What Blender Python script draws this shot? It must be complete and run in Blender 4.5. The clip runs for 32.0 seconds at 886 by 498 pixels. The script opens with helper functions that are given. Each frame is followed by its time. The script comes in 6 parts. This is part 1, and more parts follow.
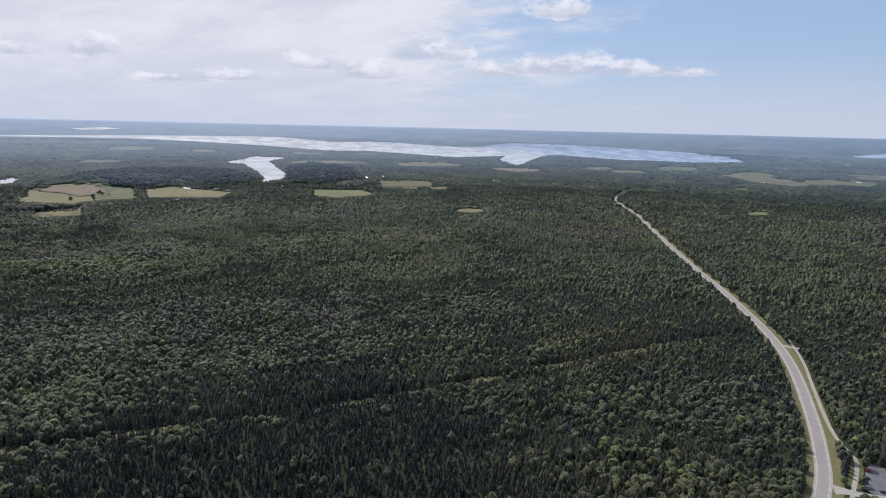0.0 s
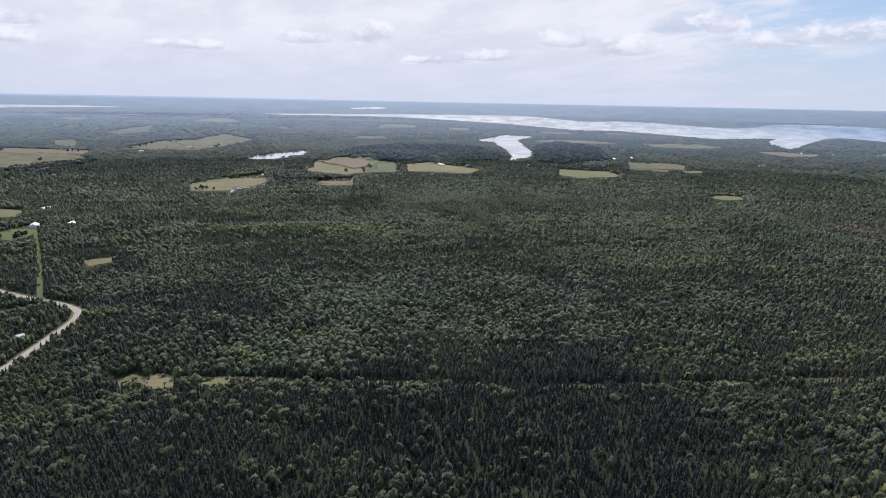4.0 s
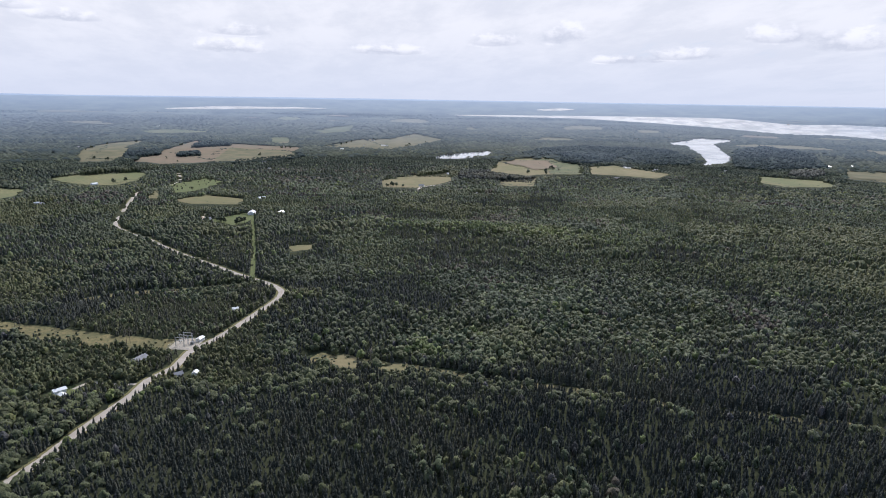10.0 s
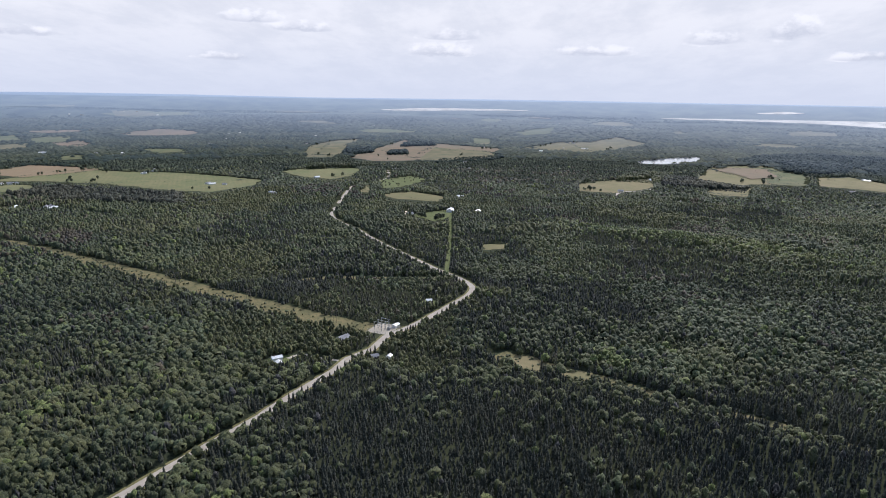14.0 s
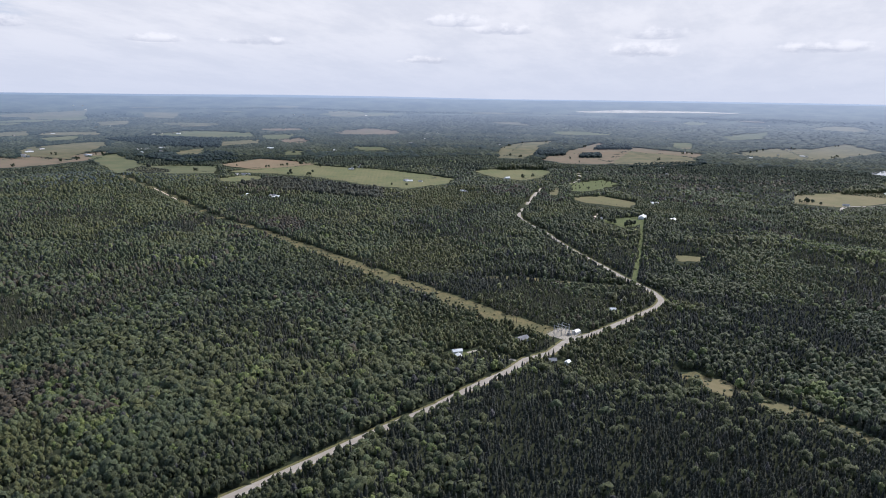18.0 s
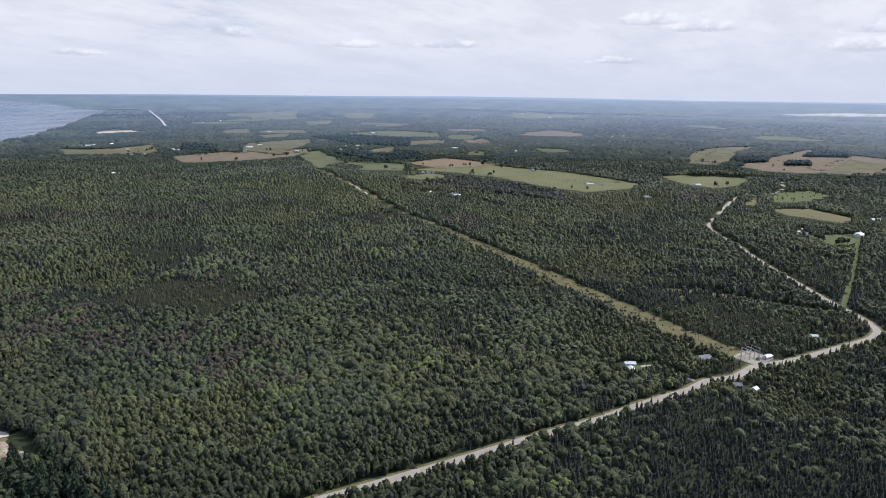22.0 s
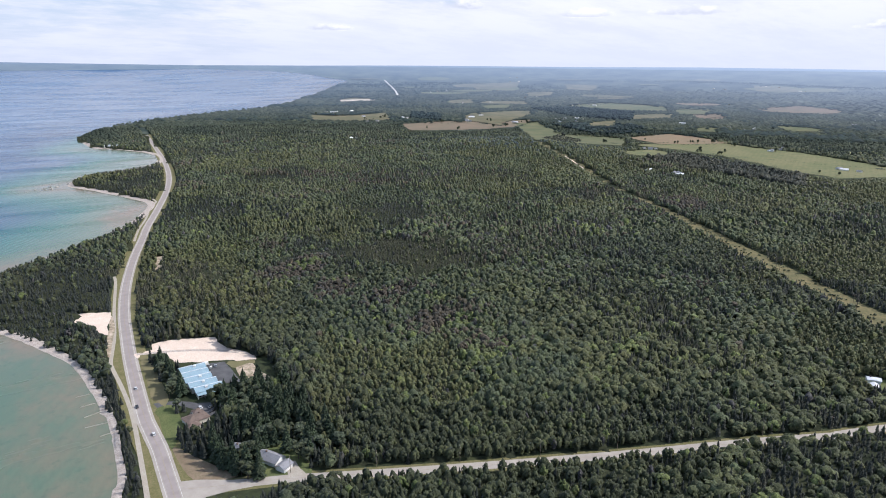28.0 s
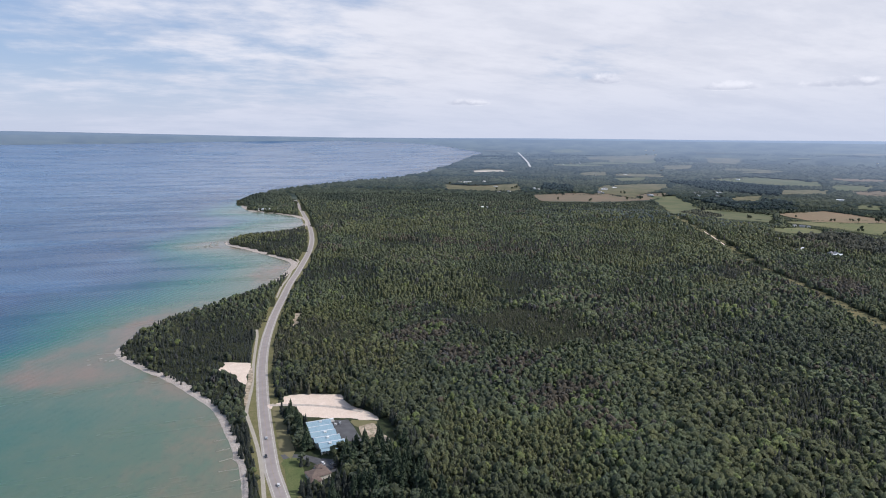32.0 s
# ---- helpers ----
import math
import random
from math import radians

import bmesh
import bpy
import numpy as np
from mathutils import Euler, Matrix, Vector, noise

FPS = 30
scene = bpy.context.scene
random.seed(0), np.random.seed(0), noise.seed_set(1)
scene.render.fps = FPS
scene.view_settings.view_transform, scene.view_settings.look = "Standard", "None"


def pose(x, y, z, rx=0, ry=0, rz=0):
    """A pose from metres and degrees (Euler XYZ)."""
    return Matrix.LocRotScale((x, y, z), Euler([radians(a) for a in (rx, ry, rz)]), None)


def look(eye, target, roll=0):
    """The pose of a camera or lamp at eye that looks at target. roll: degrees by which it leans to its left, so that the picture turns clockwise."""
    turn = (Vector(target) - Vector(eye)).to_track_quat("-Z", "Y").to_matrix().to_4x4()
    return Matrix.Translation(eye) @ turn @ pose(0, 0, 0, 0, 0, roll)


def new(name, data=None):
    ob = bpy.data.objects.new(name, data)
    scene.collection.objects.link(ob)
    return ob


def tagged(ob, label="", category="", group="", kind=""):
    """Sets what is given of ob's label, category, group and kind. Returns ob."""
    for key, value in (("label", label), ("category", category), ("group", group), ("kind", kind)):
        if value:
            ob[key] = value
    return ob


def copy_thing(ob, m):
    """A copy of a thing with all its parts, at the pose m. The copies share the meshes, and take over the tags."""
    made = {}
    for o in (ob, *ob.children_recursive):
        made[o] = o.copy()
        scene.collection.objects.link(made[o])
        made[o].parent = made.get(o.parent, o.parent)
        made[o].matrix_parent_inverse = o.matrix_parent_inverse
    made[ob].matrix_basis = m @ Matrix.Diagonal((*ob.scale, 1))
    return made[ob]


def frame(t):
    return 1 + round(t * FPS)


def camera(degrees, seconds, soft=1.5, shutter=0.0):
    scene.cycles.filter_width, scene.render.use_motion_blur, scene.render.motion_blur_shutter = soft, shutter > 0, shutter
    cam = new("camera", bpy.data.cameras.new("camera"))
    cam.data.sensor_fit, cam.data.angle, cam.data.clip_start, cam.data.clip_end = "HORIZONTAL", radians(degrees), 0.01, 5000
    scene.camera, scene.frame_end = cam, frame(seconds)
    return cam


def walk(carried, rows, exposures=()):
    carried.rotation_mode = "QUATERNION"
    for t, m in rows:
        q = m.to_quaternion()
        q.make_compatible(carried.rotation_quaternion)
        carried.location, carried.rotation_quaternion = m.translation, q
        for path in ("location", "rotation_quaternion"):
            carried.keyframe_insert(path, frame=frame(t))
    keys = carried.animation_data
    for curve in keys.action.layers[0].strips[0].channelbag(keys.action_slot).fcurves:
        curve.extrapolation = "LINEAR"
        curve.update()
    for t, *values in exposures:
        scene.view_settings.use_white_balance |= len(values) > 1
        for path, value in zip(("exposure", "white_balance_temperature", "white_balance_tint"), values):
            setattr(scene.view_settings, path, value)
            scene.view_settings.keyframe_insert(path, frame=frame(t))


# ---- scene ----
# ---- camera: it hovers over the shore and turns to its left ----
EYE = Vector((0.0, 0.0, 240.0))
# seconds, heading from +x, tilt below the horizon, lean
TURN = [
    (0.0, -51.491, 10.964, 1.391), (0.5, -48.77, 11.176, 1.392), (1.0, -45.5, 11.385, 1.351), (1.5, -42.93, 11.597, 1.314),
    (2.0, -40.6, 11.914, 1.356), (2.5, -38.2, 12.518, 1.276), (3.0, -35.489, 13.082, 1.218), (3.5, -32.692, 13.158, 1.114),
    (4.0, -29.829, 13.212, 1.126), (4.5, -27.042, 13.247, 1.124), (6.5, -21.932, 13.339, 0.932), (7.0, -21.036, 13.352, 0.919),
    (7.5, -19.912, 13.356, 0.874), (8.0, -18.246, 13.342, 0.949), (8.5, -16.609, 13.355, 0.911), (9.0, -15.805, 13.354, 0.937),
    (9.5, -15.071, 13.362, 0.881), (10.0, -13.611, 13.359, 0.895), (10.5, -11.564, 13.378, 0.726), (11.0, -9.296, 13.381, 0.634),
    (11.5, -7.037, 13.389, 0.532), (12.0, -4.835, 13.379, 0.603), (12.5, -2.677, 13.391, 0.562), (13.0, -0.472, 13.405, 0.712),
    (13.5, 1.715, 13.42, 0.832), (14.0, 3.918, 13.43, 0.862), (14.5, 6.031, 13.442, 0.838), (16.5, 14.487, 13.464, 0.797),
    (17.0, 16.611, 13.484, 0.779), (17.5, 18.741, 13.498, 0.767), (18.0, 20.837, 13.504, 0.775), (18.5, 22.94, 13.508, 0.755),
    (19.0, 25.055, 13.52, 0.709), (19.5, 27.11, 13.537, 0.705), (20.0, 29.104, 13.541, 0.703), (20.5, 31.096, 13.552, 0.68),
    (21.0, 33.104, 13.547, 0.636), (21.5, 35.111, 13.568, 0.686), (22.0, 36.888, 13.562, 0.655), (22.5, 38.311, 13.558, 0.653),
    (23.0, 39.099, 13.612, 0.652), (23.5, 40.153, 14.129, 0.654), (24.0, 41.874, 14.666, 0.665), (24.5, 43.881, 15.188, 0.605),
    (25.0, 45.869, 15.652, 0.619), (25.5, 47.84, 15.915, 0.585), (27.5, 54.51, 16.202, 0.544), (28.0, 56.049, 16.186, 0.555),
    (28.5, 57.573, 16.17, 0.622), (29.0, 59.116, 16.18, 0.611), (29.5, 60.647, 16.174, 0.575), (30.0, 62.185, 16.159, 0.553),
    (30.5, 63.689, 16.168, 0.601), (31.0, 65.144, 16.093, 0.624), (31.5, 66.465, 13.367, 0.572), (32.0, 67.741, 10.129, 0.628),
]


def aim(turn, tilt, lean):
    a, b = radians(turn), radians(tilt)
    return look(EYE, EYE + Vector((math.cos(a) * math.cos(b), math.sin(a) * math.cos(b), -math.sin(b))), lean)


cam = camera(69.4, 32.0, soft=1.0)
walk(cam, [(t, aim(a, b, c)) for t, a, b, c in TURN], exposures=[(0.0, -0.25, 6050, 15.0), (4.0, -0.12, 6050, 15.0), (9.0, -0.05, 6050, 15.0), (20.0, -0.14, 6050, 15.0), (23.0, -0.12, 6050, 15.0), (25.0, 0.05, 6050, 15.0), (28.0, 0.12, 6050, 15.0), (30.0, 0.12, 6050, 15.0), (31.0, 0.08, 6050, 15.0), (32.0, -0.2, 6050, 15.0)])

# ---- sky and sun ----
SUN_TURN, SUN_HEIGHT = -28.0, 43.0
world = bpy.data.worlds.new("sky")
scene.world = world
world.use_nodes = True
wt = world.node_tree
wt.nodes.clear()


def wn(kind, **inputs):
    n = wt.nodes.new(kind)
    for k, v in inputs.items():
        n.inputs[k.replace("_", " ")].default_value = v
    return n


def wmath(op, a, b=None, c=None):
    n = wt.nodes.new("ShaderNodeMath")
    n.operation = op
    for i, v in enumerate((a, b, c)):
        if v is None:
            continue
        if isinstance(v, (int, float)):
            n.inputs[i].default_value = v
        else:
            wt.links.new(v, n.inputs[i])
    return n.outputs[0]


def wramp(v, lo, hi, a=0.0, b=1.0, smooth=True):
    n = wt.nodes.new("ShaderNodeMapRange")
    n.interpolation_type = "SMOOTHSTEP" if smooth else "LINEAR"
    wt.links.new(v, n.inputs[0])
    for i, x in enumerate((lo, hi, a, b)):
        n.inputs[i + 1].default_value = x
    return n.outputs[0]


def wnoise(vec, scale, detail=6, rough=0.55):
    n = wt.nodes.new("ShaderNodeTexNoise")
    wt.links.new(vec, n.inputs["Vector"])
    n.inputs["Scale"].default_value, n.inputs["Detail"].default_value, n.inputs["Roughness"].default_value = scale, detail, rough
    return n.outputs["Fac"]


def wcombine(a, b, c):
    n = wt.nodes.new("ShaderNodeCombineXYZ")
    for i, v in enumerate((a, b, c)):
        if isinstance(v, (int, float)):
            n.inputs[i].default_value = v
        else:
            wt.links.new(v, n.inputs[i])
    return n.outputs[0]


def wmix(f, a, b):
    n = wt.nodes.new("ShaderNodeMix")
    n.data_type = "RGBA"
    for s, v in ((n.inputs[0], f), (n.inputs[6], a), (n.inputs[7], b)):
        if isinstance(v, (tuple, float, int)):
            s.default_value = v
        else:
            wt.links.new(v, s)
    return n.outputs[2]


sky = wt.nodes.new("ShaderNodeTexSky")
sky.sky_type, sky.sun_disc = "NISHITA", False
sky.sun_elevation, sky.sun_rotation = radians(SUN_HEIGHT), radians(90 - SUN_TURN)
sky.air_density, sky.dust_density, sky.ozone_density, sky.altitude = 1.0, 0.35, 2.0, 250
gain = wt.nodes.new("ShaderNodeVectorMath")
gain.operation = "SCALE"
wt.links.new(sky.outputs[0], gain.inputs[0])
gain.inputs["Scale"].default_value = 0.095
coord = wt.nodes.new("ShaderNodeTexCoord").outputs["Generated"]
sep = wt.nodes.new("ShaderNodeSeparateXYZ")
wt.links.new(coord, sep.inputs[0])
dx, dy, dz = sep.outputs
up = wmath("MAXIMUM", dz, 0.0)
# high cloud lies on a flat layer: the view is carried up to it
reach = wmath("DIVIDE", 1.0, wmath("ADD", up, 0.17))
layer = wcombine(wmath("MULTIPLY", dx, reach), wmath("MULTIPLY", dy, reach), 0.0)
veil = wnoise(layer, 1.15, 7, 0.6)
streak_in = wcombine(wmath("MULTIPLY", dx, wmath("MULTIPLY", reach, 0.8)), wmath("MULTIPLY", dy, wmath("MULTIPLY", reach, 1.3)), 3.7)
streak = wnoise(streak_in, 2.1, 7, 0.62)
# how far the look goes from the sun: the veil is thick round the sun and thin away from it
sx, sy = math.cos(radians(SUN_TURN + 34)), math.sin(radians(SUN_TURN + 34))
toward = wmath("ADD", wmath("MULTIPLY", dx, sx), wmath("MULTIPLY", dy, sy))
thick = wramp(toward, -0.35, 0.95, -0.06, 0.26)
thick = wmath("ADD", thick, wramp(wmath("ARCTAN2", dy, dx), -1.35, -0.5, -0.22, 0.0))
cover = wramp(wmath("ADD", wmath("ADD", wmath("MULTIPLY", veil, 0.55), wmath("MULTIPLY", streak, 0.45)), thick), 0.42, 0.66)
# heaped clouds: heading, height of the middle, half width, half height (flat below, domed above)
turn = wmath("MULTIPLY", wmath("ARCTAN2", dy, dx), 180 / math.pi)
CLOUDS = [
    (-23.4, 0.096, 1.9, 0.019), (-48.9, 0.110, 2.3, 0.018), (-51.8, 0.113, 1.5, 0.021), (-40.5, 0.089, 3.0, 0.014), (-44.6, 0.081, 2.8, 0.018),
    (-60.8, 0.094, 4.0, 0.019), (-66.7, 0.088, 3.5, 0.012), (-70.7, 0.083, 2.5, 0.008), (-33.0, 0.065, 3.0, 0.010), (-29.9, 0.058, 2.0, 0.007),
    (-54.8, 0.084, 3.0, 0.013), (-61.3, 0.173, 2.8, 0.019), (-17.7, 0.087, 2.1, 0.014), (4.4, 0.067, 2.5, 0.011), (-8.6, 0.068, 2.8, 0.009),
    (16.0, 0.096, 2.5, 0.009), (-28.7, 0.057, 2.5, 0.007), (20.2, 0.108, 2.3, 0.011), (3.6, 0.090, 2.3, 0.010), (54.5, 0.085, 1.7, 0.010),
    (36.4, 0.074, 2.6, 0.008), (44.5, 0.072, 2.0, 0.007), (22.1, 0.052, 2.0, 0.007), (66.1, 0.050, 2.0, 0.006),
]
puff_in = wcombine(wmath("MULTIPLY", turn, 0.02), 0.0, wmath("MULTIPLY", dz, 2.1))
puffs = wmath("ADD", wmath("MULTIPLY", wnoise(puff_in, 16.0, 3, 0.5), 0.6), wmath("MULTIPLY", wnoise(puff_in, 52.0, 6, 0.62), 0.4))
body, foot = None, None
for a, e, w, h in CLOUDS:
    side = wmath("DIVIDE", wmath("SUBTRACT", turn, a), 1.25 * w)
    lift = wmath("DIVIDE", wmath("SUBTRACT", dz, e - 0.4 * h), 1.3 * h)
    flat = wmath("MAXIMUM", lift, wmath("MULTIPLY", lift, -2.2))
    one = wmath("SUBTRACT", 1.0, wmath("ADD", wmath("MULTIPLY", side, side), wmath("MULTIPLY", flat, flat)))
    one = wmath("MAXIMUM", one, -1.0)
    low = wmath("MULTIPLY", wramp(one, -0.2, 0.5), wramp(lift, -0.45, 0.45, 1.0, 0.0))
    body, foot = (one, low) if body is None else (wmath("MAXIMUM", body, one), wmath("MAXIMUM", foot, low))
heaps = wramp(wmath("ADD", body, wmath("MULTIPLY", wmath("SUBTRACT", puffs, 0.5), 5.5)), -0.15, 0.95)
under = wmath("SUBTRACT", wramp(puffs, 0.36, 0.60), wmath("MULTIPLY", foot, 0.8))
haze = wramp(dz, -0.02, 0.12, 0.85, 0.0)
clear = wmix(0.6, gain.outputs[0], (0.50, 0.65, 0.88, 1))
c1 = wmix(cover, clear, wmix(wramp(streak, 0.35, 0.65), (0.80, 0.82, 0.86, 1), (0.93, 0.935, 0.95, 1)))
c2 = wmix(haze, c1, (0.70, 0.75, 0.85, 1))
c3 = wmix(wmath("MULTIPLY", heaps, 0.88), c2, wmix(under, (0.66, 0.69, 0.76, 1), (1.02, 1.02, 1.03, 1)))
bg = wt.nodes.new("ShaderNodeBackground")
wt.links.new(c3, bg.inputs[0])
bg.inputs[1].default_value = 1.0
wt.links.new(bg.outputs[0], wt.nodes.new("ShaderNodeOutputWorld").inputs[0])

sun = new("sun", bpy.data.lights.new("sun", "SUN"))
sun.data.energy, sun.data.angle, sun.data.color = 4.4, radians(0.6), (1.0, 0.95, 0.86)
sun.matrix_world = look((0, 0, 0), (-math.cos(radians(SUN_TURN)) * math.cos(radians(SUN_HEIGHT)), -math.sin(radians(SUN_TURN)) * math.cos(radians(SUN_HEIGHT)), -math.sin(radians(SUN_HEIGHT))))

# ---- materials ----
class Mat:
    """A node material in the making."""

    def __init__(self, name, rough=0.7, metal=0.0, spec=0.3):
        self.m = bpy.data.materials.new(name)
        self.m.use_nodes = True
        self.t = self.m.node_tree
        self.b = self.t.nodes["Principled BSDF"]
        self.b.inputs["Roughness"].default_value = rough
        self.b.inputs["Metallic"].default_value = metal
        self.b.inputs["Specular IOR Level"].default_value = spec

    def put(self, s, v):
        if isinstance(v, (int, float, tuple)):
            s.default_value = v
        else:
            self.t.links.new(v, s)

    def pos(self, sx=1.0, sy=1.0, sz=1.0):
        g = self.t.nodes.new("ShaderNodeNewGeometry").outputs["Position"]
        m = self.t.nodes.new("ShaderNodeMapping")
        m.inputs["Scale"].default_value = (sx, sy, sz)
        self.t.links.new(g, m.inputs[0])
        return m.outputs[0]

    def noise(self, size, detail=3, rough=0.55, vec=None):
        n = self.t.nodes.new("ShaderNodeTexNoise")
        n.inputs["Scale"].default_value, n.inputs["Detail"].default_value, n.inputs["Roughness"].default_value = 1.0 / size, detail, rough
        self.t.links.new(vec or self.pos(), n.inputs["Vector"])
        return n.outputs["Fac"]

    def cells(self, size, vec=None):
        n = self.t.nodes.new("ShaderNodeTexVoronoi")
        n.inputs["Scale"].default_value = 1.0 / size
        self.t.links.new(vec or self.pos(), n.inputs["Vector"])
        return n.outputs["Distance"]

    def waves(self, size, angle=0.0, warp=2.0):
        m = self.t.nodes.new("ShaderNodeMapping")
        m.inputs["Rotation"].default_value = (0, 0, radians(angle))
        self.t.links.new(self.pos(), m.inputs[0])
        n = self.t.nodes.new("ShaderNodeTexWave")
        n.inputs["Scale"].default_value, n.inputs["Distortion"].default_value = 0.314 / size, warp
        n.inputs["Detail"].default_value = 2
        self.t.links.new(m.outputs[0], n.inputs["Vector"])
        return n.outputs["Fac"]

    def range(self, v, lo, hi, a=0.0, b=1.0):
        n = self.t.nodes.new("ShaderNodeMapRange")
        self.t.links.new(v, n.inputs[0])
        for i, x in enumerate((lo, hi, a, b)):
            n.inputs[i + 1].default_value = x
        return n.outputs[0]

    def math(self, op, a, b=0.0):
        n = self.t.nodes.new("ShaderNodeMath")
        n.operation = op
        self.put(n.inputs[0], a), self.put(n.inputs[1], b)
        return n.outputs[0]

    def mix(self, f, a, b):
        n = self.t.nodes.new("ShaderNodeMix")
        n.data_type = "RGBA"
        for s, v in ((n.inputs[0], f), (n.inputs[6], a), (n.inputs[7], b)):
            self.put(s, (*v, 1) if isinstance(v, tuple) and len(v) == 3 else v)
        return n.outputs[2]

    def island(self):
        return self.t.nodes.new("ShaderNodeNewGeometry").outputs["Random Per Island"]

    def each(self):
        return self.t.nodes.new("ShaderNodeObjectInfo").outputs["Random"]

    def attribute(self, name):
        n = self.t.nodes.new("ShaderNodeAttribute")
        n.attribute_name = name
        return n.outputs["Fac"]

    def colour(self, c):
        self.put(self.b.inputs["Base Color"], (*c, 1) if isinstance(c, tuple) else c)
        return self

    def bump(self, v, depth, strength=1.0):
        n = self.t.nodes.new("ShaderNodeBump")
        n.inputs["Distance"].default_value, n.inputs["Strength"].default_value = depth, strength
        self.t.links.new(v, n.inputs["Height"])
        self.t.links.new(n.outputs[0], self.b.inputs["Normal"])
        return self


def foliage(name, dark, light, odd, odd_share, grain=1.1):
    """Leaves of one kind of tree: each crown has its own tone, each patch of wood its own lean."""
    m = Mat(name, rough=0.66, spec=0.14)
    r = m.math("FRACT", m.math("ADD", m.attribute("tone"), m.each()))
    tone = m.mix(m.range(r, 0.0, 1.0, 0.22, 0.78), dark, light)
    tone = m.mix(m.range(m.math("FRACT", m.math("MULTIPLY", r, 37.7)), 1.0 - odd_share, 1.0 - odd_share + 0.02), tone, odd)
    zone = m.noise(150, 3, 0.6)
    tone = m.mix(m.range(zone, 0.40, 0.68, 0.0, 0.40), tone, odd)
    tone = m.mix(m.range(m.noise(34, 3, 0.6), 0.48, 0.66, 0.0, 0.55), tone, tuple(1.3 * x for x in light))
    tone = m.mix(m.range(m.noise(19, 4, 0.65, m.pos(1.0, 1.0, 0.3)), 0.50, 0.66, 0.0, 0.55), tone, m.mix(0.5, dark, odd))
    own = m.math("FRACT", m.math("MULTIPLY", r, 91.3))
    tone = m.mix(m.range(own, 0.0, 1.0, 0.0, 0.24), tone, m.mix(m.range(own, 0.5, 0.52), tuple(0.5 * x for x in dark), tuple(1.4 * x for x in light)))
    stand = m.range(m.noise(110, 4, 0.55), 0.40, 0.60)
    tone = m.mix(m.math("MULTIPLY", stand, 0.46), tone, m.mix(0.6, dark, (0.02, 0.028, 0.022)))
    # neighbouring stands differ in age and kind: some darker and bluer, some dry and olive
    age = m.attribute("stand")
    tone = m.mix(m.range(age, 0.0, 0.42, 0.62, 0.0), tone, tuple(0.62 * a + 0.004 * b for a, b in zip(dark, (0.0, 0.4, 1.6))))
    tone = m.mix(m.range(age, 0.58, 0.95, 0.0, 0.60), tone, m.mix(0.35, odd, (0.140, 0.124, 0.046)))
    # upright strokes darken and lighten the leaf colour
    strokes = m.noise(4.2, 3, 0.6, m.pos(1.0, 1.0, 0.4))
    tone = m.mix(m.range(strokes, 0.38, 0.62, 0.42, 0.0), tone, tuple(0.45 * x for x in dark))
    tone = m.mix(m.range(strokes, 0.50, 0.70, 0.0, 0.40), tone, tuple(1.25 * x for x in light))
    # dark specks painted in, imitating shaded holes between the leaves
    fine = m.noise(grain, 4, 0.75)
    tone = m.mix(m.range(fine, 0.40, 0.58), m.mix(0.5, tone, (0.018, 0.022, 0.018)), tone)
    m.colour(tone)
    # blue-tinted sheen imitates the bluish air over the woods
    m.put(m.b.inputs["Sheen Weight"], 0.045)
    m.put(m.b.inputs["Sheen Roughness"], 0.5)
    m.put(m.b.inputs["Sheen Tint"], (0.55, 0.76, 1.0, 1))
    return m.bump(m.math("ADD", m.math("MULTIPLY", fine, 0.5), strokes), 1.3).m


def ground_mat(name, a, b, c, big=18.0, fine=0.9, rough=0.9):
    m = Mat(name, rough=rough, spec=0.15 if rough < 1 else 0.0)
    t = m.mix(m.range(m.noise(big, 4), 0.35, 0.65), a, b)
    t = m.mix(m.range(m.noise(fine, 4, 0.65), 0.42, 0.7), t, c)
    m.colour(t)
    return m.bump(m.noise(fine * 0.6, 3), 0.12).m


def field_mat(name, a, b, c, row, angle):
    """Farm land: broad uneven growth and the rows of the last pass."""
    m = Mat(name, rough=0.9, spec=0.15)
    t = m.mix(m.range(m.noise(120, 4), 0.36, 0.64), a, b)
    t = m.mix(m.range(m.noise(22, 3), 0.5, 0.75, 0.0, 0.7), t, c)
    t = m.mix(m.math("MULTIPLY", m.waves(row, angle), 0.22), t, c)
    m.colour(t)
    return m.bump(m.noise(1.5, 3), 0.15).m


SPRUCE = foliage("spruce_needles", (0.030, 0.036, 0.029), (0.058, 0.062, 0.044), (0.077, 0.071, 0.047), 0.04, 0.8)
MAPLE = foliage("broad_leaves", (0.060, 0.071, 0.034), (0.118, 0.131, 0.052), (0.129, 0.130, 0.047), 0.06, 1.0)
# leaves bluer than the maples', imitating haze over the middle distance
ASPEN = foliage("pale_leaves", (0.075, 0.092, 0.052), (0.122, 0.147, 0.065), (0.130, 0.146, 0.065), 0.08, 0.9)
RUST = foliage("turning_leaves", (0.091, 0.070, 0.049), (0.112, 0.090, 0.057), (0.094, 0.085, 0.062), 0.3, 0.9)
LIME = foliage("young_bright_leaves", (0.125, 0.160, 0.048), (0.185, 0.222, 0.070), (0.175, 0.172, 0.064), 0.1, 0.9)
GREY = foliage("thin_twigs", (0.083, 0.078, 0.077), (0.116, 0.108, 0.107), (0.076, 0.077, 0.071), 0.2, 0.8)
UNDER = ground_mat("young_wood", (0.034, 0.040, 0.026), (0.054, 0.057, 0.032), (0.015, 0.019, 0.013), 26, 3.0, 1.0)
BARK = ground_mat("bark", (0.09, 0.07, 0.055), (0.13, 0.11, 0.09), (0.05, 0.04, 0.03), 1.5, 0.2)


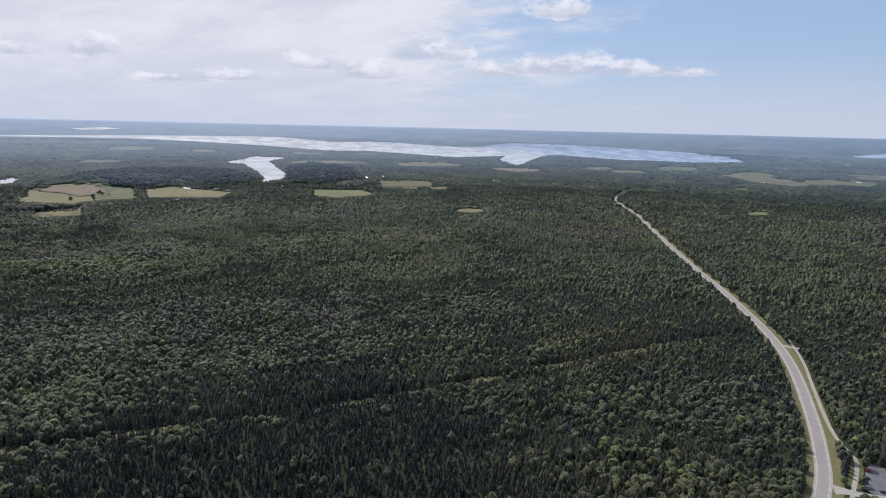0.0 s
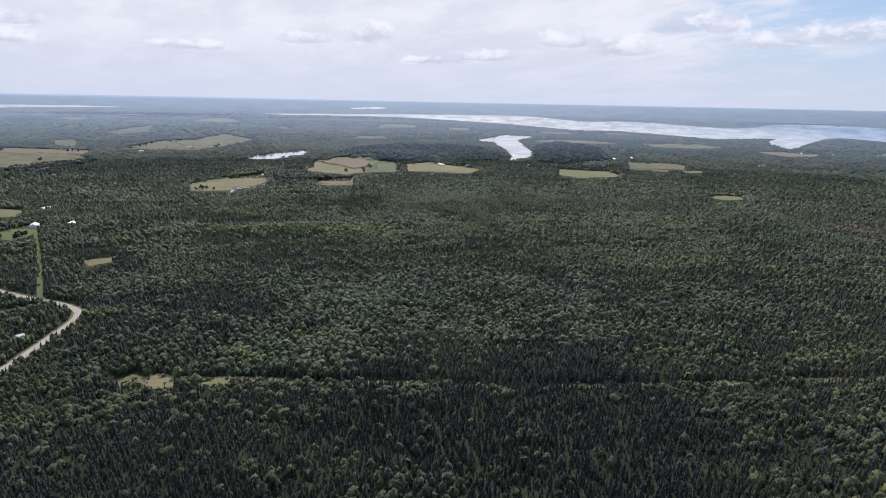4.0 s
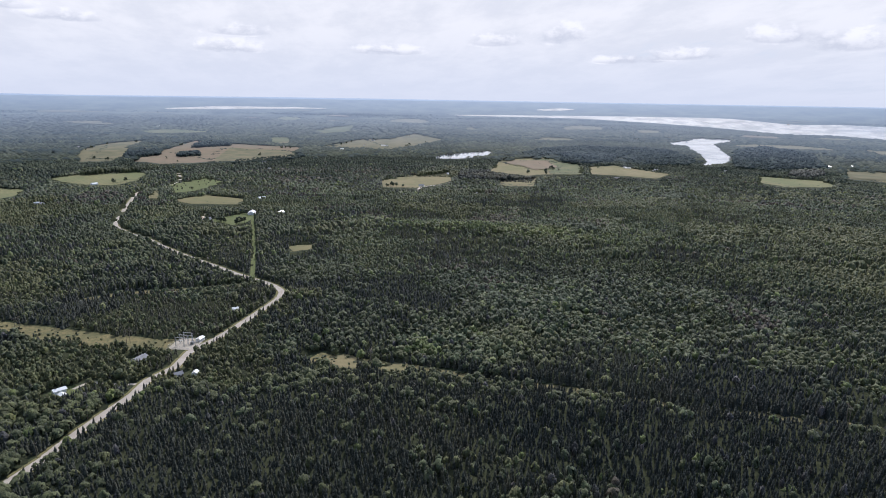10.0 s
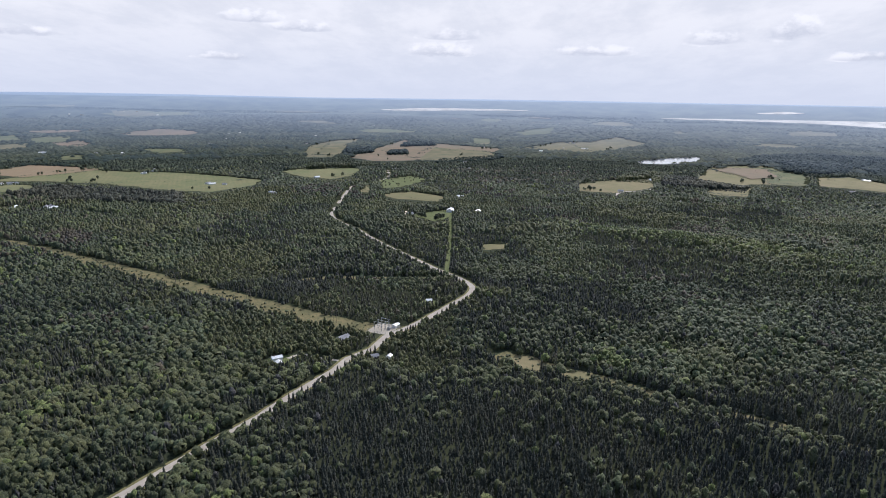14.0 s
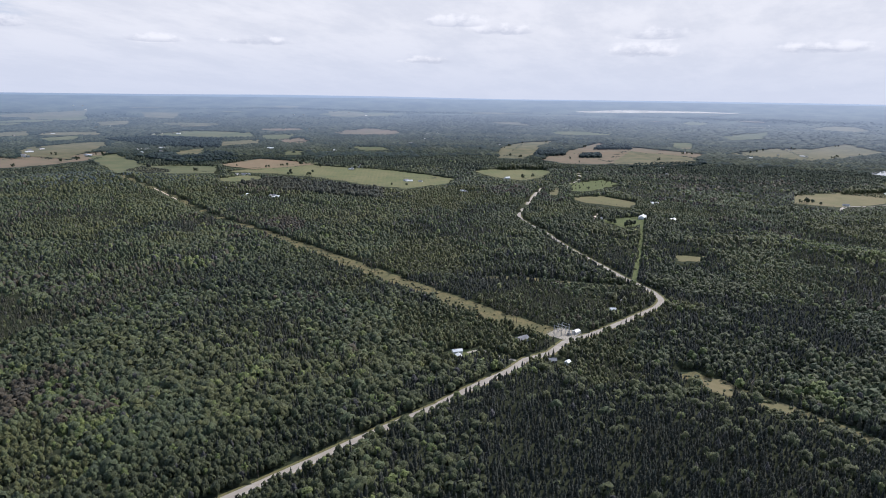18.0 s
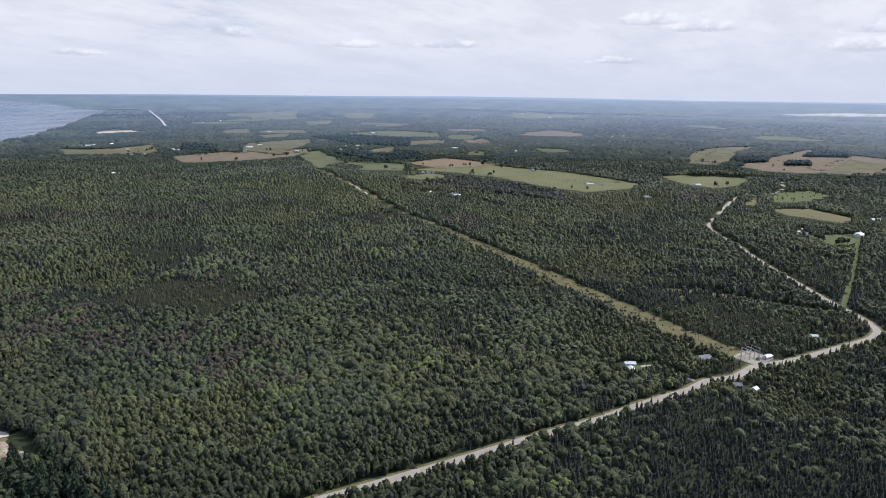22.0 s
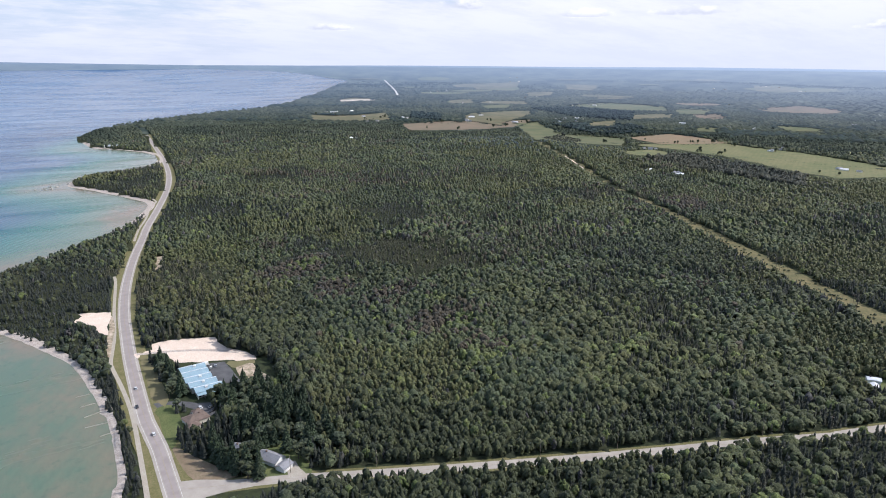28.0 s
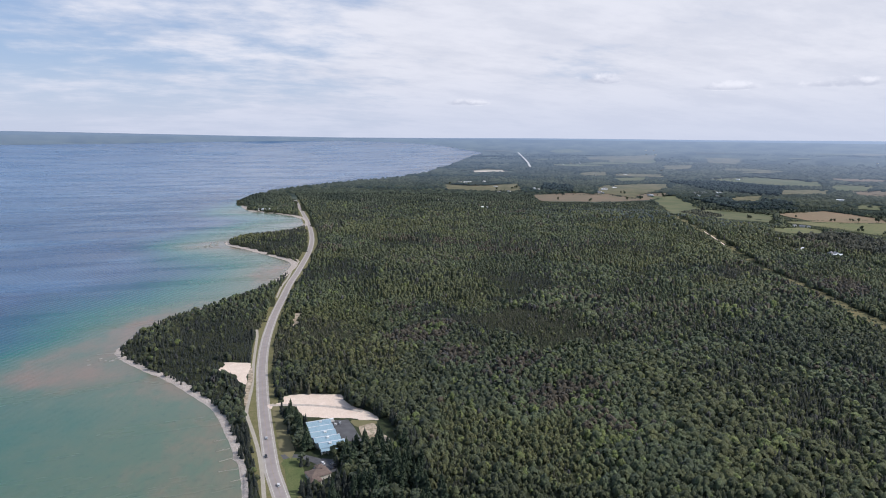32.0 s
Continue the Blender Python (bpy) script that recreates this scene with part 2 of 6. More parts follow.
def hazed_backdrop(name, a, b, size, island=False, haze_glow=0.62, veil=(0.9, 0.58, 0.96)):
    """The distance: past the near country the land climbs, and haze painted into colour and emission pales it towards
    the skyline.
    """
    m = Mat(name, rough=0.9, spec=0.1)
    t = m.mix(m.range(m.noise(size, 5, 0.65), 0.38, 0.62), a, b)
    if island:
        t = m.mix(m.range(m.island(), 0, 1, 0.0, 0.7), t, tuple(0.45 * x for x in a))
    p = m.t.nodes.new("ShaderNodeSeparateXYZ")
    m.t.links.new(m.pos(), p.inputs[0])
    # painted haze grows with height, washing out colour and glowing more sunward
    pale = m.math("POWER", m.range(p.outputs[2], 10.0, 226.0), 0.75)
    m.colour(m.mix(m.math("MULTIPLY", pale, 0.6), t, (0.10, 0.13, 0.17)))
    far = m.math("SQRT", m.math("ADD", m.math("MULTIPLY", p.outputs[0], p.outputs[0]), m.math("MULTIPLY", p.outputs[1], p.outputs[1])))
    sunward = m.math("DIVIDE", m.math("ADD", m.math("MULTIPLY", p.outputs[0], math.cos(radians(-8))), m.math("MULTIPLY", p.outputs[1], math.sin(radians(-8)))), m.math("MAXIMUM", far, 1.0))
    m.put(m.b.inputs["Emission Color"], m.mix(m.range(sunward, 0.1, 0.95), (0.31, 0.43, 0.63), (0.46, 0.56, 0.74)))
    m.put(m.b.inputs["Emission Strength"], m.math("MULTIPLY", m.math("MULTIPLY", pale, haze_glow), m.range(sunward, -0.2, *veil)))
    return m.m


FAR_LAND = hazed_backdrop("distant_woods", (0.022, 0.036, 0.034), (0.088, 0.104, 0.078), 150)
FAR_WOOD = hazed_backdrop("distant_crowns", (0.040, 0.053, 0.041), (0.092, 0.104, 0.069), 160, True)
FAR_DARK = hazed_backdrop("distant_dark_conifers", (0.020, 0.034, 0.030), (0.036, 0.052, 0.040), 120, True)
FAR_HILL = hazed_backdrop("distant_hills", (0.05, 0.07, 0.07), (0.08, 0.10, 0.10), 90, False, 0.72, (0.9, 0.52, 1.05))

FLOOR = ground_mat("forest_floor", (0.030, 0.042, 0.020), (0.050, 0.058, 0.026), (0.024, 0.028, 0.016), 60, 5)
GRASS = ground_mat("rough_grass", (0.120, 0.115, 0.055), (0.205, 0.168, 0.082), (0.085, 0.084, 0.044), 18, 3.4)
LAWN = ground_mat("mown_lawn", (0.095, 0.118, 0.045), (0.135, 0.145, 0.060), (0.070, 0.090, 0.034), 9, 1.0)
VERGE = ground_mat("dry_verge", (0.15, 0.135, 0.060), (0.20, 0.17, 0.09), (0.10, 0.11, 0.04), 7, 1.2)
SAND = ground_mat("bare_sand", (0.66, 0.535, 0.435), (0.74, 0.62, 0.52), (0.56, 0.44, 0.35), 9, 1.3)
SOIL = ground_mat("bare_soil", (0.30, 0.22, 0.16), (0.56, 0.46, 0.36), (0.13, 0.13, 0.07), 9, 3.2)
EARTH = ground_mat("dry_brown_earth", (0.20, 0.145, 0.10), (0.26, 0.20, 0.14), (0.15, 0.13, 0.075), 8, 2.0)
BEACH = ground_mat("beach_sand", (0.43, 0.365, 0.315), (0.54, 0.475, 0.42), (0.27, 0.225, 0.185), 4, 1.2)
PATH = ground_mat("path_asphalt", (0.36, 0.325, 0.27), (0.43, 0.39, 0.33), (0.30, 0.265, 0.22), 5, 0.7)
FIELDS = {
    "straw": field_mat("straw_field", (0.205, 0.172, 0.095), (0.155, 0.145, 0.072), (0.115, 0.115, 0.058), 9.0, 20),
    "green": field_mat("hay_field", (0.135, 0.145, 0.068), (0.180, 0.168, 0.085), (0.095, 0.112, 0.052), 12.0, 65),
    "brown": field_mat("bare_field", (0.22, 0.155, 0.10), (0.19, 0.15, 0.095), (0.24, 0.19, 0.12), 8.0, 40),
    "lawn": LAWN,
    "sand": SAND,
    "soil": SOIL,
}
# far fields carry the same painted haze
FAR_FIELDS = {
    "straw": hazed_backdrop("distant_straw", (0.165, 0.148, 0.092), (0.112, 0.112, 0.070), 60),
    "green": hazed_backdrop("distant_hay", (0.100, 0.116, 0.064), (0.142, 0.142, 0.080), 70),
    "brown": hazed_backdrop("distant_bare_soil", (0.20, 0.152, 0.11), (0.16, 0.138, 0.098), 60),
    "sand": hazed_backdrop("distant_sand", (0.58, 0.50, 0.42), (0.48, 0.42, 0.34), 60),
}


FAR_ROAD = hazed_backdrop("distant_road", (0.52, 0.50, 0.46), (0.60, 0.58, 0.54), 60)


def road_mat(name, a, b):
    m = Mat(name, rough=0.85, spec=0.2)
    t = m.mix(m.range(m.noise(7, 4), 0.35, 0.65), a, b)
    t = m.mix(m.range(m.noise(0.5, 3, 0.7), 0.55, 0.8, 0.0, 0.4), t, (0.20, 0.185, 0.17))
    m.colour(t)
    return m.bump(m.noise(0.3, 2), 0.01).m


LANES = road_mat("worn_reddish_lanes", (0.275, 0.238, 0.226), (0.322, 0.282, 0.266))
ROAD = road_mat("worn_concrete_grey_road", (0.325, 0.29, 0.255), (0.39, 0.352, 0.31))
TAR = road_mat("dark_asphalt", (0.075, 0.075, 0.08), (0.11, 0.11, 0.115))


def water_mat():
    """Clear lake water: pale sand shows through near the shore, deep blue beyond, painted haze far out."""
    m = Mat("bay_water", rough=0.18, spec=0.34)
    d = m.math("ADD", m.attribute("depth"), m.math("ADD", m.range(m.noise(150, 4), 0.3, 0.7, -0.05, 0.05), m.range(m.noise(26, 4, 0.65, m.pos(1.0, 0.6, 1.0)), 0.3, 0.7, -0.035, 0.035)))
    t = m.mix(m.range(d, -0.06, 0.05), (0.200, 0.150, 0.105), (0.095, 0.142, 0.098))
    t = m.mix(m.range(d, 0.06, 0.26), t, (0.016, 0.118, 0.094))
    t = m.mix(m.range(d, 0.26, 0.44), t, (0.004, 0.078, 0.110))
    t = m.mix(m.range(d, 0.40, 0.64), t, (0.006, 0.034, 0.098))
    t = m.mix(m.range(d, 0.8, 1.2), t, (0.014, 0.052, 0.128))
    t = m.mix(m.range(m.noise(9, 4, 0.7), 0.55, 0.75, 0.0, 0.30), t, m.mix(m.range(d, 0.3, 0.5), (0.014, 0.066, 0.056), (0.005, 0.028, 0.080)))
    t = m.mix(m.range(m.noise(44, 5, 0.7), 0.52, 0.70, 0.0, 0.10), t, m.mix(m.range(d, 0.1, 0.35), (0.15, 0.15, 0.10), (0.02, 0.08, 0.125)))
    # pale streaks: sky sheen on wind-ruffled water, painted into the colour
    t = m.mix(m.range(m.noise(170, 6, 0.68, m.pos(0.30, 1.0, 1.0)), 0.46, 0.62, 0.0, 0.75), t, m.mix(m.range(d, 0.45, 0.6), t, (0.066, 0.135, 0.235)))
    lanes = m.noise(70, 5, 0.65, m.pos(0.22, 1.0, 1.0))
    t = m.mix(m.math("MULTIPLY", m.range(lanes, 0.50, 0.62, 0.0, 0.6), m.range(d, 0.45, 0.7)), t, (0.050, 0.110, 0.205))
    m.put(m.b.inputs["Roughness"], m.range(lanes, 0.42, 0.60, 0.10, 0.30))
    # far out the colour pales: haze painted into the water
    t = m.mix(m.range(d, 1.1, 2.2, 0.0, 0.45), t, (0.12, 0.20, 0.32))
    m.colour(t)
    w = m.math("ADD", m.noise(2.2, 4, 0.6, m.pos(1.0, 0.45, 1.0)), m.math("MULTIPLY", m.waves(9.0, 35, 5.0), 0.6))
    return m.bump(w, 0.35, 0.5).m


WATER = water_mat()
# part-metal with a pale base, imitating bright sky reflected at a grazing look
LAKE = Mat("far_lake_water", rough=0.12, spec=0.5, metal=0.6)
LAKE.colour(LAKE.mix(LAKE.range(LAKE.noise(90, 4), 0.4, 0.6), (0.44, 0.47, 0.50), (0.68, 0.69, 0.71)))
LAKE.bump(LAKE.noise(30, 3), 0.12)
LAKE = LAKE.m

# ---- plan: centre lines and outlines, metres on the level ground ----
HIGHWAY_SOUTH = [(42, -470), (53, -539), (73, -617), (104, -717), (137, -799), (185, -892), (268, -1035), (355, -1174), (527, -1467), (696, -1760), (844, -1983), (939, -2173), (1040, -2534)]
HIGHWAY_NORTH = [(48, 347), (50, 401), (49, 439), (52, 493), (56, 550), (61, 603), (68, 665), (82, 748), (105, 849), (133, 952), (153, 1026), (189, 1142), (239, 1317), (276, 1486), (310, 1710), (341, 1985), (373, 2282), (396, 2496)]
CROSS_ROAD = [(54, 348), (76, 338), (105, 326), (150, 303), (212, 272), (296, 232), (383, 193), (436, 167), (438, 167), (473, 154), (526, 131), (551, 125), (576, 107), (610, 99), (638, 80), (675, 60), (724, 37), (758, 21), (787, 15), (809, 20), (836, 35), (872, 65), (936, 109), (1026, 171), (1084, 206), (1132, 233), (1202, 283), (1275, 318), (1371, 330), (1512, 340), (1632, 347), (1760, 333)]
SWATH_NORTH = [(1352, 1519), (1138, 1134), (995, 860), (931, 720), (837, 533), (759, 384), (704, 278), (656, 184), (626, 112)]
SWATH_SOUTH = [(576, -15), (556, -41), (538, -86), (510, -135), (484, -176), (456, -234), (415, -297), (323, -495), (224, -720), (173, -811)]
GRASS_DRIVE = [(870, 54), (1008, 59), (1141, 65), (1313, 76)]
FOOTPATH = [(26, 270), (31, 315), (35, 355), (38, 391), (42, 443), (43, 480), (42, 518), (41, 545), (44, 565), (52, 609), (61, 679), (74, 766), (76, 792)]
SHORE = [(15, 344), (23, 377), (26, 411), (27, 452), (22, 508), (15, 561), (-3, 606), (-23, 650), (-53, 700), (-76, 747), (-74, 781), (-40, 864), (20, 925), (102, 1011), (154, 1107), (181, 1197), (156, 1280), (115, 1377), (81, 1457), (121, 1550), (185, 1583), (257, 1628), (307, 1771), (295, 1903), (226, 2017), (185, 2095), (187, 2389), (282, 2633), (474, 2912), (793, 3212), (1298, 3640), (2119, 4976), (3173, 6872), (3670, 7653)]
PATCHES = {
    "field_brown_n": ("brown", [(1341, 2294), (1567, 2321), (1787, 2228), (1952, 2195), (1669, 1978), (1423, 1970), (1234, 2071)]),
    "field_green_l": ("green", [(1785, 2114), (1891, 2091), (1637, 1675), (1731, 1473), (1568, 1323), (1473, 1419), (1404, 1555)]),
    "field_brown_m": ("brown", [(1768, 1491), (1998, 1499), (1974, 1287), (1945, 1208), (1703, 1301)]),
    "field_green_big": ("green", [(1611, 1347), (1924, 1255), (1894, 1109), (1899, 944), (1836, 747), (1772, 639), (1648, 615), (1500, 673), (1552, 836), (1632, 1032), (1640, 1185)]),
    "field_pale_n": ("straw", [(1193, 2903), (1319, 2786), (1567, 2861), (1395, 2484), (1211, 2518), (1090, 2634)]),
    "field_far": ("green", [(2786, 2848), (3287, 3002), (3328, 2546), (2984, 2262), (2810, 2478)]),
    "field_red": ("brown", [(2920, 2069), (3091, 2041), (2941, 1876), (2709, 1771), (2729, 1905)]),
    "field_tan_a": ("straw", [(2957, 848), (3376, 841), (3603, 701), (3135, 697), (2784, 614), (2494, 615), (2481, 718)]),
    "field_tan_b": ("brown", [(2863, 525), (3540, 469), (3296, 221), (3093, -60), (2744, -11), (2498, 168), (2434, 276), (2370, 418), (2502, 548)]),
    "field_olive": ("green", [(1989, 657), (2099, 610), (2185, 531), (2118, 424), (1947, 414), (1825, 446), (1862, 542)]),
    "field_e1": ("straw", [(3123, -145), (3650, -392), (3679, -556), (4150, -807), (3640, -869), (3195, -625), (2969, -451)]),
    "field_e2": ("straw", [(1868, -263), (1974, -391), (2059, -517), (1812, -465), (1689, -337), (1714, -242)]),
    "field_e3": ("straw", [(2073, -658), (2430, -822), (2492, -996), (2372, -1034), (1945, -835), (1905, -683)]),
    "field_e4": ("green", [(2448, -984), (2280, -1055), (2108, -1025), (1926, -922), (1946, -839)]),
    "field_e5": ("straw", [(2130, -1049), (2156, -1169), (1902, -1236), (1796, -1123), (1941, -966)]),
    "field_e6": ("straw", [(1829, -612), (1867, -752), (1673, -665), (1707, -579)]),
    "field_e7": ("green", [(1808, -1503), (1667, -1628), (1549, -1565), (1561, -1404), (1666, -1386)]),
    "field_e8": ("straw", [(1973, -2019), (1733, -2018), (1594, -1830), (1717, -1760)]),
    "clearing_e": ("straw", [(1043, 7), (1054, -41), (1012, -23), (999, 4)]),
    "lawn_e": ("lawn", [(1288, 157), (1351, 104), (1367, 75), (1300, 74), (1231, 95), (1259, 125)]),
    "clearing_road": ("straw", [(1543, 313), (1701, 326), (1691, 315), (1527, 285)]),
    "clearing_f": ("straw", [(1529, 253), (1598, 193), (1549, 102), (1471, 113), (1480, 219)]),
    "orchard": ("lawn", [(1818, 308), (1958, 236), (1881, 180), (1676, 232), (1641, 275)]),
    "field_w1": ("straw", [(3083, 262), (2900, 10), (2686, -43), (2507, 61), (2434, 270)]),
    "pond": ("water", [(3343, -2155), (3728, -2592), (3639, -2783), (3421, -2628), (3229, -2369), (2974, -2209), (2710, -2028), (2366, -1827), (2187, -1663), (2167, -1541), (2282, -1644), (2514, -1775), (2784, -1909), (3054, -2069), (3195, -2059)]),
    "lake_sliver": ("water", [(2542, -569), (2737, -720), (2836, -912), (2618, -830), (2490, -654)]),
    "far_lake": ("water", [(8328, -2142), (8115, -3172), (8467, -4702), (7481, -5322), (5821, -5128), (5888, -5866), (5505, -6005), (4239, -5744), (4565, -7042), (4047, -7593), (3311, -7686), (2272, -7241), (1521, -6149), (1359, -5605), (1525, -5153), (2088, -4865), (2826, -5102), (2433, -4046), (2200, -3571), (2275, -3553), (2639, -3950), (2926, -4435), (3011, -3867), (3287, -3920), (4018, -3964), (4238, -3690), (5350, -3814), (6663, -3562), (7188, -2599)]),
    "far_lake_b": ("water", [(10861, 1825), (12896, 1304), (12898, 411), (12446, -197), (10844, -613), (10718, 512), (10351, 1283)]),
    "far_lake_c": ("water", [(13163, -5203), (15438, -6716), (13683, -6329), (12410, -5214)]),
    "far_lake_d": ("water", [(937, -8491), (762, -10138), (346, -10388), (624, -8374)]),
    "gravel_lot": ("sand", [(76, 572), (87, 573), (107, 567), (127, 557), (127, 542), (130, 529), (136, 520), (142, 510), (145, 499), (144, 493), (130, 498), (124, 505), (105, 512), (87, 521), (84, 534), (83, 547), (75, 558)]),
    "sand_e": ("sand", [(156, 509), (168, 501), (165, 489), (159, 498)]),
    "weeds": ("straw", [(123, 501), (142, 492), (138, 485), (125, 486), (122, 493)]),
    "parking": ("asphalt", [(106, 507), (120, 503), (122, 460), (105, 467)]),
    "sand_b": ("soil", [(125, 486), (134, 489), (139, 487), (139, 473), (142, 462), (144, 452), (141, 447), (137, 456), (132, 457), (123, 452), (124, 471)]),
    "sand_w": ("sand", [(24, 664), (32, 686), (42, 680), (57, 674), (55, 652), (49, 635), (48, 610), (41, 625), (40, 644), (34, 650)]),
    "verge_w": ("soil", [(52, 645), (57, 660), (55, 628), (47, 586), (42, 561), (41, 575), (45, 601)]),
    "sand_spot": ("soil", [(132, 849), (140, 847), (125, 782), (118, 782)]),
    "lawn_hw": ("lawn", [(59, 453), (69, 452), (70, 420), (60, 398), (56, 397), (57, 439)]),
    "strip_hw": ("straw", [(63, 549), (69, 553), (69, 462), (59.5, 464)]),
    "patch_e": ("straw", [(574, -33), (571, -53), (551, -59), (543, -49), (560, -29)]),
    "ride_a": ("straw", [(564, -29), (566, -39), (557, -55), (544, -55), (543, -45), (551, -33)]),
    "ride_b": ("straw", [(545, -71), (546, -87), (539, -99), (528, -92), (528, -77)]),
    "plot_40": ("straw", [(1975, 3860), (1889, 3880), (1861, 3980), (1938, 4120), (2047, 4192), (2106, 4101), (2092, 3969)]),
    "plot_41": ("green", [(5535, 8046), (5097, 7735), (4891, 7783), (5113, 8346), (5556, 8886), (6015, 9193), (5861, 8635)]),
    "plot_42": ("straw", [(4286, 5636), (4066, 5549), (3950, 5649), (4118, 5976), (4469, 6311), (4621, 6257), (4573, 6010)]),
    "plot_43": ("green", [(4197, 4913), (3934, 4687), (3802, 4756), (3835, 4970), (4132, 5303), (4440, 5456), (4497, 5276)]),
    "plot_44": ("straw", [(2532, 3438), (2428, 3401), (2394, 3468), (2457, 3592), (2565, 3707), (2682, 3748), (2643, 3595)]),
    "plot_45": ("brown", [(1982, 2305), (1867, 2248), (1834, 2312), (1900, 2453), (2044, 2574), (2145, 2569), (2099, 2437)]),
    "plot_46": ("green", [(6492, 3518), (5806, 3211), (5617, 3224), (5852, 3469), (6533, 3865), (7324, 4186), (7235, 3986)]),
    "plot_47": ("straw", [(8098, 5356), (7697, 5233), (7630, 5352), (8010, 5736), (8716, 6121), (8978, 6088), (8812, 5811)]),
    "plot_48": ("green", [(1510, 1126), (1432, 1115), (1390, 1148), (1403, 1197), (1485, 1231), (1554, 1224), (1560, 1174)]),
    "plot_49": ("green", [(6168, 3297), (5910, 3323), (6139, 3616), (6713, 3976), (7331, 4200), (7311, 3921), (6753, 3517)]),
    "plot_50": ("brown", [(2899, 1867), (2824, 1853), (2831, 1892), (2926, 1980), (3032, 2034), (3077, 2022), (2999, 1939)]),
    "plot_51": ("green", [(2651, 1280), (2586, 1299), (2589, 1383), (2650, 1467), (2728, 1456), (2763, 1405), (2725, 1302)]),
    "plot_52": ("straw", [(3343, 8), (3333, 49), (3446, 86), (3566, 83), (3674, 50), (3615, 2), (3473, -18)]),
    "plot_53": ("green", [(6258, -132), (5933, -71), (5897, 23), (6202, 94), (6585, 86), (6856, -11), (6724, -114)]),
    "plot_54": ("straw", [(6008, -1329), (5587, -1136), (5560, -959), (5875, -878), (6511, -1015), (6989, -1258), (6726, -1396)]),
    "plot_55": ("straw", [(3537, -1631), (3529, -1495), (3603, -1404), (3732, -1466), (3822, -1586), (3791, -1693), (3661, -1705)]),
    "plot_56": ("straw", [(5180, -2663), (5054, -2466), (5069, -2326), (5203, -2317), (5433, -2448), (5510, -2626), (5369, -2721)]),
    "plot_57": ("straw", [(4690, -1398), (4626, -1339), (4639, -1291), (4765, -1297), (4945, -1361), (4959, -1425), (4876, -1444)]),
    "plot_58": ("straw", [(1506, -1913), (1525, -1876), (1563, -1875), (1591, -1911), (1594, -1962), (1557, -1975), (1529, -1953)]),
    "plot_59": ("green", [(786, -4058), (796, -3741), (882, -3616), (983, -3740), (1042, -3995), (999, -4323), (875, -4228)]),
    "plot_60": ("green", [(408, -3735), (456, -3487), (536, -3489), (583, -3639), (598, -3846), (525, -4063), (455, -3935)]),
    "plot_61": ("green", [(427, -2114), (432, -2063), (453, -2037), (478, -2048), (482, -2098), (467, -2136), (441, -2150)]),
    "plot_62": ("straw", [(1044, -1514), (1040, -1461), (1061, -1428), (1105, -1430), (1122, -1468), (1114, -1511), (1075, -1528)]),
    "plot_63": ("straw", [(2245, -10653), (2259, -9877), (2426, -9419), (2655, -9492), (2762, -10058), (2675, -11063), (2386, -11306)]),
    "plot_64": ("straw", [(1631, -3679), (1658, -3524), (1745, -3500), (1798, -3603), (1827, -3776), (1752, -3831), (1668, -3800)]),
    "field_e9": ("brown", [(2330, -800), (2400, -880), (2330, -985), (2130, -930), (2060, -830)]),
    "plot_70": ("straw", [(1866, 2587), (2055, 2651), (2362, 2670), (2141, 2405), (1915, 2302), (1660, 2059), (1665, 2218), (1647, 2289)]),
    "plot_71": ("green", [(2439, 3610), (2628, 3551), (2416, 3290), (2293, 3374)]),
    "plot_72": ("straw", [(4551, 6249), (5387, 6322), (4419, 5229), (3726, 4982)]),
    "plot_73": ("green", [(6112, 3792), (7067, 3974), (7301, 3467), (6278, 2914), (5621, 3162)]),
    "plot_74": ("green", [(3126, 2330), (3336, 2233), (2977, 2030), (2834, 2077)]),
    "plot_76": ("green", [(3803, 102), (3793, -23), (3484, -10), (3388, 75)]),
    "plot_77": ("green", [(4497, -180), (4844, -484), (4307, -405), (4108, -195)]),
    "plot_78": ("straw", [(1848, -656), (1850, -740), (1725, -682), (1710, -616), (1776, -596)]),
    "plot_80": ("straw", [(1929, -1977), (1862, -2063), (1735, -2095), (1602, -1939), (1714, -1785)]),
    "plot_81": ("straw", [(5138, -2269), (5373, -2678), (4864, -2451), (4762, -2129)]),
    "plot_82": ("straw", [(1058, -3803), (901, -3895), (670, -3726), (489, -3706), (563, -3278), (747, -3355)]),
    "plot_83": ("green", [(644, -3879), (443, -3929), (298, -3965), (313, -3607), (563, -3554)]),
    "plot_84": ("green", [(747, -2915), (710, -3043), (670, -2898), (709, -2813)]),
    "plot_85": ("straw", [(1605, -3586), (1457, -3734), (1341, -3523), (1461, -3341)]),
    "plot_86": ("green", [(1569, -4213), (1334, -4395), (1259, -4045), (1392, -3836)]),
    "plot_87": ("straw", [(5359, -2371), (5370, -2749), (4794, -2475), (4806, -2164)]),
    "plot_88": ("straw", [(4794, -2777), (4643, -2908), (4328, -2687), (4383, -2547)]),
    "plot_89": ("straw", [(1929, 2644), (2323, 2624), (2045, 2348), (1814, 2193), (1721, 2273)]),
    "plot_90": ("sand", [(1828, 3952), (2111, 3975), (2013, 3798), (1748, 3781)]),
    "plot_91": ("straw", [(2480, 3660), (2682, 3646), (2466, 3321), (2302, 3334)]),
    "plot_92": ("straw", [(4691, 6327), (5177, 6178), (4183, 5075), (4062, 5428)]),
    "plot_93": ("straw", [(5237, 5367), (5493, 5101), (4615, 4353), (4570, 4642)]),
    "plot_94": ("straw", [(2549, 2168), (2823, 2111), (2597, 1955), (2386, 1994)]),
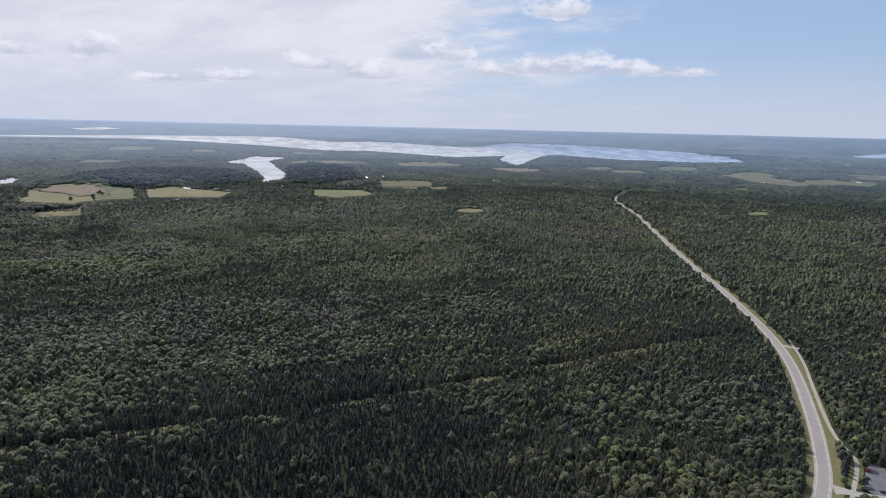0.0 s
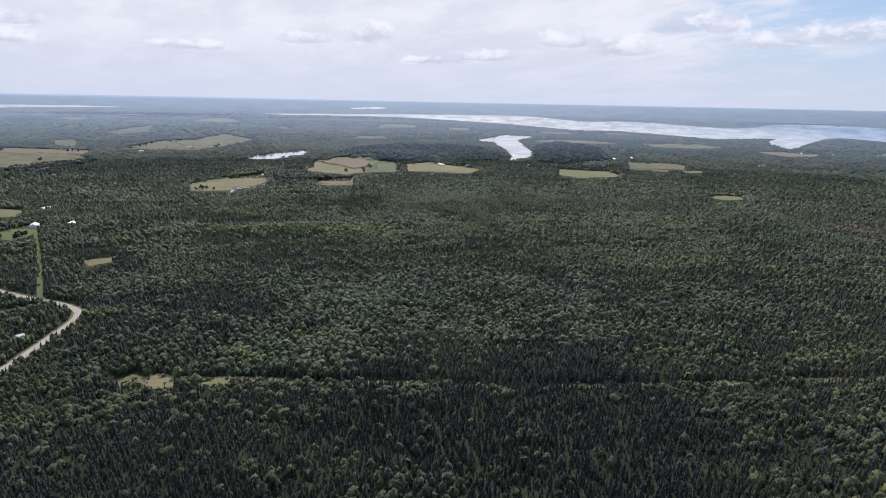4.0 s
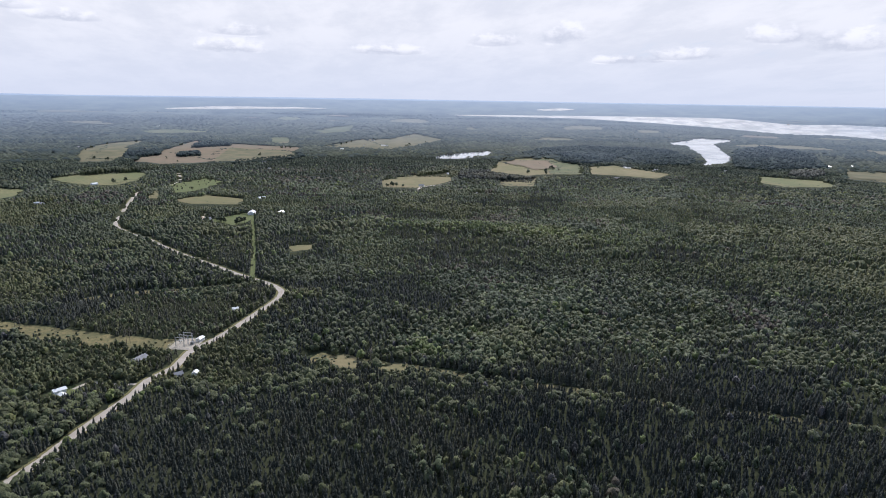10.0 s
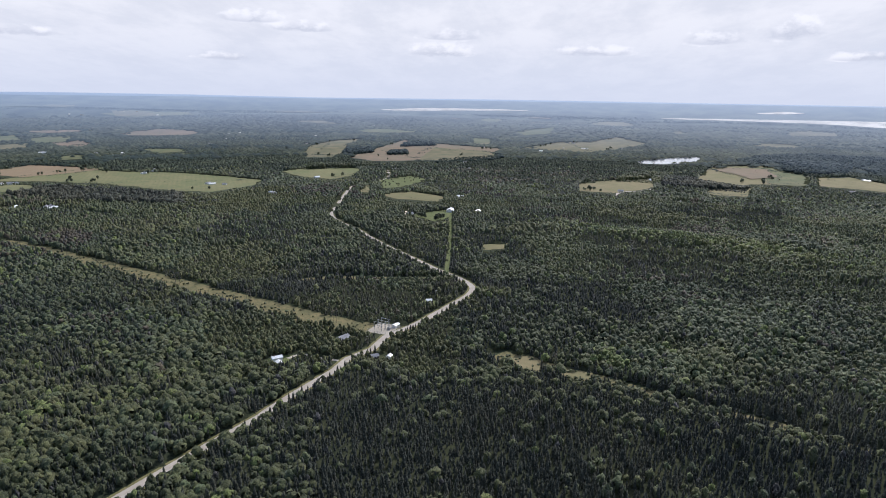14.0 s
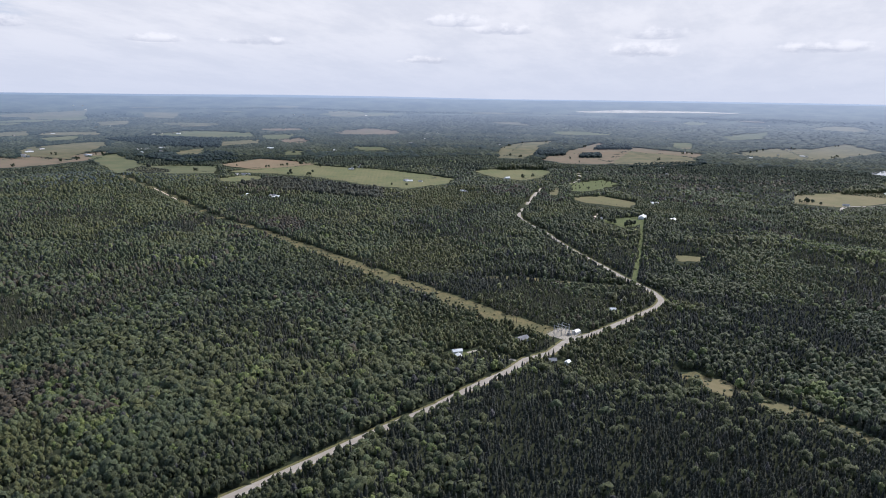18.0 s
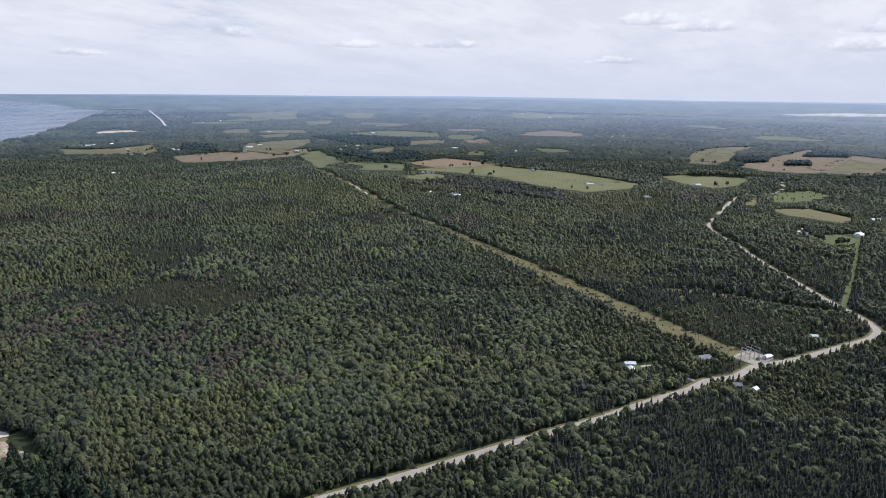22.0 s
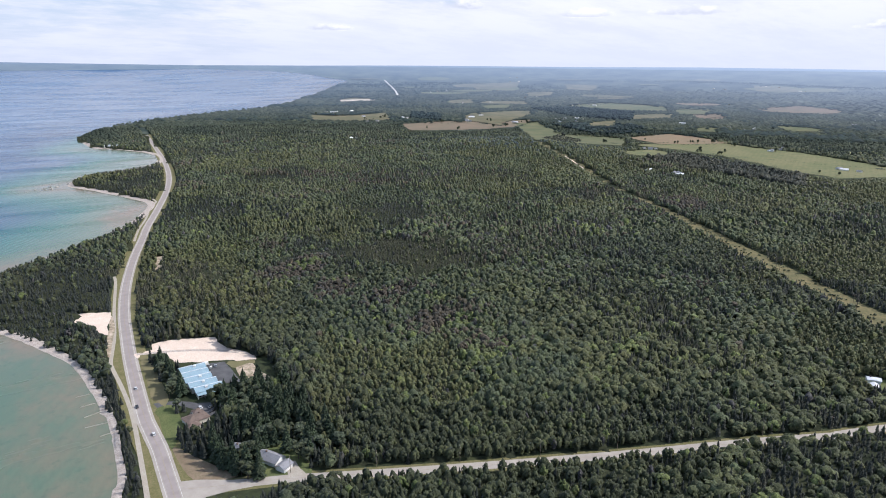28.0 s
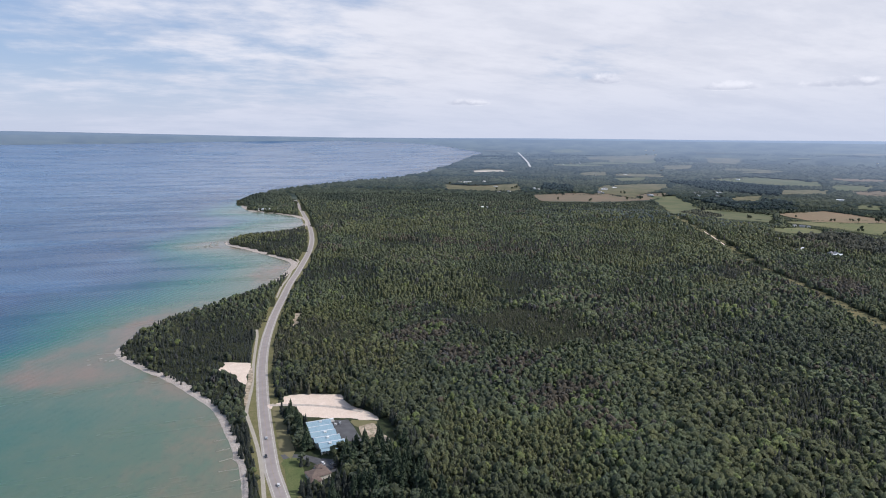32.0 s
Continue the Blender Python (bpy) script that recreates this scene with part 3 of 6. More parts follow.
    "plot_95": ("green", [(2266, 1581), (2348, 1536), (2197, 1447), (2158, 1492)]),
    "plot_96": ("green", [(2631, 1465), (2707, 1343), (2572, 1242), (2484, 1314)]),
    "plot_97": ("straw", [(7001, 4224), (6957, 3751), (5938, 3094), (5746, 3405)]),
    "plot_98": ("straw", [(2066, 1968), (2243, 1968), (2044, 1806), (1961, 1851)]),
    "plot_99": ("straw", [(3752, 4321), (4073, 4312), (3609, 3850), (3376, 3853)]),
    "plot_100": ("green", [(2330, 3082), (2570, 3086), (2356, 2852), (2211, 2872)]),
}
GROVES = {
    "pond hill west": [(2656, -993), (2894, -1197), (2952, -1405), (2776, -1632), (2610, -1709), (2270, -1595), (2093, -1428), (2128, -1253), (2391, -1296), (2533, -1206), (2466, -970)],
    "pond hill east": [(2629, -2030), (2798, -2315), (2415, -2271), (1974, -1939), (1911, -1629), (2020, -1577)],
    "grove in field": [(2259, -999), (2171, -1057), (2197, -1186), (2417, -1305), (2526, -1229), (2479, -1102)],
    "house grove": [(1775, -1594), (1709, -1615), (1753, -1716), (1870, -1817), (1885, -1705)],
    "wood a": [(1822, 1932), (1700, 1581), (1865, 1499), (2087, 1699), (2068, 1919)],
    "wood b": [(2419, 2735), (2212, 2184), (2302, 1936), (2707, 2256), (2698, 2659)],
    "wood c": [(1493, 2487), (1532, 2302), (1727, 2588), (1676, 2766)],
    "wood d": [(1326, 1055), (1298, 889), (1308, 647), (1450, 718), (1490, 946), (1485, 1093)],
    "line e": [(2063, 592), (2160, 401), (2266, 421), (2166, 618)],
    "line f": [(2309, 187), (2560, -61), (2737, -53), (2515, 192)],
    "grove g": [(3083, 425), (3190, 262), (3395, 307), (3312, 431)],
    "grove h": [(2624, 413), (2677, 329), (2825, 364), (2785, 428)],
    "grove i": [(2563, 595), (2718, 485), (2908, 533), (2780, 629)],
    "grove j": [(1491, 1627), (1418, 1409), (1566, 1505), (1618, 1680)],
    "wood k": [(1932, -383), (1892, -527), (2036, -583), (2141, -537), (2066, -427)],
    "farm trees": [(1822, -484), (1745, -685), (1870, -744), (2011, -673), (2008, -543)],
    "road trees": [(2357, 149), (2474, -38), (2660, -52), (2610, 129)],
}

# ---- the lie of the land ----
R0, R1 = 2400.0, 4900.0
# low hills: x, y, reach along and across the look from the shore, height
HILLS = [(2560, -1560, 170, 420, 9), (2400, -2134, 170, 330, 12), (2350, -1180, 160, 200, 12), (3560, 1330, 240, 560, 30), (3900, 600, 200, 700, 22),
         (3650, -420, 200, 500, 20), (3500, 2350, 220, 520, 18), (1180, 1150, 220, 260, 14), (1095, -330, 60, 190, 12), (4100, 1900, 160, 420, 16), (3800, -1500, 160, 500, 14), (3300, -2600, 160, 420, 14), (4250, -300, 140, 520, 12), (2400, 3700, 150, 420, 10), (2200, -3600, 160, 480, 14), (3150, 1700, 130, 300, 12), (1240, 1480, 160, 240, 16), (1560, 420, 160, 220, 12), (2950, 3000, 200, 500, 16)]


def draw_in(p):
    """Level plan to world: past R0 the land climbs to low hills that stand for the country beyond."""
    p = np.asarray(p, float).reshape(-1, 2)
    d = np.maximum(np.hypot(p[:, 0], p[:, 1]), 1e-6)
    e = np.maximum(d - R0, 0)
    r = np.where(d < R0, d, R0 + e / (1 + e / (R1 - R0)))
    return p * (r / d)[:, None]


def height(q):
    r = np.hypot(q[:, 0], q[:, 1])
    e = np.clip(r - R0, 0, R1 - R0 - 30)
    d = np.where(r < R0, np.maximum(r, 1), R0 + e / (1 - e / (R1 - R0)))
    z = np.where(r < R0, 0.0, 240.0 * (1 - r / d))
    for x, y, along, across, h in HILLS:
        a = math.hypot(x, y)
        ux, uy = x / a, y / a
        s, t = ((q[:, 0] - x) * ux + (q[:, 1] - y) * uy) / along, ((q[:, 1] - y) * ux - (q[:, 0] - x) * uy) / across
        z = z + h * np.exp(-s * s - t * t)
    return z


def place(x, y, up=0.0):
    """A point of the plan in the world, and the scale of things there."""
    q = draw_in([(x, y)])
    return Vector((q[0, 0], q[0, 1], height(q)[0] + up)), float(np.hypot(*q[0]) / max(1e-6, math.hypot(x, y)))


def mesh_of(name, verts, faces, material, smooth=True):
    me = bpy.data.meshes.new(name)
    verts, faces = np.asarray(verts, np.float32), np.asarray(faces, np.int32)
    n, k = faces.shape
    me.vertices.add(len(verts)), me.loops.add(n * k), me.polygons.add(n)
    me.vertices.foreach_set("co", verts.ravel())
    me.loops.foreach_set("vertex_index", faces.ravel())
    me.polygons.foreach_set("loop_start", np.arange(0, n * k, k, dtype=np.int32))
    me.polygons.foreach_set("use_smooth", np.full(n, smooth))
    me.update(calc_edges=True)
    me.materials.append(material)
    return me


def inside(pts, poly):
    o = np.asarray(poly, float)
    near = np.flatnonzero((pts >= o.min(0)).all(1) & (pts <= o.max(0)).all(1))
    whole = np.zeros(len(pts), bool)
    x, y = pts[near, 0], pts[near, 1]
    c = np.zeros(len(near), bool)
    for (x0, y0), (x1, y1) in zip(poly, poly[1:] + poly[:1]):
        if y0 != y1:
            c ^= ((y0 > y) != (y1 > y)) & (x < (x1 - x0) * (y - y0) / (y1 - y0) + x0)
    whole[near] = c
    return whole


def away(pts, line):
    """Distance of each point from a line of the plan."""
    best = np.full(len(pts), 1e9)
    for a, b in zip(line, line[1:]):
        a, b = np.array(a, float), np.array(b, float)
        u = np.clip(((pts - a) @ (b - a)) / max(1e-9, (b - a) @ (b - a)), 0, 1)
        best = np.minimum(best, np.hypot(*(pts - a - u[:, None] * (b - a)).T))
    return best


def soften(line, step=14.0, close=False, rough=0.0, seed=1):
    """A line through the points, rounded (Catmull-Rom) and evenly stepped."""
    p = [np.array(q, float) for q in line]
    p = [p[-1], *p, p[0], p[1]] if close else [2 * p[0] - p[1], *p, 2 * p[-1] - p[-2]]
    rng, out = np.random.default_rng(seed), []
    for a, b, c, d in zip(p, p[1:], p[2:], p[3:]):
        n = int(min(40, max(2, np.linalg.norm(c - b) // step)))
        for i in range(n):
            t = i / n
            q = 0.5 * (2 * b + (c - a) * t + (2 * a - 5 * b + 4 * c - d) * t * t + (3 * b - a - 3 * c + d) * t ** 3)
            out.append(tuple(q + rng.normal(0, rough, 2)))
    return out if close else out + [tuple(p[-2])]


from mathutils.geometry import delaunay_2d_cdt


def sheet(name, outline, material, up, spacing=60.0):
    """A flat patch of land or water with that outline, laid on the ground."""
    rim = draw_in(outline)
    lo, hi = rim.min(0), rim.max(0)
    gx, gy = np.meshgrid(np.arange(lo[0], hi[0], spacing), np.arange(lo[1], hi[1], spacing))
    inner = np.stack([gx.ravel(), gy.ravel()], 1)
    inner = inner[inside(inner, [tuple(q) for q in rim])]
    pts = [Vector(q) for q in rim] + [Vector(q) for q in inner]
    n = len(rim)
    v, _, f, *_ = delaunay_2d_cdt(pts, [(i, (i + 1) % n) for i in range(n)], [list(range(n))], 1, 1e-4)
    v = np.array([tuple(q) for q in v])
    return mesh_of(name, np.column_stack([v, height(v) + up]), [q for q in f if len(q) == 3], material)


def ribbon(name, line, width, material, up, crown=0.0, side=0.0):
    """A strip along a line: its cross-section falls a little to both sides. side: metres to the left of the line."""
    p = np.array(line, float)
    t = np.gradient(p, axis=0)
    t /= np.linalg.norm(t, axis=1)[:, None]
    nrm = np.stack([-t[:, 1], t[:, 0]], 1)
    w = np.broadcast_to(np.asarray(width, float), (len(p),))[:, None]
    rows = [draw_in(p + nrm * (side + k * w)) for k in (-0.5, 0.0, 0.5)]
    v = np.concatenate([np.column_stack([q, height(q) + up + (crown if i == 1 else 0)]) for i, q in enumerate(rows)])
    n = len(p)
    i = np.arange(n - 1)
    f = [np.column_stack([a * n + i, a * n + i + 1, (a + 1) * n + i + 1, (a + 1) * n + i]) for a in (0, 1)]
    return mesh_of(name, v, np.concatenate(f)[:, ::-1], material)


highway = soften(HIGHWAY_SOUTH[::-1] + [(38, -330), (36, -100), (40, 120)] + HIGHWAY_NORTH + [(404, 2580)])
cross = soften(CROSS_ROAD + [(1900, 300), (2100, 330)])
swath_n, swath_s = soften(SWATH_NORTH), soften(SWATH_SOUTH)
shore = soften(SHORE, 9, rough=0.8)
shore_all = [(-4200, -9000), (-1500, -3500), (-420, -1500), (-160, -700), (-60, -300), (-6, 0), (4, 150), (12, 300)] + shore
bay = shore_all + [(3936, 8265), (5416, 13432), (6104, 18820), (4820, 20798), (1143, 17879), (-1164, 13797), (-2665, 12324), (-3458, 11301), (-5000, 9000), (-7000, 3000), (-7000, -6000)]

# ground: one sheet to the horizon, which dips under the bay
rings = np.concatenate([np.arange(30, 400, 40), np.arange(400, 1500, 70), np.arange(1500, 4700, 90), [4742]])
rng = np.random.default_rng(5)
grid = np.array([(r * math.cos(a), r * math.sin(a)) for r in rings for a in np.arange(0, 2 * math.pi, 2 * math.pi / 180)])
shore_in = draw_in(shore_all)
pts = [Vector(q) for q in shore_in] + [Vector(q) for q in grid]
v, _, f, *_ = delaunay_2d_cdt(pts, [(i, i + 1) for i in range(len(shore_in) - 1)], [], 0, 1e-4)
v = np.array([tuple(q) for q in v])
bay_in = [tuple(q) for q in draw_in(bay)]
off = away(v, [tuple(q) for q in shore_in])
sunk = inside(v, bay_in) & (off > 0.5)
z = height(v) - np.where(sunk, np.clip(off * 0.05, 1.2, 9), np.where(off < 0.5, 0.9, 0)) - 8.0 * np.clip((np.hypot(*v.T) - 2430) / 90, 0, 1)
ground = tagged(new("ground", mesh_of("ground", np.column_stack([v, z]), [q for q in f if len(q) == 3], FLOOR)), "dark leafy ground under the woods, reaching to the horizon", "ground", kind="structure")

# the bay, with its depth off the shore
rim = draw_in(bay)
wet = np.array([(r * math.cos(a), r * math.sin(a)) for r in np.concatenate([np.arange(25, 1000, 25), np.arange(1000, 2400, 40), np.arange(2400, 4900, 80)]) for a in np.arange(radians(60), radians(245), radians(1.5))])
wet = wet[inside(wet, [tuple(q) for q in rim])]
pts = [Vector(q) for q in rim] + [Vector(q) for q in wet]
n = len(rim)
v, _, f, *_ = delaunay_2d_cdt(pts, [(i, (i + 1) % n) for i in range(n)], [list(range(n))], 1, 1e-4)
v = np.array([tuple(q) for q in v])
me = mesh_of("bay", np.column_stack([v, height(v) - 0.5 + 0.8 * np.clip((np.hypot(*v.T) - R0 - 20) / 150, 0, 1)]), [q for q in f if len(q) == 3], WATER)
off = away(v, [tuple(q) for q in shore_in])
r = np.hypot(*v.T)
spread = np.where(r < R0, 1.0, (R0 + (r - R0) / np.maximum(1 - (r - R0) / (R1 - R0), 0.02)) / np.maximum(r, 1))
# a wide shelf in the inner bay, a narrow one off the points, and shoals of pale stone before them
shelf = np.interp(v[:, 1], (560, 680, 800, 1100, 1400), (520, 330, 150, 190, 150))
depth = np.clip(0.45 * off * spread / shelf, 0, 1)
for x, y, reach in ((-104, 752, 52), (-135, 722, 44), (-60, 830, 40), (52, 1425, 60), (20, 1440, 50), (140, 1130, 60), (170, 1730, 80), (150, 2075, 70), (0, 905, 40)):
    depth = depth - 0.27 * np.exp(-((v[:, 0] - x) ** 2 + (v[:, 1] - y) ** 2) / reach ** 2) * (depth < 0.9)
depth = np.clip(depth, -0.02, 1)
# distance is added, so far water takes deep colours and the painted haze
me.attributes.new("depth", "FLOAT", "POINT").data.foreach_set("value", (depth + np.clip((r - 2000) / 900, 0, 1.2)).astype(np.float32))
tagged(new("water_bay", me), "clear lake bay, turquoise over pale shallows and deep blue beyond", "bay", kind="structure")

# ---- the distance ----
def distant():
    """The far country, laid over the rising ground and cut out round the bay."""
    a = np.linspace(radians(-130), radians(150), 430)
    r = np.concatenate([np.arange(2400, 4720, 60), [4742]])
    q = [Vector((x * math.cos(t), x * math.sin(t))) for x in r for t in a]
    b = [Vector(w) for w in bay_in]
    n = len(b)
    v, _, f, *_ = delaunay_2d_cdt(b + q, [(i, (i + 1) % n) for i in range(n)], [], 0, 1e-4)
    v = np.array([tuple(w) for w in v])
    f = np.array([w for w in f if len(w) == 3])
    mid = v[f].mean(1)
    d, t = np.hypot(*mid.T), np.degrees(np.arctan2(mid[:, 1], mid[:, 0]))
    f = f[(d > 2398) & ~inside(mid, bay_in) & (t > -130) & (t < 150)]
    return mesh_of("backdrop_country", np.column_stack([v, height(v) + 0.35]), f, FAR_LAND)


def skyline():
    a = np.linspace(radians(-125), radians(150), 900)
    k = sum(np.sin(a * w + s) / w ** 0.8 for w, s in ((3.1, 0.4), (7.3, 1.9), (17.0, 4.1), (41.0, 0.3), (97.0, 2.2)))
    top = 2.8 * k + np.interp(np.degrees(a), (-90, -60, -30, 0, 15, 25, 35, 45, 60, 70, 77, 86, 95, 102, 120), (221, 218, 219, 221, 217, 226, 228, 222, 222, 216, 213, 219, 227, 234, 236))
    rows = []
    for r, zz in ((4736, 196 + 0 * a), (4840, top - 4), (4868, top), (4885, top - 30)):
        rows.append(np.column_stack([r * np.cos(a), r * np.sin(a), zz]))
    n = len(a)
    i = np.arange(n - 1)
    f = np.concatenate([np.column_stack([j * n + i, (j + 1) * n + i, (j + 1) * n + i + 1, j * n + i + 1]) for j in range(3)])
    return mesh_of("backdrop_hills", np.concatenate(rows), f, FAR_HILL)


tagged(new("backdrop_country", distant()), "far wooded country with haze painted in towards the skyline", "distance", kind="structure")
tagged(new("backdrop_hills", skyline()), "low wooded skyline hills with haze painted in", "hills", kind="structure")

# ---- fields, lots and lakes ----
WORDS = {
    "straw": ("field", "pale dry grass field between woods", "field"),
    "green": ("field", "green hay field with mown rows", "field"),
    "brown": ("field", "brown bare farm field", "field"),
    "lawn": ("lawn", "mown green lawn beside buildings", "lawn"),
    "sand": ("sand_lot", "bare pale sand and gravel lot", "lot"),
    "soil": ("bare_ground", "patchy bare soil and weeds behind the hall", "bare ground"),
    "asphalt": ("parking_lot", "dark asphalt parking lot", "parking lot"),
    "water": ("water_lake", "bright lake among wooded shores", "lake"),
}
# small fields scattered over the distance
rng = np.random.default_rng(17)
for k in range(60):
    a, d = radians(rng.uniform(-86, 76)), 3600 + 6500 * rng.random() ** 1.3
    x, y = d * math.cos(a), d * math.sin(a)
    s, n, t0 = rng.uniform(60, 190) * (1 + d / 9000), 7, rng.uniform(0, 6)
    o = [(round(x + s * rng.uniform(0.6, 1.3) * math.cos(t0 + 2 * math.pi * i / n)), round(y + s * rng.uniform(0.6, 1.3) * math.sin(t0 + 2 * math.pi * i / n))) for i in range(n)]
    q = np.array(o, float)
    if inside(q, bay).any() or (away(q, shore) < 250).any() or any(inside(q, v).any() or inside(np.array(v, float), o).any() for _, v in PATCHES.values()):
        continue
    PATCHES[f"far_{k}"] = (("straw", "green", "straw", "brown")[k % 4], o)
for rank, (key, (kind, outline)) in enumerate(PATCHES.items()):
    far = math.hypot(*outline[0])
    rim = soften(outline, 12 if far < 900 else 40, close=True, rough=0.5 if far < 900 else 3.0)
    if kind in ("straw", "green", "brown") and far > 900:  # farm land has straight sides, frayed a little
        rim = [tuple(np.array(a) * (1 - u) + np.array(b) * u + rng.normal(0, 2.0 + far / 900, 2)) for a, b in zip(outline, outline[1:] + outline[:1]) for u in np.arange(0, 0.999, 1 / max(3, min(12, math.dist(a, b) // 40)))]
    if kind in ("sand", "asphalt"):
        rim = [tuple(np.array(a) + (np.array(b) - np.array(a)) * s + rng.normal(0, 0.35, 2)) for a, b in zip(outline, outline[1:] + outline[:1]) for s in (0, 0.2, 0.4, 0.6, 0.8)]
    name, label, cat = WORDS[kind]
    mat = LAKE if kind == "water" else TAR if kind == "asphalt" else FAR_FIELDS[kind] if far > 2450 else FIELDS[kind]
    up = 0.05 + 0.004 * rank if far < 900 else 0.3 + 0.012 * rank if far < 2300 else 0.7 + 0.025 * rank
    tagged(new(name, sheet(name, rim, mat, up, 8 if far < 900 else 60)), label, cat, kind="structure")

# ---- roads ----
tagged(new("road_verge", ribbon("road_verge", highway, 26, VERGE, 0.06)), "dry grass verge along the highway", "verge", kind="structure")
tagged(new("road_highway", ribbon("road_highway", highway, 11.5, ROAD, 0.12, 0.1)), "pale grey two-lane highway with wide shoulders", "road", kind="structure")
tagged(new("road_lanes", ribbon("road_lanes", highway, 8.3, LANES, 0.145, 0.085)), "worn reddish-grey driving lanes of the highway", "road", kind="structure")
tagged(new("road_verge", ribbon("road_verge", cross, 13, VERGE, 0.05)), "dry grass verge along the side road", "verge", kind="structure")
tagged(new("road_cross", ribbon("road_cross", cross, 7.8, ROAD, 0.11, 0.08)), "pale grey winding side road through woods", "road", kind="structure")
path_line = soften(FOOTPATH)
tagged(new("path", ribbon("path", path_line, 3.0, PATH, 0.10)), "narrow paved footpath beside the highway", "path", kind="structure")
tagged(new("clearing", ribbon("clearing", swath_n, 34, GRASS, 0.04)), "long grassy clearing cut straight through woods", "clearing", kind="structure")
tagged(new("clearing", ribbon("clearing", swath_s, np.interp([q[1] for q in swath_s], (-230, -140, -70), (11, 13, 24)), GRASS, 0.04)), "long grassy clearing cut straight through woods", "clearing", kind="structure")
drive = soften(GRASS_DRIVE)
tagged(new("clearing", ribbon("clearing", drive, 6, LAWN, 0.045)), "straight mown grass lane through woods", "lane", kind="structure")
beach = [q for q in soften([q for q in shore_all if -700 < q[1] < 300][::2] + SHORE, 8, rough=0.25) if -700 < q[1] < 2600]


def strand(line):
    """A stony beach that slopes from the wood's edge into the water; it widens and narrows, and its foot is ragged."""
    p = np.array(line, float)
    t = np.gradient(p, axis=0)
    t /= np.linalg.norm(t, axis=1)[:, None]
    sea = np.stack([-t[:, 1], t[:, 0]], 1)
    rng = np.random.default_rng(2)
    wide = 0.72 + 0.22 * wavy_line(len(p), 9) + np.interp(p[:, 1], (700, 1250), (0, 0.9))
    rows = []
    for out, z in ((3.2, -1.0), (1.3, -0.72), (-0.2, -0.44), (-1.8, -0.12), (-3.6, 0.18), (-9.0, 0.28)):
        q = p + sea * ((out if out > 0 else out * wide) + rng.normal(0, 0.35, len(p)))[:, None]
        rows.append(np.column_stack([q, z + rng.normal(0, 0.035, len(p))]))
    n = len(p)
    i = np.arange(n - 1)
    f = np.concatenate([np.column_stack([a * n + i, (a + 1) * n + i, (a + 1) * n + i + 1, a * n + i + 1]) for a in range(5)])
    return mesh_of("beach", np.concatenate(rows), f[:, ::-1], BEACH)


def wavy_line(n, step):
    k = np.random.default_rng(4).normal(0, 1, n // step + 3)
    return np.interp(np.arange(n) / step, np.arange(len(k)), k)


tagged(new("beach", strand(beach)), "narrow pale stony beach", "beach", kind="structure")

# ---- making things ----
def part(name, bm, material, parent=None, label=""):
    """One mesh object, under a thing or a part of it."""
    me = bpy.data.meshes.new(name)
    bm.to_mesh(me)
    bm.free()
    me.materials.append(material)
    ob = new(name, me)
    if parent:
        ob.parent = parent
    return tagged(ob, label)


def box(bm, x0, y0, z0, x1, y1, z1, bevel=0.0):
    r = bmesh.ops.create_cube(bm, size=1.0)
    for v in r["verts"]:
        v.co = Vector((x0 + (v.co.x + 0.5) * (x1 - x0), y0 + (v.co.y + 0.5) * (y1 - y0), z0 + (v.co.z + 0.5) * (z1 - z0)))
    if bevel:
        edges = list({e for v in r["verts"] for e in v.link_edges})
        bmesh.ops.bevel(bm, geom=edges, offset=bevel, segments=2, affect="EDGES")
    return bm


def prism(bm, outline, along, axis="y"):
    """A closed outline in x and z, drawn out along y (or an outline in y and z along x)."""
    a, b = along
    put = (lambda u, z, w: (u, w, z)) if axis == "y" else (lambda u, z, w: (w, u, z))
    lo = [bm.verts.new(put(u, z, a)) for u, z in outline]
    hi = [bm.verts.new(put(u, z, b)) for u, z in outline]
    n = len(outline)
    bm.faces.new(lo), bm.faces.new(hi[::-1])
    for i in range(n):
        bm.faces.new((lo[i], hi[i], hi[(i + 1) % n], lo[(i + 1) % n]))
    bmesh.ops.recalc_face_normals(bm, faces=bm.faces)
    return bm


def tube(bm, p, q, r0, r1, sides=6):
    p, q = Vector(p), Vector(q)
    m = Matrix.Translation((p + q) / 2) @ (q - p).to_track_quat("Z", "Y").to_matrix().to_4x4()
    bmesh.ops.create_cone(bm, cap_ends=True, segments=sides, radius1=r0, radius2=r1, depth=(q - p).length, matrix=m)
    return bm


def base(name, x, y, turn=0.0, label="", category="", group=""):
    """The empty at a thing's foot."""
    spot, k = place(x, y)
    ob = tagged(new(name), label, category, group)
    ob.matrix_basis = Matrix.Translation(spot) @ pose(0, 0, 0, 0, 0, turn) @ Matrix.Scale(k, 4)
    return ob


def at(x, y, turn=0.0, size=1.0):
    spot, k = place(x, y)
    return Matrix.Translation(spot) @ pose(0, 0, 0, 0, 0, turn) @ Matrix.Scale(k * size, 4)


def paint(name, c, rough=0.6, spec=0.3, metal=0.0, wear=0.12):
    m = Mat(name, rough=rough, spec=spec, metal=metal)
    t = m.mix(m.range(m.noise(2.5, 4), 0.35, 0.7, 0.0, 1.0), c, tuple(x * (1 - 2 * wear) for x in c))
    return m.colour(m.mix(m.range(m.noise(0.4, 3, 0.7), 0.5, 0.8, 0.0, 0.6), t, tuple(x * (1 - wear) for x in c))).m


def shingle_mat(name, c):
    m = Mat(name, rough=0.9, spec=0.15)
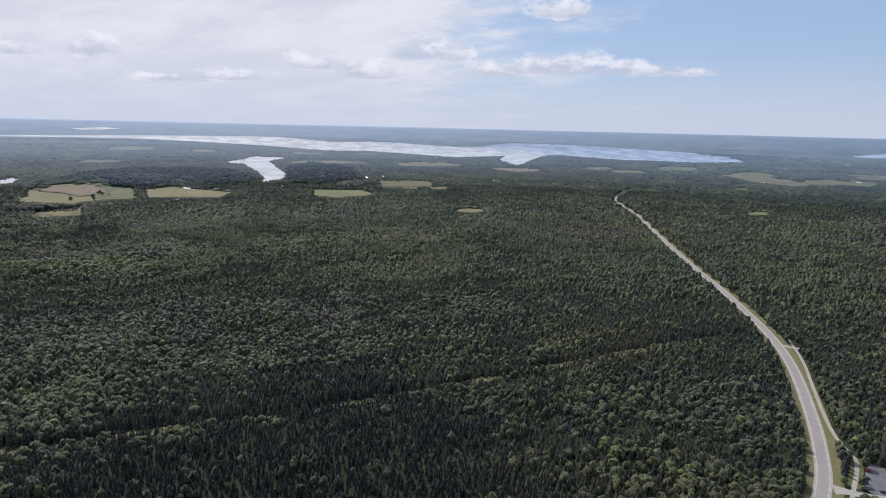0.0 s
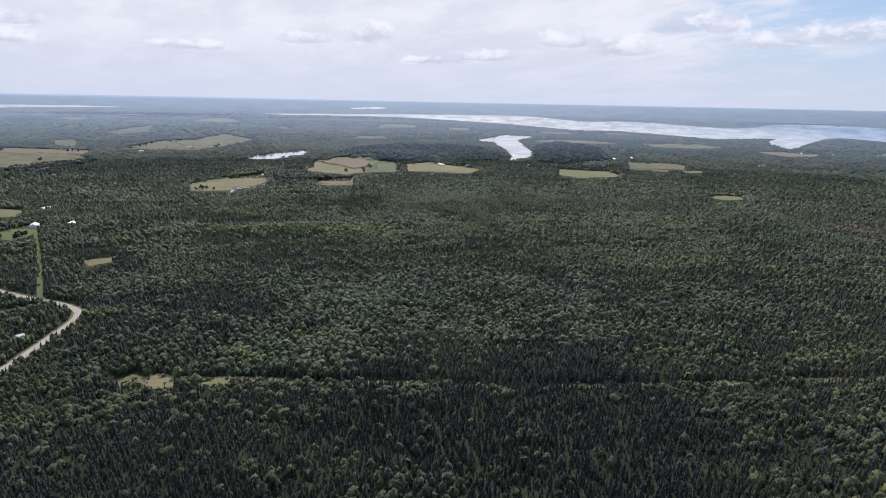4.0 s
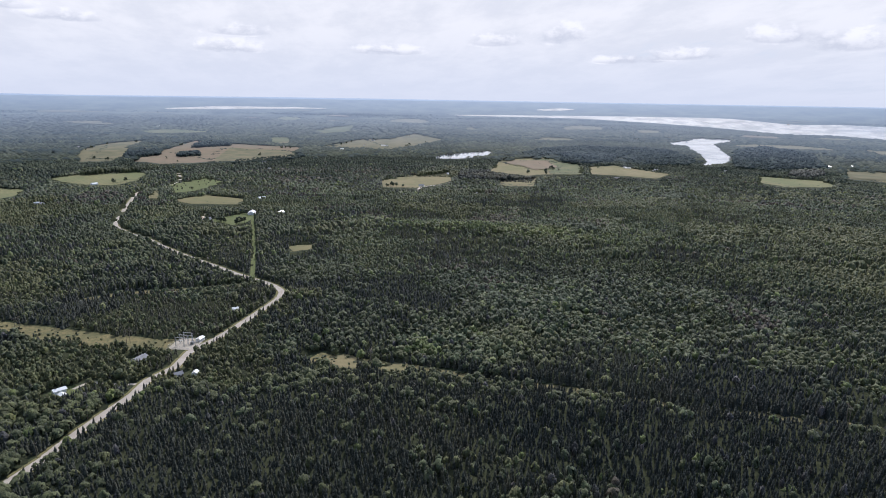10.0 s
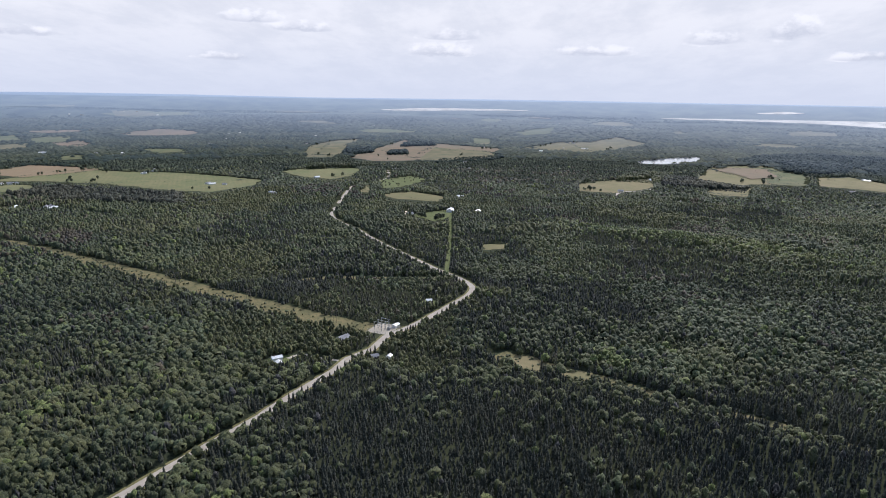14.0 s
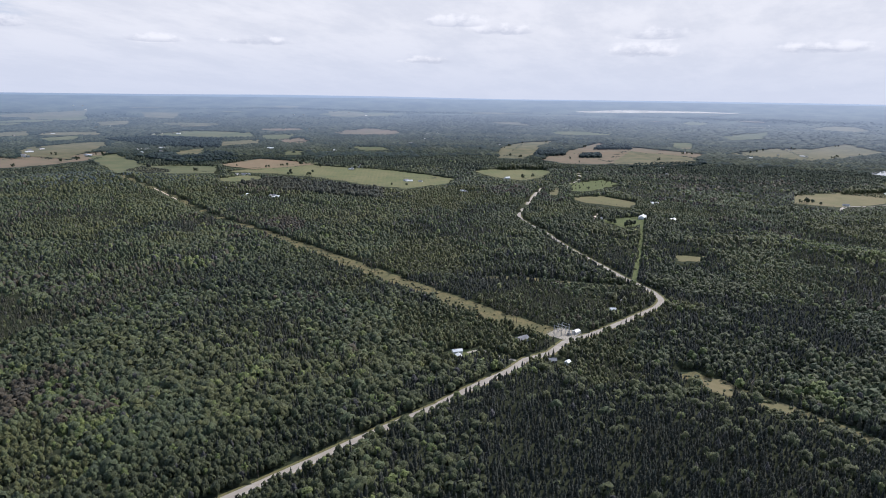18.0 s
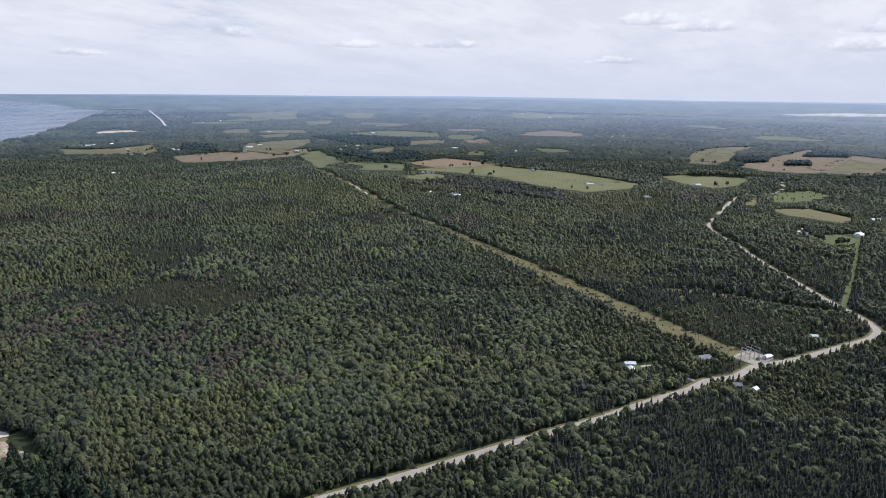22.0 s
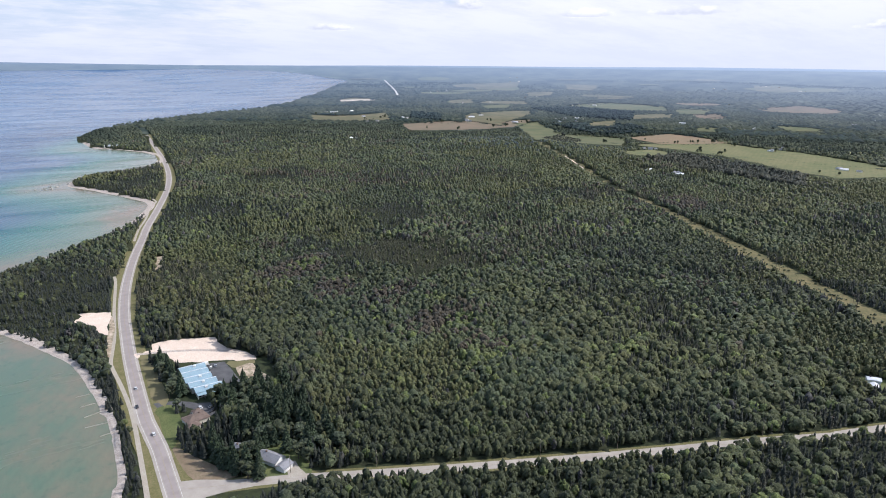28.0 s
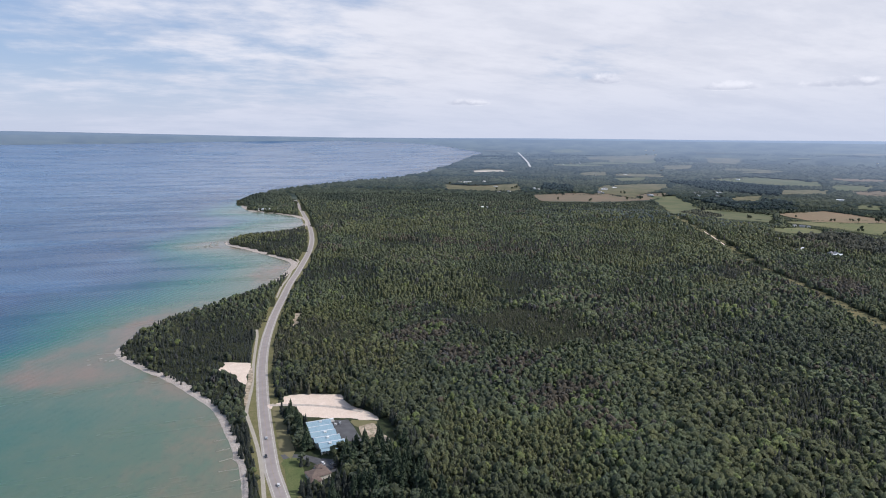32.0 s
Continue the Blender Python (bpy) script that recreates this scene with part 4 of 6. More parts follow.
    t = m.mix(m.range(m.noise(0.6, 3, 0.7), 0.35, 0.65), c, tuple(0.7 * x for x in c))
    return m.colour(m.mix(m.range(m.noise(4, 3), 0.4, 0.7, 0.0, 0.5), t, tuple(1.3 * x for x in c))).m


GREY_LOT = road_mat("pale_grey_asphalt", (0.125, 0.120, 0.120), (0.160, 0.155, 0.152))
PALE_TIMBER = paint("bleached_timber", (0.46, 0.43, 0.37), 0.85, 0.15)
BLUE_METAL = paint("pale_blue_roof_metal", (0.27, 0.385, 0.45), 0.42, 0.5, 0.0, 0.08)
SEAM = paint("roof_seam", (0.36, 0.49, 0.56), 0.4, 0.5)
CREAM = paint("cream_siding", (0.62, 0.58, 0.50))
WHITE = paint("white_paint", (0.78, 0.78, 0.76))
WHITE_METAL = paint("white_roof_metal", (0.74, 0.75, 0.76), 0.4, 0.5)
GREY_SHINGLE = shingle_mat("grey_shingles", (0.25, 0.25, 0.265))
BROWN_SHINGLE = shingle_mat("brown_shingles", (0.165, 0.125, 0.105))
TIMBER = paint("weathered_timber", (0.20, 0.165, 0.13), 0.85, 0.15)
STEEL = paint("galvanised_steel", (0.50, 0.51, 0.52), 0.45, 0.5, 0.6)
GLASS = paint("dark_window_glass", (0.03, 0.035, 0.04), 0.08, 0.6, 0.0, 0.02)
RUBBER = paint("tyre_rubber", (0.02, 0.02, 0.02), 0.85, 0.2)
STONE = paint("lake_stone", (0.33, 0.31, 0.28), 0.9, 0.15)
LINE_WHITE = paint("white_road_line", (0.64, 0.62, 0.58), 0.8, 0.2)
LINE_YELLOW = paint("yellow_road_line", (0.34, 0.285, 0.20), 0.8, 0.2)
CAR_PAINTS = [paint("car_white", (0.72, 0.72, 0.72), 0.25, 0.5), paint("car_dark", (0.035, 0.035, 0.04), 0.25, 0.5), paint("car_silver", (0.42, 0.43, 0.45), 0.3, 0.5, 0.4), paint("car_red", (0.28, 0.03, 0.03), 0.25, 0.5)]

# ---- road lines ----
hw = [q for q in highway if -2600 < q[1] < 2560]
for side in (-4.0, 4.0):
    tagged(new("road_line", ribbon("road_line", hw, 0.22, LINE_WHITE, 0.235, 0.0, side)), "worn white edge line on the highway", "road line", kind="structure")
for side in (-0.17, 0.17):
    tagged(new("road_line", ribbon("road_line", hw, 0.14, LINE_YELLOW, 0.262, 0.0, side)), "faded yellow centre line on the highway", "road line", kind="structure")
tagged(new("road_line", ribbon("road_line", [q for q in cross if q[0] < 1700], 0.2, LINE_YELLOW, 0.225)), "faded yellow centre line on the side road", "road line", kind="structure")
CUTS, YARDS = [], [[(72, 562), (72, 535), (86, 500), (125, 500), (152, 490), (148, 438), (104, 452), (128, 520)], [(84, 505), (104, 450), (130, 450), (150, 480), (140, 520), (90, 530)]]
for name, line, width, mat, up, label in (
    ("road_mouth", [(50, 342), (60, 343), (72, 339), (90, 332)], [34, 19, 11, 7.6], ROAD, 0.165, "flared paved mouth of the side road"),
    ("path_north", [(121, 943), (138, 1011), (158, 1073), (181, 1162), (197, 1201), (197, 1234)], 3.2, PATH, 0.16, "narrow paved footpath beside the highway"),
    ("path_south", [(130, -826), (102, -753), (79, -674), (60, -610), (47, -574), (36, -553), (29, -537), (26, -491), (24, -440)], 3.0, PATH, 0.14, "narrow paved footpath beside the highway"),
    ("road_stub", [(137, -799), (120, -795), (104, -800)], 6.0, PATH, 0.17, "short pale side entrance off the highway"),
    ("driveway_south", [(37, -485), (31, -487), (22, -489), (6, -495)], [14, 8, 7, 8], ROAD, 0.17, "asphalt entrance to the parking lot"),
    ("driveway_office", [(58.5, 457), (63, 457), (74, 452), (84, 440)], [9, 6, 6, 8], TAR, 0.17, "curved asphalt driveway off the highway"),
    ("driveway_north", [(60, 553), (70, 555), (84, 556)], [10, 7, 7], SAND, 0.16, "sandy entrance to the gravel lot"),
    ("driveway_houses", [(114, 320), (114, 330), (115, 340)], [12, 8, 7], PATH, 0.16, "pale driveway between the houses"),
    ("track_lot", [(62, 556), (90, 546), (115, 532), (136, 514)], 4.0, BEACH, 0.24, "greyer wheel track across the gravel lot"),
    ("driveway_white_house", [(545, 181), (556, 171), (549, 152), (545, 133)], 3.5, PATH, 0.16, "pale driveway to the white house"),
    ("lane_east", [(1362, 172), (1300, 167), (1295, 143), (1304, 102), (1326, 79)], 5.0, SAND, 0.5, "pale gravel lane to farm buildings"),
    ("clearing_west", [(800, 240), (819, 203), (821, 157), (821, 111), (831, 66)], 14.0, GRASS, 0.05, "narrow grassy ride between trees"),
    ("road_far", [(1469, -139), (1540, -223), (1626, -320), (1704, -350), (1772, -446), (1942, -541), (2132, -585)], 8.0, ROAD, 0.5, "pale country road past farms"),
    ("road_farther", [(2191, 167), (2300, 118), (2420, 55), (2539, -42)], 8.0, ROAD, 0.7, "pale country road past farms"),
    ("road_swath", [(1175, 1190), (1120, 1095), (1090, 1040)], 3.0, SAND, 0.35, "sandy track along the clearing"),
    ("road_straight", [(2442, 4250), (3000, 5300), (4202, 7650)], 16.0, FAR_ROAD, 8.0, "straight pale far road through woods"),
):
    CUTS.append((line, 3.0 + 0.5 * float(np.max(width)) if line[0][0] < 900 else 7.0))
    line = soften(line, 5 if line[0][0] < 900 else 25)
    wide = np.interp(np.linspace(0, 1, len(line)), np.linspace(0, 1, np.size(width)), np.atleast_1d(width))
    tagged(new(name, ribbon(name, line, wide, mat, up)), label, name.split("_")[0], kind="structure")
for outline, mat, up, name, label in (
    ([(24, -543), (-22, -549), (-20, -492), (21, -498)], GREY_LOT, 0.12, "parking_lot", "dark asphalt parking lot beside woods"),
    ([(26, -545), (33, -552), (30, -500), (22, -500)], LAWN, 0.09, "lawn", "strip of mown green lawn by the lot"),
    ([(76, 432), (86, 445), (95, 440), (92, 424), (84, 420)], TAR, 0.15, "parking_lot", "small asphalt lot behind the office"),
    ([(622, 122), (650, 112), (642, 88), (614, 98)], PATH, 0.16, "gravel_pad", "pale gravel pad of the substation"),
    ([(528, 197), (546, 195), (553, 180), (538, 175), (526, 186)], LAWN, 0.08, "lawn", "mown yard round the white house"),
    ([(586, 152), (606, 146), (604, 132), (590, 134)], LAWN, 0.08, "lawn", "small mown yard in the woods"),
    ([(716, 74), (738, 72), (736, 58), (718, 58)], LAWN, 0.08, "lawn", "small mown yard in the woods"),
    ([(98, 330), (122, 322), (126, 360), (104, 366)], LAWN, 0.07, "lawn", "mown yard round the grey house"),
    ([(57, 394), (61, 392), (68, 376), (80, 352), (84, 343), (66, 348), (59, 360)], EARTH, 0.13, "verge", "bare brown earth and dry grass at the corner"),
):
    YARDS.append(outline)
    rim = outline if name in ("parking_lot", "gravel_pad") else soften(outline, 4, close=True)
    tagged(new(name, sheet(name, rim, mat, up, 6)), label, name.replace("_", " "), kind="structure")


# ---- buildings ----
def gable_house(name, x, y, turn, length, width, eaves, rise, wall, roof, label, windows=0, door=True, chimney=False, group="", category="house"):
    """A house with a pitched roof that overhangs its walls, ridge along its length."""
    h = base(name, x, y, turn, label, category, group)
    l, w = length / 2, width / 2
    body = part("wall", prism(bmesh.new(), [(-w, 0), (w, 0), (w, eaves), (0, eaves + rise - 0.15), (-w, eaves)], (-l, l)), wall, h)
    o = 0.5
    s = rise / w
    top, t = eaves + rise, 0.18
    part("roof", prism(bmesh.new(), [(-w - o, eaves - s * o), (-w - o, eaves - s * o + t), (0, top + t), (w + o, eaves - s * o + t), (w + o, eaves - s * o), (0, top)], (-l - o, l + o)), roof, h)
    if chimney:
        part("chimney", box(bmesh.new(), -0.5, l * 0.4, eaves, 0.4, l * 0.4 + 0.9, top + 1.0, 0.04), BROWN_SHINGLE, h)
    if door:
        part("door", box(bmesh.new(), w - 0.02, -0.5, 0, w + 0.07, 0.5, 2.1, 0.02), TIMBER, h)
    for i in range(windows):
        v = -l + (i + 0.7) * length / (windows + 0.4)
        for sgn in (-1, 1):
            f = part("window", box(bmesh.new(), sgn * w - 0.05, v - 0.6, 1.0, sgn * w + 0.06, v + 0.6, 2.3, 0.02), WHITE, h)
            part("pane", box(bmesh.new(), sgn * w - 0.04, v - 0.48, 1.12, sgn * w + 0.075, v + 0.48, 2.18), GLASS, f)
    return h


def blue_building():
    """A long low hall: five roof bays that step down towards the road, each with seams."""
    h = base("commercial_building", 93.0, 473.0, 0.0, "long low cream hall with a pale blue metal roof", "building")
    bays = [(-9.5, 9.5, 15.5, 25.0, 5.6), (-9.5, 9.5, 6.5, 15.5, 5.3), (-9.5, 9.5, -2.5, 6.5, 5.0), (-8.5, 11.0, -11.5, -2.5, 4.6), (-6.5, 13.0, -21.0, -11.5, 4.3)]
    for k, (x0, x1, y0, y1, e) in enumerate(bays):
        part("wall", box(bmesh.new(), x0 + 0.4, y0 + (0.2 if k == 4 else 0), 0, x1 - 0.4, y1 - (0.2 if k == 0 else 0.003), e), CREAM, h)
        mid, o = y0 + 0.62 * (y1 - y0), 0.15
        roof = part("roof_bay", prism(bmesh.new(), [(y0 - o, e), (y0 - o, e + 0.22), (mid, e + 1.9), (y1 + 0.1, e + 0.5), (y1 + 0.1, e)], (x0 - 0.6, x1 + 0.6), "x"), BLUE_METAL, h)
        n = 14
        for i in range(n + 1):
            u = x0 - 0.5 + i * (x1 - x0 + 1.0) / n
            part("seam", prism(bmesh.new(), [(y0 - o, e + 0.23), (y0 - o, e + 0.31), (mid, e + 1.99), (mid, e + 1.91)], (u - 0.05, u + 0.05), "x"), SEAM, roof)
        part("ridge_cap", box(bmesh.new(), x0 - 0.6, mid - 0.3, e + 1.82, x1 + 0.6, mid + 0.3, e + 2.0, 0.04), WHITE_METAL, roof, "white ridge cap")
        if k not in (1,):
            v = part("roof_vent", box(bmesh.new(), 0.6, mid - 2.9, e + 0.4, 2.6, mid - 1.5, e + 2.1, 0.12), WHITE, roof, "white boxy roof vent")
            part("vent_cap", box(bmesh.new(), 0.4, mid - 3.1, e + 2.1, 2.8, mid - 1.3, e + 2.3, 0.06), WHITE_METAL, v)
    for i in range(7):
        u = -5.2 + i * 2.5
        f = part("window", box(bmesh.new(), u, -20.98, 0.6, u + 2.0, -20.72, 3.2, 0.03), WHITE, h)
        part("pane", box(bmesh.new(), u + 0.12, -21.0, 0.72, u + 1.88, -20.8, 3.08), GLASS, f)
    part("awning", prism(bmesh.new(), [(-23.6, 3.0), (-23.6, 3.15), (-22.4, 3.8), (-20.8, 4.1), (-20.8, 3.7)], (-6.5, 13.0), "x"), BLUE_METAL, h, "curved blue metal awning")
    for i in range(5):
        part("post", tube(bmesh.new(), (-6 + i * 4.6, -23.2, 0), (-6 + i * 4.6, -23.2, 3.1), 0.12, 0.12), WHITE, h)
    return h


blue_building()


def office():
    h = base("office_building", 78.0, 421.0, 12.0, "low office with brown shingle roofs and a wing", "building")
    for k, (x0, x1, y0, y1, e, r) in enumerate([(-7.5, 7.5, -6.0, 5.0, 3.2, 2.4), (-9.5, -1.5, -11.0, -6.005, 3.0, 1.9), (2.0, 7.0, 5.005, 10.0, 3.0, 1.6)]):
        part("wall", box(bmesh.new(), x0, y0, 0, x1, y1, e), CREAM, h)
        mid, o = (y0 + y1) / 2, 0.6
        bm = bmesh.new()
        a = [bm.verts.new((x, y, e)) for x, y in ((x0 - o, y0 - o), (x1 + o, y0 - o), (x1 + o, y1 + o), (x0 - o, y1 + o))]
        low = [bm.verts.new((v.co.x, v.co.y, e - 0.2)) for v in a]
        inset = min((y1 - y0) / 2, (x1 - x0) / 2.2)
        p, q = bm.verts.new((x0 + inset, mid, e + r)), bm.verts.new((x1 - inset, mid, e + r))
        for f in ((a[0], a[1], q, p), (a[1], a[2], q), (a[2], a[3], p, q), (a[3], a[0], p), tuple(low[::-1]), *[(a[i], low[i], low[(i + 1) % 4], a[(i + 1) % 4]) for i in range(4)]):
            bm.faces.new(f)
        bmesh.ops.recalc_face_normals(bm, faces=bm.faces)
        part("roof", bm, BROWN_SHINGLE, h)
    for i in range(5):
        f = part("window", box(bmesh.new(), -6.5 + i * 2.8, 4.95, 1.0, -5.0 + i * 2.8, 5.06, 2.3, 0.02), WHITE, h)
        part("pane", box(bmesh.new(), -6.38 + i * 2.8, 4.96, 1.1, -5.12 + i * 2.8, 5.08, 2.2), GLASS, f)
    part("door", box(bmesh.new(), -0.6, 4.95, 0, 0.6, 5.08, 2.1, 0.02), TIMBER, h)
    part("chimney", box(bmesh.new(), 2.2, -1.2, 4.6, 3.2, -0.2, 6.4, 0.05), BROWN_SHINGLE, h)


office()
gable_house("house", 92.5, 366.0, 20, 11, 8, 3.0, 2.4, WHITE, GREY_SHINGLE, "small grey-roofed house among tall pines", 3, chimney=True)
gable_house("house", 106.0, 347.5, 28, 15, 9, 3.0, 2.6, WHITE, GREY_SHINGLE, "long white house with a grey shingle roof", 4, chimney=True)
gable_house("garage", 110.0, 335.5, 118, 8, 7, 2.7, 1.8, WHITE, GREY_SHINGLE, "white garage with a grey shingle roof", 1, category="garage")
gable_house("house", 541, 190, 35, 9.5, 5.5, 2.8, 1.3, WHITE, WHITE_METAL, "white house with a bright metal roof", 4, chimney=True)
gable_house("shed", 530, 184, 125, 7.5, 5, 2.6, 1.2, WHITE, WHITE_METAL, "white outbuilding with a bright metal roof", 2, category="shed")
gable_house("house", 596, 140, 60, 13, 9, 3.0, 2.2, CREAM, GREY_SHINGLE, "cream house with a grey roof in woods", 3)
gable_house("cabin", 555, 101, 30, 7, 5, 2.5, 1.6, TIMBER, GREY_SHINGLE, "small timber cabin beside the side road", 2, category="cabin")
gable_house("cabin", 556, 87, 80, 5.5, 4.2, 2.4, 1.3, WHITE, WHITE_METAL, "small white cabin beside the side road", 2, category="cabin")
gable_house("cabin", 728, 66, 20, 6.5, 4.6, 2.5, 1.4, WHITE, WHITE_METAL, "small white cabin in a clearing", 2, category="cabin")
gable_house("cabin", 763, 58, 70, 9, 7, 2.8, 1.8, CREAM, GREY_SHINGLE, "small cream cabin near the bend", 2, category="cabin")
gable_house("barn", 1348, 78, 85, 24, 13, 4.5, 3.0, WHITE, WHITE_METAL, "white metal barn at the end of a lane", 3, category="barn")
gable_house("house", 1296, 158, 30, 14, 9, 3.2, 2.4, CREAM, GREY_SHINGLE, "cream farmhouse beside the gravel lane", 3)
gable_house("house", 1349, 21, 60, 16, 10, 3.4, 2.4, WHITE, WHITE_METAL, "white house with a bright metal roof", 3)
gable_house("house", 1542, 65, 20, 18, 11, 3.6, 2.6, WHITE, WHITE_METAL, "white farmhouse behind a field", 3)
# single houses and yards, seen as pale specks
HOMES = [
    (1330, 3027), (1339, 2980), (1385, 3000), (1449, 3055), (1457, 3007), (1260, 2452), (1311, 2456), (1462, 2506), (1496, 2523), (2976, 2835),
    (2967, 2780), (3078, 2847), (2435, 1543), (2335, 1443), (2362, 1429), (2417, 1423), (2198, 1424), (1917, 1089), (1906, 1065), (1926, 1053),
    (1955, 1052), (1682, 758), (1685, 746), (1704, 725), (1975, 2046), (2062, 2031), (2020, 1962), (1405, 1196), (1266, 1054), (1224, 960),
    (1236, 899), (1247, 892), (1333, 924), (2971, 4745), (2977, 4630), (3156, 4791), (3423, 4452), (7066, 8553), (6938, 8212), (2412, 1755),
    (3762, 2403), (6826, 3956), (6728, 3837), (6813, 3805), (6034, 3170), (5965, 3083), (876, 2168), (3240, 3730), (3321, 3695), (3116, 4858),
    (3098, 4733), (3273, 4829), (3784, 4747), (5441, 6572), (5525, 6503), (2848, 2884), (2867, 2859), (2928, 2870), (2381, 3336), (1499, 2562),
    (1829, 2484), (3314, 3679), (5924, 3975), (5853, 3806), (3638, 1108), (3708, 1010), (3698, 940), (3698, 858), (2359, 71), (2129, 331),
    (1492, 513), (1556, 62), (6357, -625), (6270, -657), (3185, -432), (3174, -460), (2073, -2010), (2040, -2005), (1952, -1486), (2020, -1750),
    (1952, -3201), (1738, -3637), (1638, -3619), (1333, -3764), (1202, -4135), (1134, -4071), (1049, -4119), (685, -5945), (1259, -8067), (421, -3959),
    (384, -3848), (557, -4003), (757, -3292), (728, -3381), (2041, -646), (1852, -643), (3693, -2136), (3771, -2422), (5971, -575), (5855, -623),
    (3155, -443), (3197, -365), (3218, -652), (2966, -237), (5818, -5125), (1559, -463), (1850, 502), (2125, 278), (2192, 63), (3140, 900),
]
rng = np.random.default_rng(31)
SPREAD = [(round(d * math.cos(a)), round(d * math.sin(a))) for a, d in zip(np.radians(rng.uniform(-70, 66, 34)), 2000 + 3200 * rng.random(34) ** 1.3)]
FARMS = [(1687, 2327), (1778, 2417), (1804, 2148), (2868, 2876), (1209, 951), (1235, 887), (1327, 920), (1568, 1235), (2397, 1736), (2453, 1441), (1903, 1049),
         (1855, 1030), (2202, 1421), (1471, 502), (2119, 310), (1669, 752), (1662, 703), (3188, -458), (2369, 84), (3171, -463), (1720, -353),
         (1970, -506), (3559, -455), (2094, -1179), (2001, -1238), (1991, -1945), (1819, -1614), (1678, -3561), (1635, -3630), (1257, -4004), (1258, -3675), (1167, -4016), (882, 2190), (1377, 2999), (1653, 2280)] + [q for q in SPREAD if not any(inside(np.array([q], float), o)[0] for kind, o in PATCHES.values() if kind == "water")]
rng = np.random.default_rng(3)
master = gable_house("farmhouse", *FARMS[0], 30, 17, 10, 3.6, 2.8, WHITE, GREY_SHINGLE, "white farmhouse with a grey roof near fields", 2, group="farm buildings", category="house")
shed = gable_house("farm_shed", FARMS[1][0], FARMS[1][1], 70, 28, 13, 4.2, 2.6, WHITE, WHITE_METAL, "long white metal farm shed near fields", 0, group="farm buildings", category="barn")
for x, y in FARMS[2:]:
    for k in range(int(rng.integers(1, 4))):
        px, py = x + rng.uniform(-24, 24) * (k > 0), y + rng.uniform(-24, 24) * (k > 0)
        copy_thing(master if rng.random() < 0.65 else shed, at(px, py, rng.uniform(0, 180), rng.uniform(0.65, 1.0)))
home = gable_house("home", *HOMES[0], 20, 15, 9, 3.4, 2.6, CREAM, GREY_SHINGLE, "pale home with a grey roof among trees", 3, group="scattered homes", category="house")
hut = gable_house("small_barn", *HOMES[1], 60, 18, 10, 4.0, 2.6, WHITE, WHITE_METAL, "small white barn with a bright roof", 0, group="scattered homes", category="barn")
HOMES = HOMES[:2] + [q for q in HOMES[2:] if all(math.dist(q, f) > 45 for f in FARMS + [(1348, 78), (1542, 65), (1349, 21)])]
for k, (x, y) in enumerate(HOMES[2:]):
    far = min(1.4, 0.5 + math.hypot(x, y) / 5500)
    copy_thing(hut if k % 3 == 1 else home, at(x, y, rng.uniform(0, 180), far * rng.uniform(0.8, 1.15)))
cottage = gable_house("cottage", 219, 2068, 20, 14, 10, 3.6, 3.0, WHITE, WHITE_METAL, "white beach cottage among trees", 2, group="beach cottages", category="house")
for x, y, a in ((236, 2062, 30), (254, 2056, 10), (274, 2048, 40)):
    copy_thing(cottage, at(x, y, a, 1.0))


# ---- cars ----
def car(x, y, turn, colour, label):
    c = base("car", x, y, turn, label, "car")
    prof = [(-2.2, 0.35), (2.2, 0.35), (2.25, 0.75), (1.9, 0.92), (1.0, 1.0), (0.35, 1.48), (-1.3, 1.5), (-2.0, 1.02), (-2.25, 0.95)]
    bm = prism(bmesh.new(), prof, (-0.88, 0.88))
    bmesh.ops.bevel(bm, geom=list(bm.edges), offset=0.07, segments=2, affect="EDGES")
    part("body", bm, CAR_PAINTS[colour], c)
    part("windscreen", prism(bmesh.new(), [(0.95, 1.04), (0.40, 1.45), (0.43, 1.48), (1.0, 1.06)], (-0.72, 0.72)), GLASS, c)
    part("rear_window", prism(bmesh.new(), [(-1.92, 1.08), (-1.38, 1.47), (-1.41, 1.51), (-1.97, 1.09)], (-0.70, 0.70)), GLASS, c)
    for s in (-1, 1):
        part("side_window", box(bmesh.new(), -1.3, s * 0.89 - 0.02, 1.04, 0.55, s * 0.89 + 0.02, 1.38), GLASS, c)
        for u in (-1.35, 1.4):
            w = part("wheel", tube(bmesh.new(), (u, s * 0.70, 0.34), (u, s * 0.92, 0.34), 0.33, 0.33, 14), RUBBER, c)
            part("rim", tube(bmesh.new(), (u, s * 0.90, 0.34), (u, s * 0.94, 0.34), 0.2, 0.2, 10), STEEL, w)
    return c


def car_copy(src, x, y, turn, up=0.0):
    m = at(x, y, turn)
    m.translation.z += up
    return copy_thing(src, m)


cars = [car(51.2, 492, 92, 0, "white car driving along the highway"), car(47.2, 462, 270, 1, "dark car driving along the highway"), car(50.4, 418, 92, 0, "white car driving along the highway")]
for c in cars:
    c.location.z = 0.21
silver = car(23.1, -540.2, 5, 2, "silver car parked on the asphalt lot")
red = car(21.8, -528.7, 5, 3, "red car parked on the asphalt lot")
for c in (silver, red):
    c.location.z = 0.09
    tagged(c, group="cars on the southern lot")
for k, (x, y) in enumerate(((20.9, -516.5), (20.5, -509.1), (19.9, -502.0), (19.8, -497.5), (9.9, -502.5))):
    tagged(car_copy((cars[1], cars[0], silver, cars[1])[k % 4], x, y, 5 + 3 * (k % 2), 0.09), "car parked on the asphalt lot", group="cars on the southern lot")
for k, (x, y, a) in enumerate(((85, 437, 100), (92, 434, 20), (91, 427, 20), (108, 497, 75), (112, 498, 80))):
